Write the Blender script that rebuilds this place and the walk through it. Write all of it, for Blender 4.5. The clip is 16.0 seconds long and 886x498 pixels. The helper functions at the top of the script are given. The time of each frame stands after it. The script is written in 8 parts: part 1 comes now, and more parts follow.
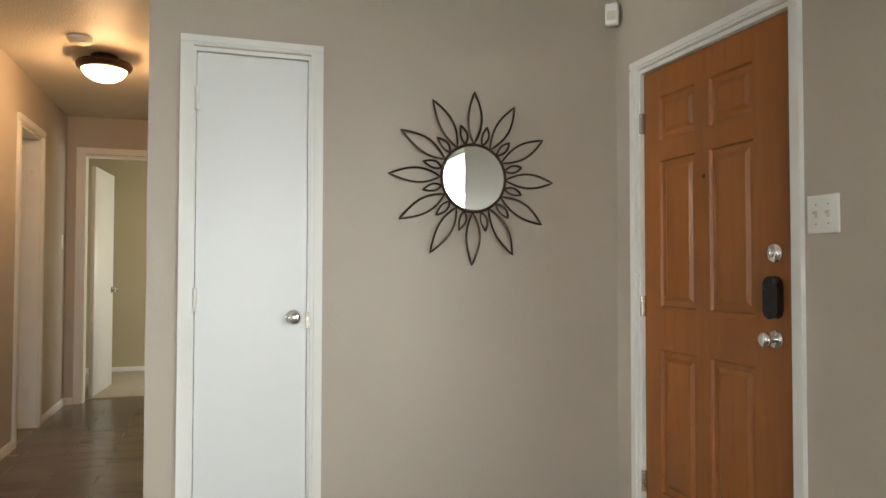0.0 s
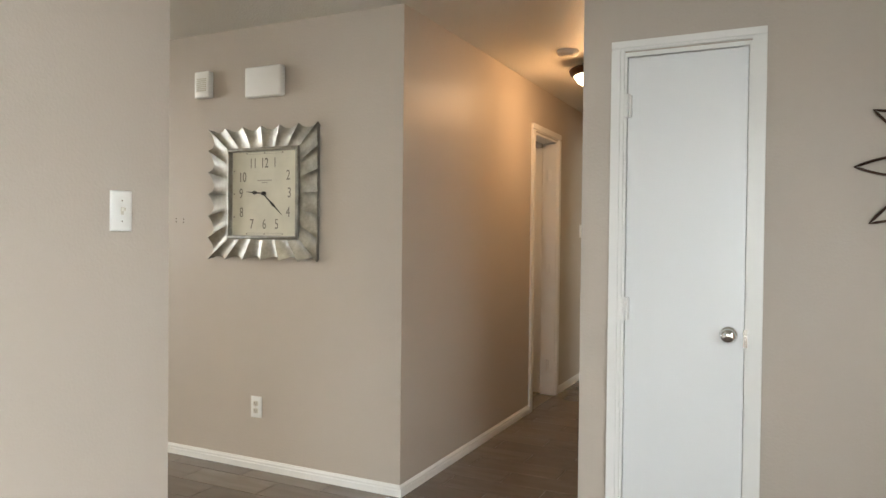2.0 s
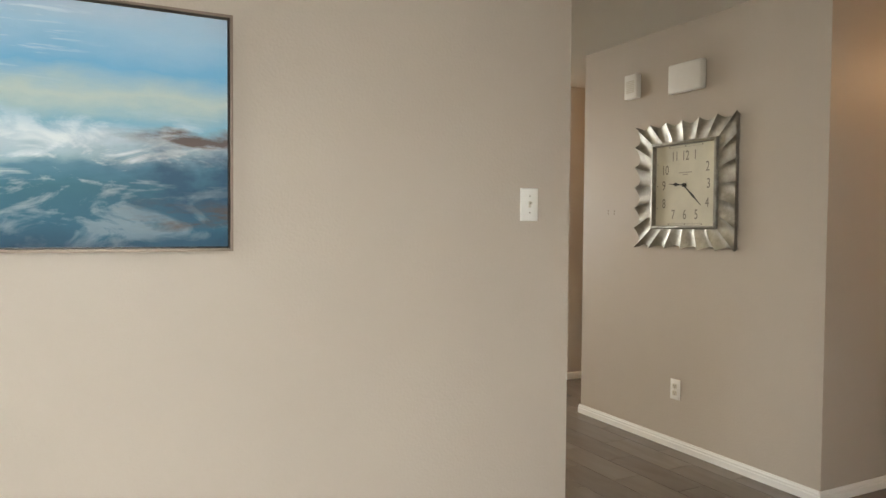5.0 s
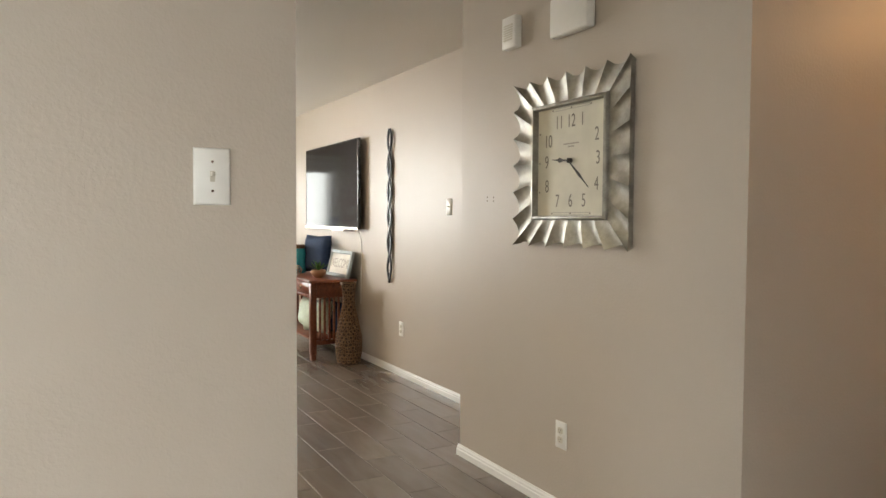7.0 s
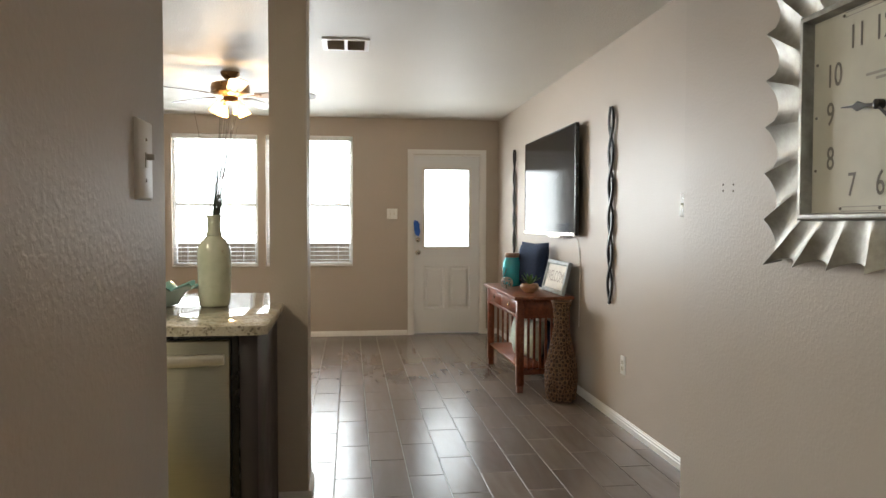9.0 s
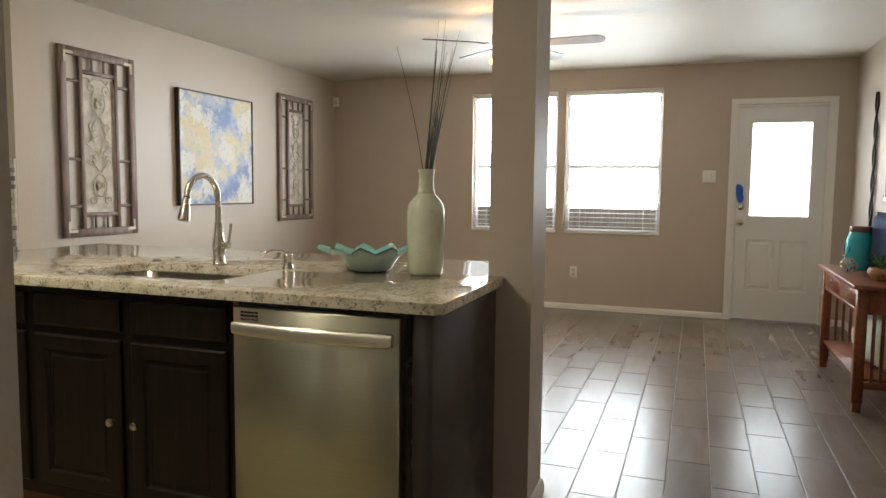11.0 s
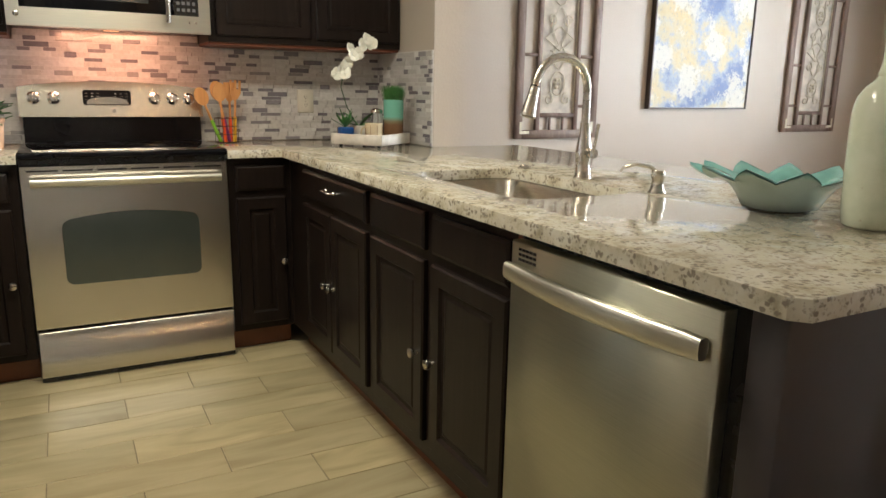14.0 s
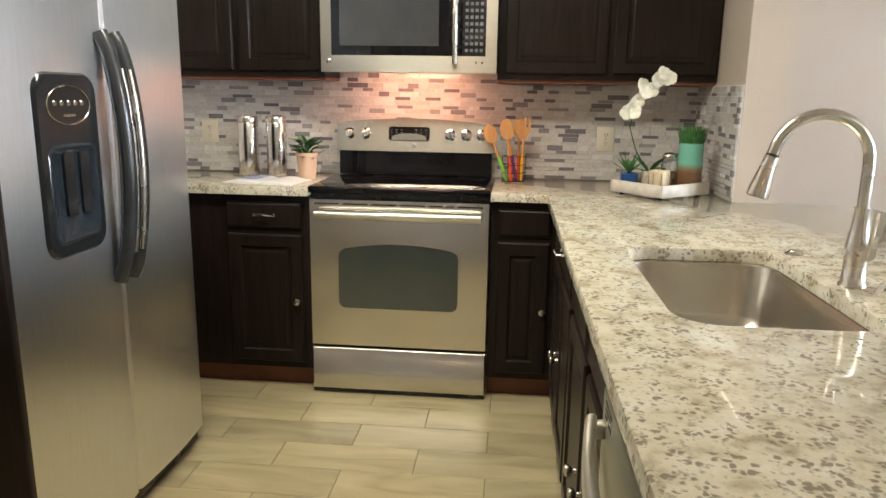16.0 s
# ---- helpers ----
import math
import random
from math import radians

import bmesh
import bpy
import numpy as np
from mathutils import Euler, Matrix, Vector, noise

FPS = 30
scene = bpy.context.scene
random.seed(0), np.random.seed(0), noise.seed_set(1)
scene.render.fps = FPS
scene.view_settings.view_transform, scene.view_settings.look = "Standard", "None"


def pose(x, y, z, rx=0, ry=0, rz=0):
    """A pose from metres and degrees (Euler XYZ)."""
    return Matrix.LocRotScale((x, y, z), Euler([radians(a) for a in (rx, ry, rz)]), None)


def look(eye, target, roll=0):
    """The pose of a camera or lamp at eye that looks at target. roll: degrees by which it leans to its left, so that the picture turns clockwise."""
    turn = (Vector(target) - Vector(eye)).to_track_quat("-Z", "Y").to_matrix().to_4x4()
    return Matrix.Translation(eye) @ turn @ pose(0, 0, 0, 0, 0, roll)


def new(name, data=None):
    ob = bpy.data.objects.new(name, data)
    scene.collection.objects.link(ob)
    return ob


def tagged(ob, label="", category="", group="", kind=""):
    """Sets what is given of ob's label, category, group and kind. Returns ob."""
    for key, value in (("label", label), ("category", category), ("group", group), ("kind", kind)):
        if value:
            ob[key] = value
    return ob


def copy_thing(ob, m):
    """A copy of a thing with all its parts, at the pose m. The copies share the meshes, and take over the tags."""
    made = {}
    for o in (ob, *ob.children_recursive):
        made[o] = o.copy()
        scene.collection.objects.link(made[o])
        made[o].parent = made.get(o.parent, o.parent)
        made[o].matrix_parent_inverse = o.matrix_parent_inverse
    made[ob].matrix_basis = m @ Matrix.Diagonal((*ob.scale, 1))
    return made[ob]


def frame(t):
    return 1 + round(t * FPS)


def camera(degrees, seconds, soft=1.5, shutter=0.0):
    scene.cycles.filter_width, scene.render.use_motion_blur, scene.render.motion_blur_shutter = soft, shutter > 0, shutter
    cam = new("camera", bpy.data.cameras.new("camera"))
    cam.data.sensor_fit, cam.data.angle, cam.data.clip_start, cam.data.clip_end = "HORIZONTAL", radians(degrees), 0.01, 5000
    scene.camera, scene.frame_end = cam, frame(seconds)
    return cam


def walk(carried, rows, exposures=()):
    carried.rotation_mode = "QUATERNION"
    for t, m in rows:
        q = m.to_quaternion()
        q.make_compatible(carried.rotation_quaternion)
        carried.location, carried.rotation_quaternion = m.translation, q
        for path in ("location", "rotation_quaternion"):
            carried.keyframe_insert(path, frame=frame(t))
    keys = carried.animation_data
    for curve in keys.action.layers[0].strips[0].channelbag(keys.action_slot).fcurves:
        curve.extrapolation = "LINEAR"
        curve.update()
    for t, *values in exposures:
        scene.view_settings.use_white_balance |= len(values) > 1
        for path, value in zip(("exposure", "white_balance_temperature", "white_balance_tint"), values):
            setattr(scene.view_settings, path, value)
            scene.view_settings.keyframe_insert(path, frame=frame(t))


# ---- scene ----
cam = camera(64.1, 16.0)
PATH = [
    (0, (0.518, 0.406, 1.152), (1.118, 2.313, 1.208), 0.1),
    (0.5, (0.674, 0.473, 1.217), (0.824, 2.468, 1.222), 0.6),
    (1, (0.744, 0.567, 1.215), (0.532, 2.555, 1.231), 0.5),
    (1.5, (0.875, 0.584, 1.261), (0.31, 2.503, 1.244), 0.7),
    (2, (0.992, 0.535, 1.3), (0.114, 2.331, 1.267), 0.6),
    (2.5, (1.11, 0.397, 1.309), (-0.037, 2.035, 1.281), 0.7),
    (3, (1.206, 0.313, 1.334), (-0.194, 1.74, 1.298), 0.8),
    (3.5, (1.373, 0.267, 1.331), (-0.276, 1.399, 1.304), 0.7),
    (3.7, (1.451, 0.264, 1.328), (-0.279, 1.266, 1.302), 1.0),
    (5.8, (1.229, 0.912, 1.274), (-0.558, 1.809, 1.206), 0.4),
    (6, (1.172, 1.021, 1.277), (-0.6, 1.944, 1.202), 0.4),
    (6.5, (0.989, 1.387, 1.28), (-0.763, 2.348, 1.196), 0.4),
    (7, (0.761, 1.688, 1.281), (-0.99, 2.65, 1.197), 0.3),
    (7.5, (0.503, 1.961, 1.268), (-1.276, 2.872, 1.192), 0.3),
    (8, (0.258, 2.202, 1.262), (-1.592, 2.957, 1.188), 0.2),
    (8.5, (0.027, 2.342, 1.263), (-1.902, 2.863, 1.191), 0.2),
    (9, (-0.204, 2.461, 1.272), (-2.186, 2.721, 1.2), 0.1),
    (9.2, (-0.304, 2.53, 1.273), (-2.297, 2.679, 1.201), -0.1),
    (11.3, (-0.952, 2.853, 1.22), (-2.766, 2.036, 1.022), 0.7),
    (11.5, (-0.994, 2.865, 1.207), (-2.757, 1.946, 0.989), 0.7),
    (12, (-1.138, 2.854, 1.171), (-2.772, 1.736, 0.886), 0.9),
    (12.5, (-1.3, 2.841, 1.162), (-2.781, 1.543, 0.815), 0.9),
    (13, (-1.496, 2.845, 1.158), (-2.788, 1.37, 0.768), 1.0),
    (13.5, (-1.69, 2.793, 1.161), (-2.791, 1.177, 0.739), 1.0),
    (14, (-1.891, 2.729, 1.174), (-2.813, 1.009, 0.738), 1.0),
    (14.5, (-2.098, 2.688, 1.195), (-2.798, 0.867, 0.754), 1.2),
    (15, (-2.269, 2.645, 1.221), (-2.67, 0.736, 0.779), 1.0),
    (15.5, (-2.429, 2.556, 1.255), (-2.542, 0.607, 0.817), 1.0),
    (16, (-2.572, 2.539, 1.306), (-2.392, 0.594, 0.879), 0.9),
]
walk(cam, [(t, look(eye, target, roll)) for t, eye, target, roll in PATH], (
    (0.0, 0.50, 6800, 8), (1.0, 0.46, 6450, 9), (2.0, 0.46, 6650, 10), (2.5, 0.40, 6750, 10), (3.5, 0.14, 6950, 10), (6.0, 0.06, 7300, 12), (7.0, 0.12, 7100, 11), (8.0, -0.02, 7050, 11),
    (9.0, -0.2, 6600, 10), (11.5, -0.3, 6550, 10), (12.5, 0.07, 6750, 10), (13.0, 0.14, 6700, 10), (14.0, 0.25, 6200, 10), (15.0, 0.36, 6100, 10), (16.0, 0.55, 6050, 10)))

# ---- world and lights ----
world = bpy.data.worlds.new("world")
scene.world = world
world.use_nodes = True
_sky = world.node_tree.nodes.new("ShaderNodeTexSky")
_sky.sky_type, _sky.sun_disc = "NISHITA", False
_sky.sun_elevation, _sky.sun_rotation = radians(55), radians(150)
world.node_tree.links.new(_sky.outputs[0], world.node_tree.nodes["Background"].inputs[0])
world.node_tree.nodes["Background"].inputs[1].default_value = 0.15


def lamp(name, kind, m, power, color, size=0.1, size_y=None):
    data = bpy.data.lights.new(name, kind)
    data.energy, data.color = power, color
    if kind == "AREA":
        data.shape, data.size, data.size_y = "RECTANGLE", size, size_y or size
    elif kind == "POINT":
        data.shadow_soft_size = size
    ob = new(name, data)
    ob.matrix_world = m
    return ob


sun = bpy.data.lights.new("sun", "SUN")
sun.energy, sun.angle, sun.color = 4.0, radians(0.5), (1, 0.95, 0.87)
new("sun", sun).matrix_world = look((0, 0, 10), (-2.87, 4.96, -0.0), 0)
DAY = (0.90, 0.96, 1.0)
# daylight in the window openings, behind the blinds
lamp("daylight", "AREA", look((-8.345, 0.99, 1.70), (0, 0.99, 1.70)), 100, DAY, 0.90, 1.30)
lamp("daylight", "AREA", look((-8.345, 2.01, 1.70), (0, 2.01, 1.70)), 100, DAY, 0.94, 1.30)
lamp("daylight", "AREA", look((-8.40, 3.56, 1.44), (0, 3.56, 1.44)), 14, DAY, 0.62, 0.92)
lamp("daylight", "AREA", look((2.43, 0.50, 1.40), (0, 0.5, 1.2)), 58, DAY, 1.15, 1.30)
# lamp of the assumed south window, added to brighten the entry
lamp("daylight", "AREA", look((0.80, -1.85, 1.40), (0.8, 0, 1.2)), 32, DAY, 1.15, 1.30)
# light of an assumed bedroom window out of view, added to brighten the room
lamp("daylight", "AREA", look((1.65, 8.2, 1.4), (0, 8.2, 1.2)), 20, (1, 0.97, 0.85), 0.9, 1.1)
# made-up side-room window light, added to brighten the open hall door
lamp("daylight", "AREA", look((-1.75, 7.3, 1.5), (-1.75, 4.0, 1.3)), 16, (1, 0.95, 0.88), 0.9, 1.1)
# lamp of an unseen kitchen fixture, assumed from the warm-lit floor
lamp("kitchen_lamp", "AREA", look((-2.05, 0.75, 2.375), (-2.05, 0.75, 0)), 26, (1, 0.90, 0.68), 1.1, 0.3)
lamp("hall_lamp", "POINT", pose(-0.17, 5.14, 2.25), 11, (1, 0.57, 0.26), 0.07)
# unseen back-hall light, inferred from the warm tint on the wall end
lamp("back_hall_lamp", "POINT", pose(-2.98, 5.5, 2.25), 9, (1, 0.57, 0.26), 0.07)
lamp("range_lamp", "AREA", look((-2.12, -0.74, 1.398), (-2.12, -0.90, 0.9)), 2.7, (1, 0.44, 0.25), 0.42, 0.08)
lamp("fan_lamp", "POINT", pose(-5.98, 1.56, 2.12), 38, (1, 0.68, 0.36), 0.06)

# ---- materials ----


class Nodes:
    def __init__(self, name):
        self.mat = bpy.data.materials.new(name)
        self.mat.use_nodes = True
        self.t = self.mat.node_tree
        self.b = self.t.nodes["Principled BSDF"]
        self.co = self.t.nodes.new("ShaderNodeTexCoord").outputs["Object"]

    def node(self, kind, **sets):
        n = self.t.nodes.new(kind)
        for k, v in sets.items():
            n.inputs[k].default_value = v
        return n

    def link(self, a, b):
        self.t.links.new(a, b)

    def mapped(self, scale=(1, 1, 1), src=None):
        n = self.node("ShaderNodeMapping")
        n.inputs["Scale"].default_value = scale
        self.link(src or self.co, n.inputs["Vector"])
        return n.outputs[0]

    def noise(self, scale, detail=4, rough=0.5, vec=None, dist=0.0):
        n = self.node("ShaderNodeTexNoise", Scale=scale, Detail=detail, Roughness=rough, Distortion=dist)
        self.link(vec or self.co, n.inputs["Vector"])
        return n.outputs["Fac"]

    def ramp(self, fac, stops, constant=False):
        n = self.t.nodes.new("ShaderNodeValToRGB")
        el = n.color_ramp.elements
        while len(el) < len(stops):
            el.new(0.5)
        for e, (p, c) in zip(el, stops):
            e.position, e.color = p, (*c, 1)
        if constant:
            n.color_ramp.interpolation = "CONSTANT"
        self.link(fac, n.inputs[0])
        return n.outputs[0]

    def mix(self, fac, a, b, mode="MIX"):
        n = self.t.nodes.new("ShaderNodeMix")
        n.data_type, n.blend_type = "RGBA", mode
        for sock, v in ((n.inputs[0], fac), (n.inputs[6], a), (n.inputs[7], b)):
            if isinstance(v, (int, float)):
                sock.default_value = v
            elif isinstance(v, tuple):
                sock.default_value = (*v, 1)
            else:
                self.link(v, sock)
        return n.outputs[2]

    def math(self, op, a, b=0.0):
        n = self.t.nodes.new("ShaderNodeMath")
        n.operation = op
        for sock, v in ((n.inputs[0], a), (n.inputs[1], b)):
            if isinstance(v, (int, float)):
                sock.default_value = v
            else:
                self.link(v, sock)
        return n.outputs[0]

    def bump(self, height, strength, distance):
        n = self.node("ShaderNodeBump", Strength=strength, Distance=distance)
        self.link(height, n.inputs["Height"])
        self.link(n.outputs[0], self.b.inputs["Normal"])

    def out(self, color=None, rough=None, metal=None, spec=None):
        for key, v in (("Base Color", color), ("Roughness", rough), ("Metallic", metal), ("Specular IOR Level", spec)):
            if v is None:
                continue
            if isinstance(v, tuple):
                self.b.inputs[key].default_value = (*v, 1)
            elif isinstance(v, (int, float)):
                self.b.inputs[key].default_value = v
            else:
                self.link(v, self.b.inputs[key])
        return self.mat


def simple(name, color, rough=0.5, metal=0.0, var=0.12, scale=12.0, bump=0.0, bscale=60.0, spec=0.5, rvar=0.05):
    n = Nodes(name)
    f = n.noise(scale, 5)
    dark = tuple(c * (1 - var) for c in color)
    light = tuple(min(1, c * (1 + var)) for c in color)
    col = n.ramp(f, [(0.3, dark), (0.7, light)])
    if bump:
        n.bump(n.noise(bscale, 3), bump, 0.002)
    r = n.ramp(n.noise(scale * 2.3, 3), [(0.3, (max(0, rough - rvar),) * 3), (0.7, (min(1, rough + rvar),) * 3)])
    return n.out(col, r, metal, spec)


def wall_paint(name, color, rough=0.44, strength=0.13):
    n = Nodes(name)
    big = n.noise(0.9, 3)
    col = n.ramp(big, [(0.3, tuple(c * 0.96 for c in color)), (0.7, tuple(c * 1.03 for c in color))])
    lumps = n.noise(75, 3, 0.6)
    coarse = n.ramp(n.noise(95, 2), [(0.45, (0, 0, 0)), (0.62, (1, 1, 1))])
    h = n.math("ADD", lumps, n.math("MULTIPLY", coarse, 0.6))
    n.bump(h, strength, 0.004)
    return n.out(col, rough, 0, 0.35)


def glow(name, color, power):
    n = Nodes(name)
    n.b.inputs["Emission Color"].default_value = (*color, 1)
    n.b.inputs["Emission Strength"].default_value = power
    return n.out(color, 0.4)


def glass(name, color=(1, 1, 1), rough=0.0, ior=1.45):
    n = Nodes(name)
    n.b.inputs["Transmission Weight"].default_value = 1.0
    n.b.inputs["IOR"].default_value = ior
    return n.out(color, rough)


WALL = wall_paint("wall_paint_greige", (0.485, 0.425, 0.360))
CEIL = wall_paint("ceiling_paint", (0.66, 0.62, 0.55), 0.5, 0.5)
ROOM = wall_paint("bedroom_paint", (0.50, 0.44, 0.29))
WHITE = simple("white_trim_paint", (0.78, 0.77, 0.74), 0.32, 0, 0.02, 3, rvar=0.015)
DOORW = simple("white_door_paint", (0.76, 0.77, 0.77), 0.32, 0, 0.015, 1.2, 0.04, 25, rvar=0.012)
PLATE = simple("white_plastic", (0.80, 0.79, 0.75), 0.35, 0, 0.02)
ALMOND = simple("almond_plastic", (0.62, 0.58, 0.49), 0.4, 0, 0.02)
CARPET = simple("beige_carpet", (0.42, 0.37, 0.28), 0.95, 0, 0.15, 60, 0.6, 300)
BLACK = simple("black_plastic", (0.012, 0.012, 0.013), 0.25, 0, 0.1)
BLACKM = simple("black_metal", (0.015, 0.014, 0.014), 0.35, 0.4, 0.2, 20, 0.1)
BRONZE = simple("dark_bronze", (0.06, 0.035, 0.022), 0.35, 0.8, 0.3, 20, 0.1)
CAN_STEEL = simple("canister_steel", (0.66, 0.65, 0.62), 0.16, 1.0, 0.03, rvar=0.03)
CHROME = simple("chrome", (0.80, 0.80, 0.80), 0.09, 1.0, 0.02, rvar=0.01)
NICKEL = simple("brushed_nickel", (0.60, 0.56, 0.50), 0.27, 1.0, 0.02, 6, rvar=0.01)
MIRROR = simple("mirror_glass", (0.86, 0.89, 0.88), 0.004, 1.0, 0.0, rvar=0.001)
PANE = glass("window_glass", (0.97, 0.99, 0.98), 0.0, 1.05)
CLEAR = glass("clear_glass", (0.95, 0.98, 0.97))
BLIND = simple("white_blind", (0.80, 0.80, 0.78), 0.45, 0, 0.03)
REDWOOD = simple("red_brown_plinth", (0.17, 0.055, 0.025), 0.45, 0, 0.25, 8)


def wood(name, dark, light, rough=0.4, grain=(2, 25, 25), bump=0.12, scale=1.6, spec=0.5):
    n = Nodes(name)
    info = n.t.nodes.new("ShaderNodeObjectInfo").outputs["Random"]
    v = n.mapped(grain)
    add = n.t.nodes.new("ShaderNodeVectorMath")
    n.link(v, add.inputs[0])
    comb = n.t.nodes.new("ShaderNodeCombineXYZ")
    n.link(n.math("MULTIPLY", info, 37.0), comb.inputs[0])
    n.link(n.math("MULTIPLY", info, 91.0), comb.inputs[1])
    n.link(comb.outputs[0], add.inputs[1])
    f = n.noise(scale, 6, 0.6, add.outputs[0], 0.6)
    col = n.ramp(f, [(0.3, dark), (0.68, light)])
    n.bump(f, bump, 0.002)
    return n.out(col, rough, None, spec)


CAB = wood("espresso_cabinet", (0.008, 0.0055, 0.0045), (0.018, 0.012, 0.010), 0.36, (22, 22, 1.6), 0.05, spec=0.18)
CHERRY = wood("cherry_wood", (0.13, 0.034, 0.014), (0.27, 0.080, 0.034), 0.28, (2, 22, 22), 0.05)
UTWOOD = wood("spoon_wood", (0.50, 0.22, 0.07), (0.68, 0.34, 0.12), 0.5, (20, 20, 2), 0.05)
SCREENW = wood("weathered_taupe_wood", (0.13, 0.088, 0.070), (0.26, 0.185, 0.150), 0.6, (16, 16, 3), 0.25)
FENCEW = wood("fence_wood", (0.22, 0.17, 0.13), (0.38, 0.30, 0.23), 0.8, (16, 16, 2), 0.3)


def tile_mat(name, a, b, c, rough):
    n = Nodes(name)
    info = n.t.nodes.new("ShaderNodeObjectInfo").outputs["Random"]
    geo = n.t.nodes.new("ShaderNodeNewGeometry").outputs["Random Per Island"]
    rnd = n.math("FRACT", n.math("ADD", info, geo))
    comb = n.t.nodes.new("ShaderNodeCombineXYZ")
    n.link(n.math("MULTIPLY", rnd, 61.0), comb.inputs[0])
    n.link(n.math("MULTIPLY", rnd, 23.0), comb.inputs[1])
    add = n.t.nodes.new("ShaderNodeVectorMath")
    n.link(n.mapped((1.3, 6, 6)), add.inputs[0])
    n.link(comb.outputs[0], add.inputs[1])
    f = n.noise(1.5, 5, 0.5, add.outputs[0], 1.2)
    g = n.noise(0.7, 3, 0.5, add.outputs[0], 0.5)
    col = n.ramp(f, [(0.28, a), (0.5, b), (0.72, c)])
    col = n.mix(n.ramp(g, [(0.40, (0, 0, 0)), (0.75, (0.4, 0.4, 0.4))]), col, a)
    tone = n.ramp(rnd, [(0.0, (0.86, 0.86, 0.87)), (1.0, (1.1, 1.09, 1.06))])
    col = n.mix(1.0, col, tone, "MULTIPLY")
    n.bump(n.noise(1.6, 1, 0.3, add.outputs[0]), 0.03, 0.002)
    return n.out(col, rough, 0, 0.5)


TILE_D = tile_mat("brown_plank_tile", (0.150, 0.118, 0.096), (0.172, 0.138, 0.114), (0.192, 0.157, 0.132), 0.24)
TILE_K = tile_mat("tan_plank_tile", (0.32, 0.265, 0.150), (0.435, 0.372, 0.222), (0.53, 0.458, 0.288), 0.36)
GROUT = simple("grout", (0.25, 0.22, 0.185), 0.8, 0, 0.15, 40)
GROUT_K = simple("tan_grout", (0.24, 0.20, 0.13), 0.9, 0, 0.2, 40)
GROUT_W = simple("pale_grout", (0.60, 0.58, 0.56), 0.8, 0, 0.1, 60)


def mosaic_mat(name, shades):
    n = Nodes(name)
    r = n.t.nodes.new("ShaderNodeNewGeometry").outputs["Random Per Island"]
    col = n.ramp(r, shades, True)
    m = n.ramp(n.noise(70, 4), [(0.3, (0.9, 0.9, 0.9)), (0.7, (1.08, 1.08, 1.08))])
    rough = n.ramp(r, [(0.0, (0.12,) * 3), (0.36, (0.45,) * 3), (0.52, (0.22,) * 3), (0.74, (0.12,) * 3)], True)
    return n.out(n.mix(1.0, col, m, "MULTIPLY"), rough)


MOSAIC = mosaic_mat("mosaic_tile", [(0.0, (0.54, 0.52, 0.50)), (0.25, (0.60, 0.59, 0.57)), (0.5, (0.51, 0.495, 0.475)), (0.75, (0.57, 0.55, 0.54))])
MOSAIC_D = mosaic_mat("mosaic_dark_strip", [(0.0, (0.19, 0.175, 0.195)), (0.4, (0.24, 0.225, 0.24)), (0.8, (0.32, 0.31, 0.315))])


def granite_mat():
    n = Nodes("pale_granite")
    base = n.ramp(n.noise(16, 6, 0.6), [(0.32, (0.33, 0.29, 0.20)), (0.47, (0.55, 0.505, 0.39)), (0.68, (0.63, 0.61, 0.53))])
    v = n.node("ShaderNodeTexVoronoi", Scale=88.0)
    v.feature = "F1"
    wob = n.t.nodes.new("ShaderNodeVectorMath")
    nz = n.node("ShaderNodeTexNoise", Scale=45.0, Detail=3.0)
    n.link(n.co, nz.inputs["Vector"])
    sc = n.t.nodes.new("ShaderNodeVectorMath")
    sc.operation = "SCALE"
    sc.inputs[3].default_value = 0.02
    n.link(nz.outputs["Color"], sc.inputs[0])
    n.link(n.co, wob.inputs[0])
    n.link(sc.outputs[0], wob.inputs[1])
    n.link(wob.outputs[0], v.inputs["Vector"])
    clump = n.noise(26, 3, 0.6)
    pick = n.math("MULTIPLY", n.ramp(clump, [(0.46, (0, 0, 0)), (0.54, (1, 1, 1))]), n.ramp(v.outputs["Distance"], [(0.34, (1, 1, 1)), (0.50, (0, 0, 0))]))
    col = n.mix(n.math("MULTIPLY", pick, 0.77), base, (0.145, 0.115, 0.090))
    v2 = n.noise(105, 3, 0.5)
    col = n.mix(n.ramp(v2, [(0.60, (0, 0, 0)), (0.66, (0.5, 0.5, 0.5))]), col, (0.22, 0.18, 0.14))
    v3 = n.noise(30, 4, 0.5)
    col = n.mix(n.ramp(v3, [(0.64, (0, 0, 0)), (0.72, (0.8, 0.8, 0.8))]), col, (0.40, 0.36, 0.27))
    return n.out(col, 0.07, 0, 0.5)


GRANITE = granite_mat()


def steel_mat(name, along, color=(0.66, 0.64, 0.57), rough=0.33, turn=0.25):
    n = Nodes(name)
    f = n.noise(9, 4, 0.6, n.mapped(along))
    col = n.ramp(f, [(0.3, tuple(c * 0.93 for c in color)), (0.7, tuple(c * 1.05 for c in color))])
    n.bump(n.noise(30, 2, 0.5, n.mapped(tuple(a * 4 for a in along))), 0.02, 0.001)
    tan = n.t.nodes.new("ShaderNodeTangent")
    tan.direction_type, tan.axis = "RADIAL", "Z"
    n.link(tan.outputs[0], n.b.inputs["Tangent"])
    n.b.inputs["Anisotropic"].default_value = 0.65
    n.b.inputs["Anisotropic Rotation"].default_value = turn
    return n.out(col, rough, 1.0)


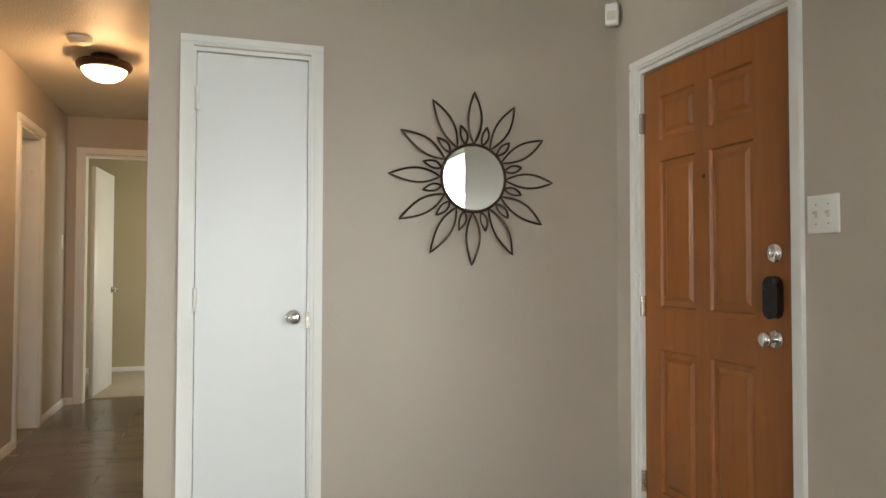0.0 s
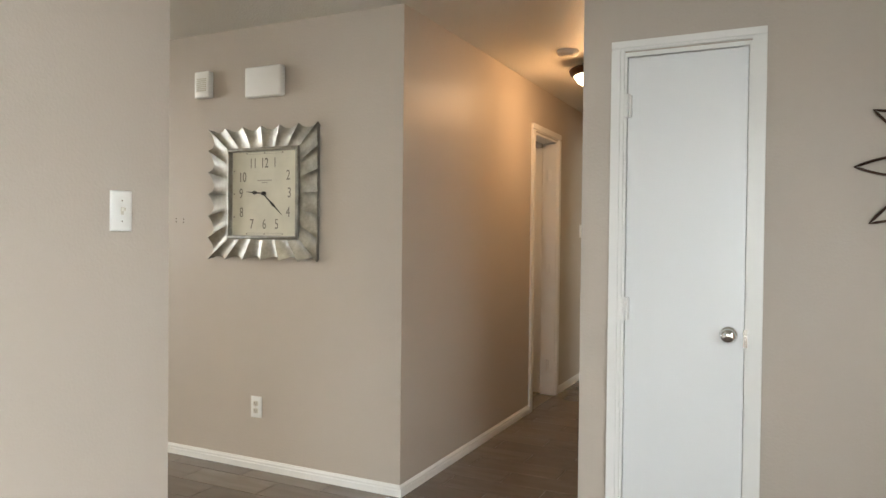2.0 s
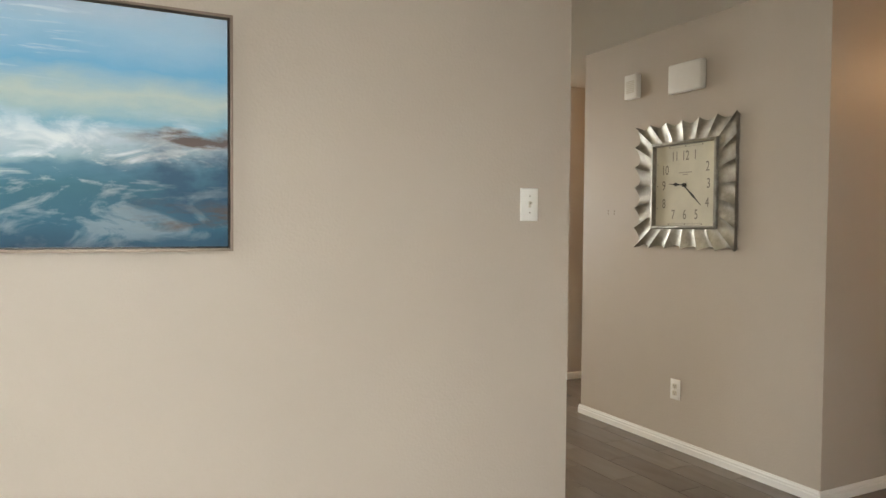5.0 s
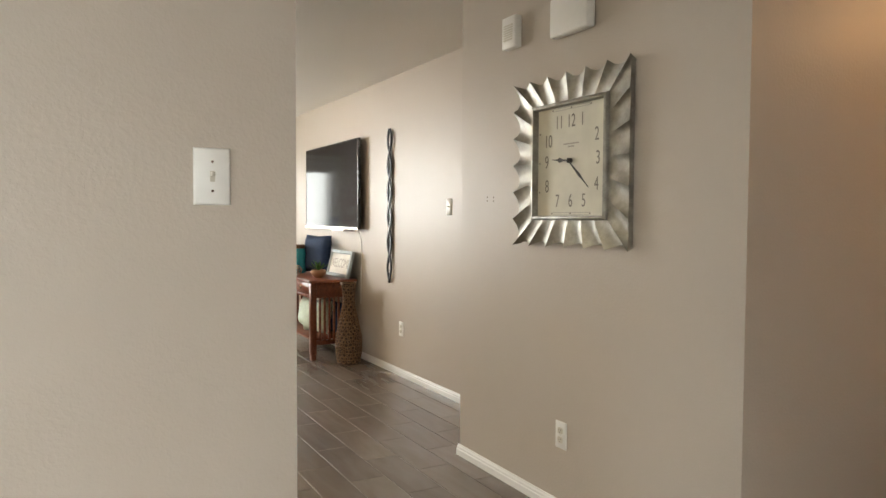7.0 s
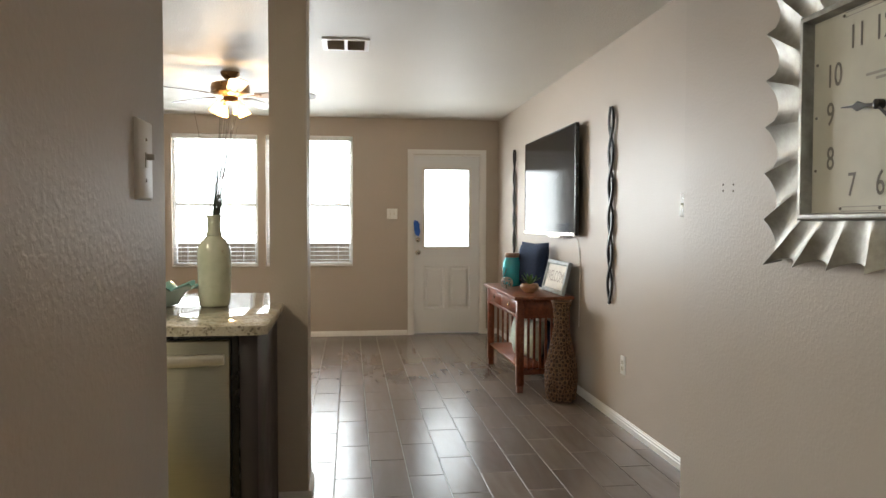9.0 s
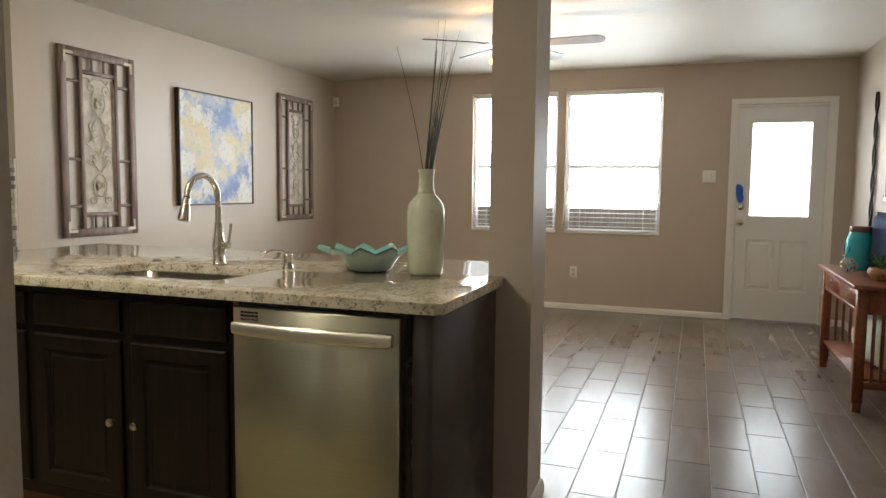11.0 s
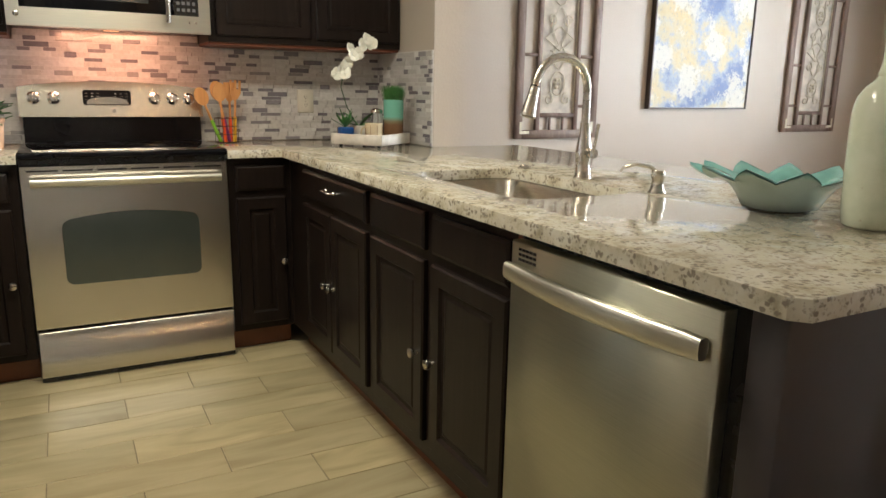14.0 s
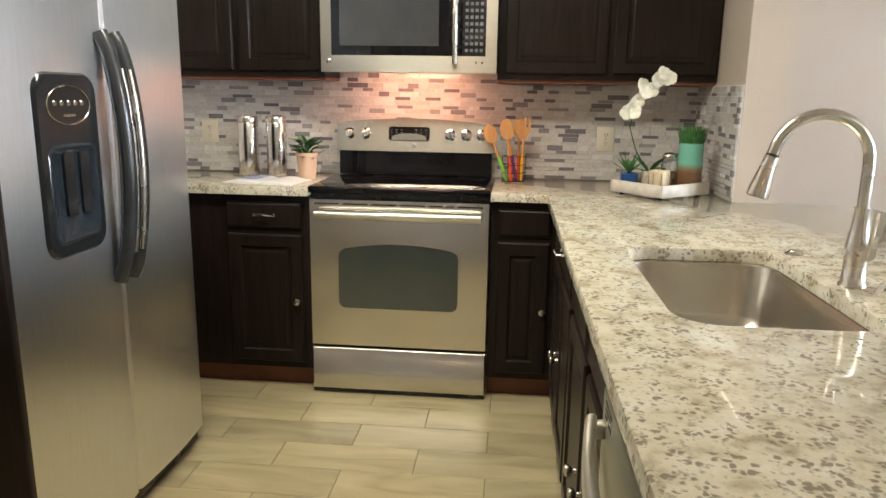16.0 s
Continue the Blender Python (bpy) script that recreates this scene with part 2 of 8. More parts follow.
STEEL = steel_mat("brushed_steel", (1, 1, 60))
STEEL_O = steel_mat("polished_brushed_steel", (1, 1, 60), (0.66, 0.64, 0.60), 0.22, 0.0)
STEEL_C = steel_mat("console_steel", (1, 1, 60), (0.60, 0.56, 0.49), 0.24)
STEEL_W = steel_mat("dull_warm_steel", (1, 1, 60), (0.45, 0.445, 0.355), 0.34)
STEEL_D = steel_mat("fridge_steel", (60, 60, 1), (0.77, 0.77, 0.78), 0.32, 0.0)

# ---- mesh helpers ----
ORIGIN = {}


def thing(name, base, label, category, group="", kind=""):
    ob = new(name)
    ob.location = base
    ob.empty_display_size = 0.1
    ORIGIN[ob] = Vector(base)
    return tagged(ob, label, category, group, kind)


def finish(bm, name, mat, smooth=None, shift=None):
    if shift:
        bmesh.ops.translate(bm, verts=bm.verts, vec=-shift)
    me = bpy.data.meshes.new(name)
    bm.normal_update()
    if smooth:
        for f in bm.faces:
            f.smooth = True
        lim = radians(smooth)
        for e in bm.edges:
            e.smooth = len(e.link_faces) == 2 and e.calc_face_angle(0) < lim
    bm.to_mesh(me)
    bm.free()
    for m in mat if isinstance(mat, (list, tuple)) else [mat]:
        me.materials.append(m)
    return me


def part(name, bm, mat, parent, label="", smooth=52):
    """One mesh under a thing or a part, drawn in world places."""
    o = ORIGIN[parent]
    ob = new(name, finish(bm, name, mat, smooth, o))
    ob.parent = parent
    ORIGIN[ob] = o
    return tagged(ob, label)


def solid(name, bm, mat, label="", category="", group="", kind="", smooth=None, base=None):
    """A top-level thing of one mesh."""
    b = Vector(base) if base else Vector((0, 0, 0))
    ob = new(name, finish(bm, name, mat, smooth, b))
    ob.location = b
    ORIGIN[ob] = b
    return tagged(ob, label, category, group, kind)


def B():
    return bmesh.new()


def box(bm, x0, x1, y0, y1, z0, z1, r=0.0, seg=1, m=None):
    vs = [bm.verts.new((x, y, z)) for z in (min(z0, z1), max(z0, z1)) for x, y in ((min(x0, x1), min(y0, y1)), (max(x0, x1), min(y0, y1)), (max(x0, x1), max(y0, y1)), (min(x0, x1), max(y0, y1)))]
    fs = [bm.faces.new([vs[i] for i in q]) for q in ((3, 2, 1, 0), (4, 5, 6, 7), (0, 1, 5, 4), (1, 2, 6, 5), (2, 3, 7, 6), (3, 0, 4, 7))]
    if m:
        bmesh.ops.transform(bm, matrix=m, verts=vs)
    if r:
        es = list({e for f in fs for e in f.edges})
        bmesh.ops.bevel(bm, geom=es, offset=r, segments=seg, affect="EDGES", profile=0.5)
    return bm


def face_to(n, x, y, z):
    """The matrix of a plane: u to the right as one looks at it, v up, w out of it. n: '+x', '-x', '+y' or '-y'."""
    w = Vector({"+x": (1, 0, 0), "-x": (-1, 0, 0), "+y": (0, 1, 0), "-y": (0, -1, 0)}[n])
    v = Vector((0, 0, 1))
    u = v.cross(w)
    return Matrix(((u.x, v.x, w.x, x), (u.y, v.y, w.y, y), (u.z, v.z, w.z, z), (0, 0, 0, 1)))


def rings(bm, rects, m, cap=True, back=True):
    """Rectangles (u0, u1, v0, v1, w), one inside the next, joined to a moulded slab."""
    loops = [[bm.verts.new(m @ Vector((u, v, w))) for u, v in ((u0, v0), (u1, v0), (u1, v1), (u0, v1))] for u0, u1, v0, v1, w in rects]
    for a, b in zip(loops, loops[1:]):
        for i in range(4):
            bm.faces.new((a[i], a[(i + 1) % 4], b[(i + 1) % 4], b[i]))
    if cap:
        bm.faces.new(loops[-1])
    if back:
        bm.faces.new(loops[0][::-1])
    return bm


def inset(u0, u1, v0, v1, d, w):
    return (u0 + d, u1 - d, v0 + d, v1 - d, w)


def panelled(bm, wd, ht, t, cells, m, deep=0.008, raised=True, holes=()):
    """A slab wd x ht x t with moulded panels at cells (u0, u1, v0, v1), and open holes."""
    us = sorted({0.0, wd} | {c[0] for c in cells} | {c[1] for c in cells} | {c[0] for c in holes} | {c[1] for c in holes})
    vs = sorted({0.0, ht} | {c[2] for c in cells} | {c[3] for c in cells} | {c[2] for c in holes} | {c[3] for c in holes})

    def inside(c, a, b):
        return c[0] < a < c[1] and c[2] < b < c[3]
    for u0, u1 in zip(us, us[1:]):
        for v0, v1 in zip(vs, vs[1:]):
            a, b = (u0 + u1) / 2, (v0 + v1) / 2
            if any(inside(c, a, b) for c in (*cells, *holes)):
                continue
            for w, flip in ((t, 1), (0, -1)):
                q = [bm.verts.new(m @ Vector(p)) for p in ((u0, v0, w), (u1, v0, w), (u1, v1, w), (u0, v1, w))][::flip]
                bm.faces.new(q)
    for c in cells:
        r = [(*c, t), inset(*c, 0.006, t - deep * 0.9), inset(*c, 0.012, t - deep)]
        if raised:
            r += [inset(*c, 0.028, t - deep), inset(*c, 0.045, t - deep * 0.25)]
        rings(bm, r, m, True, False)
        q = [bm.verts.new(m @ Vector(p)) for p in ((c[0], c[2], 0), (c[1], c[2], 0), (c[1], c[3], 0), (c[0], c[3], 0))][::-1]
        bm.faces.new(q)
    for c in holes:
        rings(bm, [(*c, t), (*c, 0)], m, False, False)
    rings(bm, [(0, wd, 0, ht, 0), (0, wd, 0, ht, t)], m, False, False)
    bmesh.ops.remove_doubles(bm, verts=bm.verts, dist=0.0002)
    return bm


def lathe(bm, prof, x, y, seg=24, z=0.0, m=None):
    """Turn a profile of (radius, height) about an upright axis."""
    rows = []
    for r, h in prof:
        if r < 1e-5:
            rows.append([bm.verts.new((x, y, z + h))])
        else:
            rows.append([bm.verts.new((x + r * math.cos(2 * math.pi * i / seg), y + r * math.sin(2 * math.pi * i / seg), z + h)) for i in range(seg)])
    for a, b in zip(rows, rows[1:]):
        for i in range(seg):
            j = (i + 1) % seg
            q = [a[i % len(a)], a[j % len(a)], b[j % len(b)], b[i % len(b)]]
            q = [v for k, v in enumerate(q) if v not in q[:k]]
            if len(q) > 2:
                bm.faces.new(q)
    for row, flip in ((rows[0], -1), (rows[-1], 1)):
        if len(row) > 1:
            bm.faces.new(row[::flip])
    if m:
        bmesh.ops.transform(bm, matrix=m, verts=[v for r in rows for v in r])
    return bm


def tube(bm, pts, r, seg=8, closed=False, radii=None, flat=1.0):
    """A round bar along points."""
    pts = [Vector(p) for p in pts]
    k = len(pts)
    rows, up = [], None
    for i, p in enumerate(pts):
        a = pts[(i - 1) % k] if closed or i else p
        b = pts[(i + 1) % k] if closed or i < k - 1 else p
        d = (b - a).normalized()
        if up is None:
            up = d.orthogonal().normalized()
        up = (up - d * up.dot(d)).normalized()
        side = d.cross(up)
        rr = radii[i] if radii else r
        rows.append([bm.verts.new(p + (up * math.cos(2 * math.pi * j / seg) + side * math.sin(2 * math.pi * j / seg) * flat) * rr) for j in range(seg)])
    pairs = list(zip(rows, rows[1:])) + ([(rows[-1], rows[0])] if closed else [])
    for a, b in pairs:
        for j in range(seg):
            bm.faces.new((a[j], a[(j + 1) % seg], b[(j + 1) % seg], b[j]))
    if not closed:
        bm.faces.new(rows[0][::-1])
        bm.faces.new(rows[-1])
    return bm


def arc(cx, cy, r, a0, a1, k):
    return [(cx + r * math.cos(radians(a0 + (a1 - a0) * i / (k - 1))), cy + r * math.sin(radians(a0 + (a1 - a0) * i / (k - 1)))) for i in range(k)]


def prism(bm, outline, w0, w1, m):
    """An outline (u, v), anticlockwise, pushed from w0 to w1."""
    a = [bm.verts.new(m @ Vector((u, v, w0))) for u, v in outline]
    b = [bm.verts.new(m @ Vector((u, v, w1))) for u, v in outline]
    bm.faces.new(a[::-1])
    bm.faces.new(b)
    for i in range(len(a)):
        j = (i + 1) % len(a)
        bm.faces.new((a[i], a[j], b[j], b[i]))
    return bm


def rounded(u0, u1, v0, v1, r, k=5):
    return arc(u1 - r, v0 + r, r, -90, 0, k) + arc(u1 - r, v1 - r, r, 0, 90, k) + arc(u0 + r, v1 - r, r, 90, 180, k) + arc(u0 + r, v0 + r, r, 180, 270, k)


def lettering(text, size, mat, m, parent, name="writing", depth=0.0004, align="CENTER"):
    cu = bpy.data.curves.new(name, "FONT")
    cu.body, cu.size, cu.extrude, cu.align_x, cu.align_y = text, size, depth, align, "CENTER"
    tmp = bpy.data.objects.new(name, cu)
    scene.collection.objects.link(tmp)
    me = bpy.data.meshes.new_from_object(tmp.evaluated_get(bpy.context.evaluated_depsgraph_get()))
    bpy.data.objects.remove(tmp)
    me.materials.clear()
    me.materials.append(mat)
    me.transform(Matrix.Translation(-ORIGIN[parent]) @ m)
    ob = new(name, me)
    ob.parent = parent
    ORIGIN[ob] = ORIGIN[parent]
    return ob


# ---- structure ----
TOP = 2.455


def wall(name, run, p0, p1, a0, a1, openings=(), mat=None, z1=TOP, z0=0.0):
    """A wall along run ('x' or 'y') between a0 and a1, from p0 to p1 thick, with openings (a0, a1, z0, z1)."""
    bm = B()
    As = sorted({a0, a1} | {o[0] for o in openings} | {o[1] for o in openings})
    Zs = sorted({z0, z1} | {o[2] for o in openings} | {o[3] for o in openings})

    def full(i, j):
        if not (0 <= i < len(As) - 1 and 0 <= j < len(Zs) - 1):
            return False
        a, z = (As[i] + As[i + 1]) / 2, (Zs[j] + Zs[j + 1]) / 2
        return not any(o[0] < a < o[1] and o[2] < z < o[3] for o in openings)

    def P(a, p, z):
        return bm.verts.new((a, p, z) if run == "x" else (p, a, z))
    for i in range(len(As) - 1):
        for j in range(len(Zs) - 1):
            if not full(i, j):
                continue
            a, b, c, d = As[i], As[i + 1], Zs[j], Zs[j + 1]
            bm.faces.new([P(a, p0, c), P(b, p0, c), P(b, p0, d), P(a, p0, d)])
            bm.faces.new([P(a, p1, c), P(a, p1, d), P(b, p1, d), P(b, p1, c)])
            if not full(i - 1, j):
                bm.faces.new([P(a, p0, c), P(a, p0, d), P(a, p1, d), P(a, p1, c)])
            if not full(i + 1, j):
                bm.faces.new([P(b, p0, c), P(b, p1, c), P(b, p1, d), P(b, p0, d)])
            if not full(i, j - 1):
                bm.faces.new([P(a, p0, c), P(a, p1, c), P(b, p1, c), P(b, p0, c)])
            if not full(i, j + 1):
                bm.faces.new([P(a, p0, d), P(b, p0, d), P(b, p1, d), P(a, p1, d)])
    bmesh.ops.remove_doubles(bm, verts=bm.verts, dist=0.0005)
    bmesh.ops.recalc_face_normals(bm, faces=bm.faces)
    ob = new(name, finish(bm, name, mat or WALL))
    ORIGIN[ob] = Vector((0, 0, 0))
    return tagged(ob, "smooth greige painted wall with orange-peel texture" if mat is None else "painted wall", "wall", "", "structure")


X_SW, X_H, X_FD, X_W = -0.76, -0.737, 2.28, -8.233
X_CE, X_TE = -2.53, -3.436     # ends of the clock wall and of the television wall
Y_CL, Y_CK, Y_TV, Y_DN, Y_ST = 3.303, 3.608, 4.158, -1.136, -0.93
W1, W2, WZ = (0.535, 1.450), (1.535, 2.490), (0.79, 2.25)
BD, FD, CD = (3.165, 3.955, 0, 2.055), (2.236, 3.124, 0, 2.029), (0.406, 0.870, 0, 2.017)
H1, HE = (5.60, 6.20, 0, 2.10), (-0.605, 0.14, 0, 2.13)
wall("wall_painting", "y", -0.88, X_SW, -1.7, 2.155)
wall("wall_return", "x", 2.03, 2.155, -1.435, -0.88)
wall("wall_clock", "x", Y_CK, 3.728, X_CE, X_H)
wall("wall_jog", "y", X_CE, X_CE + 0.12, 3.728, 7.22)
wall("wall_passage_west", "y", X_TE - 0.12, X_TE, 4.278, 7.22)
wall("wall_passage_end", "x", 7.10, 7.22, X_TE, X_CE)
wall("wall_tv", "x", Y_TV, 4.278, X_W, X_TE)
wall("wall_hall_west", "y", -0.87, X_H, 3.728, 7.10, [H1])
wall("wall_hall_end", "x", 7.10, 7.22, -0.87, 0.45, [HE])
wall("wall_hall_east", "y", 0.25, 0.37, 3.423, 7.10)
wall("wall_closet", "x", Y_CL, 3.423, 0.25, X_FD, [CD])
wall("wall_front_door", "y", X_FD, 2.42, -1.7, 3.423, [FD, (-0.10, 1.10, 0.70, 2.10)])
# the opening holds an assumed south window that is never in view
wall("wall_entry_south", "x", -1.82, -1.70, -0.88, 2.42, [(0.20, 1.40, 0.70, 2.10)])
wall("wall_stove", "x", -1.05, Y_ST, -3.44, -0.88)
wall("wall_stub", "y", -3.60, -3.44, -1.136, -0.28)
wall("wall_dining", "x", -1.256, Y_DN, X_W, -3.44)
wall("wall_windows", "y", -8.353, X_W, -1.256, 4.285, [(*W1, *WZ), (*W2, *WZ), BD])
wall("wall_knee", "y", -3.60, -3.46, -0.28, 2.105, z1=0.872)
pillar = wall("wall_pillar", "y", -3.67, -3.43, 2.105, 2.27)
tagged(pillar, "square greige painted drywall column at the end of the peninsula", "column")
# rooms behind the doors, closed plainly
wall("wall_bedroom_north", "x", 9.00, 9.12, -2.0, 1.6, (), ROOM)
wall("wall_bedroom_west", "y", -2.12, -2.0, 7.22, 9.12, (), ROOM)
# the opening is an assumed, unseen window for the bedroom lamp
wall("wall_bedroom_east", "y", 1.6, 1.72, 7.22, 9.12, [(7.72, 8.68, 0.8, 2.0)], ROOM)
# unseen opening, added only to hold the side-room fill lamp
wall("wall_side_room_north", "x", 7.10, 7.22, -2.41, -0.87, [(-2.2, -1.3, 0.9, 2.1)])
wall("wall_closet_back", "x", 4.1, 4.22, 0.37, 2.42)

bm = B()
box(bm, -8.35, 2.42, -1.82, 9.12, TOP, TOP + 0.1)
solid("ceiling", bm, CEIL, "textured off-white painted ceiling", "ceiling", "", "structure")
for nm, (x0, x1, y0, y1), mt, z in (("floor_living", (-8.353, -3.0, -1.256, 4.278), GROUT, 0), ("floor_kitchen", (-3.0, -0.88, -1.05, 2.14), GROUT_K, 0), ("floor_entry", (-0.88, 2.42, -1.82, 3.303), GROUT, 0), ("floor_passage", (-3.0, -0.88, 2.14, 4.278), GROUT, 0), ("floor_back_hall", (X_TE, X_CE, 4.278, 6.95), GROUT, 0), ("floor_hall", (-0.88, 2.42, 3.303, 7.3), GROUT, 0)):
    bm = B()
    box(bm, x0, x1, y0, y1, -0.12, z - 0.003)
    ob = solid(nm, bm, mt, "wood-look ceramic plank tile floor with grout joints", "floor", "", "structure")
for nm, (x0, x1, y0, y1) in (("floor_bedroom", (-2.0, 1.6, 7.3, 9.0)), ("floor_side_room", (-2.41, -0.88, 4.285, 7.10))):
    bm = B()
    box(bm, x0, x1, y0, y1, -0.12, 0.008)
    solid(nm, bm, CARPET, "beige cut-pile carpet floor", "floor", "", "structure")


def baseboard(n, a0, a1, p, h=0.058):
    """White moulded skirting on a wall facing n at plane p, between a0 and a1."""
    bm = B()
    prof = [(0, 0), (0.014, 0), (0.014, h * 0.55), (0.011, h * 0.62), (0.011, h * 0.78), (0.006, h * 0.9), (0.004, h), (0, h)]
    pts = {}
    s = 1 if n[0] == "+" else -1
    rows = []
    for a in (a0, a1):
        rows.append([bm.verts.new((p + s * w, a, z) if n[1] == "x" else (a, p + s * w, z)) for w, z in prof])
    for i in range(len(prof)):
        j = (i + 1) % len(prof)
        bm.faces.new((rows[0][i], rows[0][j], rows[1][j], rows[1][i]))
    bm.faces.new(rows[0])
    bm.faces.new(rows[1][::-1])
    bmesh.ops.recalc_face_normals(bm, faces=bm.faces)
    solid("baseboard", bm, WHITE, "white painted moulded baseboard", "baseboard", "", "structure")


baseboard("-y", X_CE - 0.014, X_H, Y_CK)
baseboard("-x", Y_CK, 7.10, X_CE)
baseboard("-y", X_W, X_TE + 0.014, Y_TV)
baseboard("+x", Y_TV, 7.10, X_TE)
baseboard("+x", Y_CK - 0.014, 5.543, X_H)
baseboard("+x", 6.257, 7.10, X_H)
baseboard("-y", X_H, -0.665, 7.10)
baseboard("-y", 0.20, 0.25, 7.10)
baseboard("-x", 3.303, 7.086, 0.25)
baseboard("-y", 0.25, 0.363, Y_CL)
baseboard("-y", 0.913, X_FD, Y_CL)
baseboard("-x", 3.167, 3.289, X_FD)
baseboard("-x", -1.7, 2.193, X_FD)
baseboard("+x", -1.7, 2.169, X_SW)
baseboard("+y", -1.449, -0.76, 2.155)
baseboard("-x", 2.03, 2.155, -1.435)
baseboard("+x", -1.136, 3.105, X_W)
baseboard("+x", 4.014, 4.151, X_W)
baseboard("+y", -8.219, -3.60, Y_DN)
baseboard("-x", -1.122, -0.28, -3.60)
baseboard("-x", -0.28, 2.105, -3.60)
baseboard("+x", 2.137, 2.284, -3.43)
baseboard("+y", -3.684, -3.43, 2.27)
baseboard("-x", 2.105, 2.27, -3.67)
baseboard("-y", -2.0, 1.6, 9.00)
baseboard("+y", -0.76, X_FD, -1.70)


def casing(name, n, a0, a1, z, p, wd=0.056, legs=True, label="white painted door casing"):
    """Trim round an opening a0..a1 up to z, on a wall facing n at plane p."""
    mid = (a0 + a1) / 2
    m = face_to(n, p, mid, 0) if n[1] == "x" else face_to(n, mid, p, 0)
    h = (a1 - a0) / 2
    bm = B()
    for s in (-1, 1):
        u0, u1 = sorted((s * (h + wd), s * (h - 0.006)))
        i0, i1 = (u0, u1 - 0.014) if s < 0 else (u0 + 0.014, u1)
        prism(bm, [(u0, 0), (u1, 0), (u1, z + 0.006), (u0, z + 0.006)], 0.0, 0.011, m)
        prism(bm, [(i0, 0), (i1, 0), (i1, z + 0.006), (i0, z + 0.006)], 0.0105, 0.018, m)
    prism(bm, [(-h - wd, z + 0.006), (h + wd, z + 0.006), (h + wd, z + wd), (-h - wd, z + wd)], 0.0, 0.011, m)
    prism(bm, [(-h - wd, z + 0.016), (h + wd, z + 0.016), (h + wd, z + wd), (-h - wd, z + wd)], 0.0105, 0.018, m)
    return solid(name, bm, WHITE, label, "trim", "", "structure")


def jamb(n, a0, a1, z, p, depth, label="white painted door jamb"):
    """The lining of an opening, from the face p inwards by depth."""
    mid = (a0 + a1) / 2
    m = face_to(n, p, mid, 0) if n[1] == "x" else face_to(n, mid, p, 0)
    h = (a1 - a0) / 2
    bm = B()
    for u0, u1, v0, v1 in ((-h, -h + 0.016, 0, z), (h - 0.016, h, 0, z), (-h + 0.016, h - 0.016, z - 0.016, z)):
        prism(bm, [(u0, v0), (u1, v0), (u1, v1), (u0, v1)], -depth, 0.001, m)
    return solid("trim", bm, WHITE, label, "trim", "", "structure")


for n, (a0, a1, _, z), p in (("-y", CD, Y_CL), ("-x", FD, X_FD), ("+x", BD, X_W), ("+x", H1, X_H), ("-y", HE, 7.10)):
    casing("trim", n, a0, a1, z, p, 0.042 if n == "-x" or p == Y_CL else 0.056)
    jamb(n, a0, a1, z, p, 0.12 if n != "-x" else 0.14)


def knob_at(m, parent, mat, name="knob", r=0.027, rose=0.032, out=0.055, label="chrome door knob"):
    bm = B()
    prof = [(0, 0), (rose, 0), (rose, 0.004), (rose * 0.8, 0.009), (0.011, 0.012), (0.011, out * 0.45), (r * 0.75, out * 0.6), (r, out * 0.82), (r * 0.93, out * 0.98), (r * 0.6, out * 1.08), (0, out * 1.1)]
    lathe(bm, prof, 0, 0, 20)
    bmesh.ops.transform(bm, matrix=m, verts=bm.verts)
    return part(name, bm, mat, parent, label)


def hinge(m, parent, mat=WHITE):
    bm = B()
    tube(bm, [m @ Vector((0, -0.045, 0.014)), m @ Vector((0, 0.045, 0.014))], 0.008, 8)
    prism(bm, rounded(-0.016, 0.016, -0.044, 0.044, 0.003, 2), 0.0, 0.012, m)
    return part("hinge", bm, mat, parent, "painted butt hinge")

# ---- doors ----
def slab_door(name, n, a0, a1, z1, p, back, mat, label, cells=(), holes=(), z0=0.012):
    """A closed door leaf filling an opening; back: how far its face lies behind the wall's face."""
    s = 1 if n[0] == "+" else -1
    wd, ht = a1 - a0 - 0.038, z1 - 0.02 - z0
    w = p - s * (back + 0.035)
    if n == "+x":
        m = face_to(n, w, a0 + 0.019, z0)
    elif n == "-x":
        m = face_to(n, w, a1 - 0.019, z0)
    elif n == "-y":
        m = face_to(n, a0 + 0.019, w, z0)
    base = m @ Vector((wd / 2, 0, 0))
    th = thing(name, base, label, "door", "", "structure")
    bm = B()
    panelled(bm, wd, ht, 0.035, list(cells), m, 0.012, True, holes)
    part("leaf", bm, mat, th, "", 25)
    return th, m @ Matrix.Translation((0, 0, 0.035)), wd, ht


def closet_door():
    th, m, wd, ht = slab_door("door_closet", "-y", CD[0], CD[1], CD[3], Y_CL, 0.004, DOORW, "narrow plain white flush closet door, closed")
    knob_at(m @ Matrix.Translation((wd - 0.051, 0.944, 0)), th, CHROME)
    for z in (0.20, 1.02, 1.80):
        hinge(m @ Matrix.Translation((0.0, z, 0)), th)
    bm = B()
    prism(bm, rounded(0, 0.018, 0.90, 0.965, 0.002, 2), 0.004, 0.007, m @ Matrix.Translation((wd - 0.002, 0, 0)))
    part("strike_plate", bm, NICKEL, th, "brushed strike plate")


closet_door()
ORANGE = wood("orange_brown_painted_door", (0.25, 0.080, 0.014), (0.31, 0.104, 0.020), 0.42, (14, 14, 1.4), 0.08)


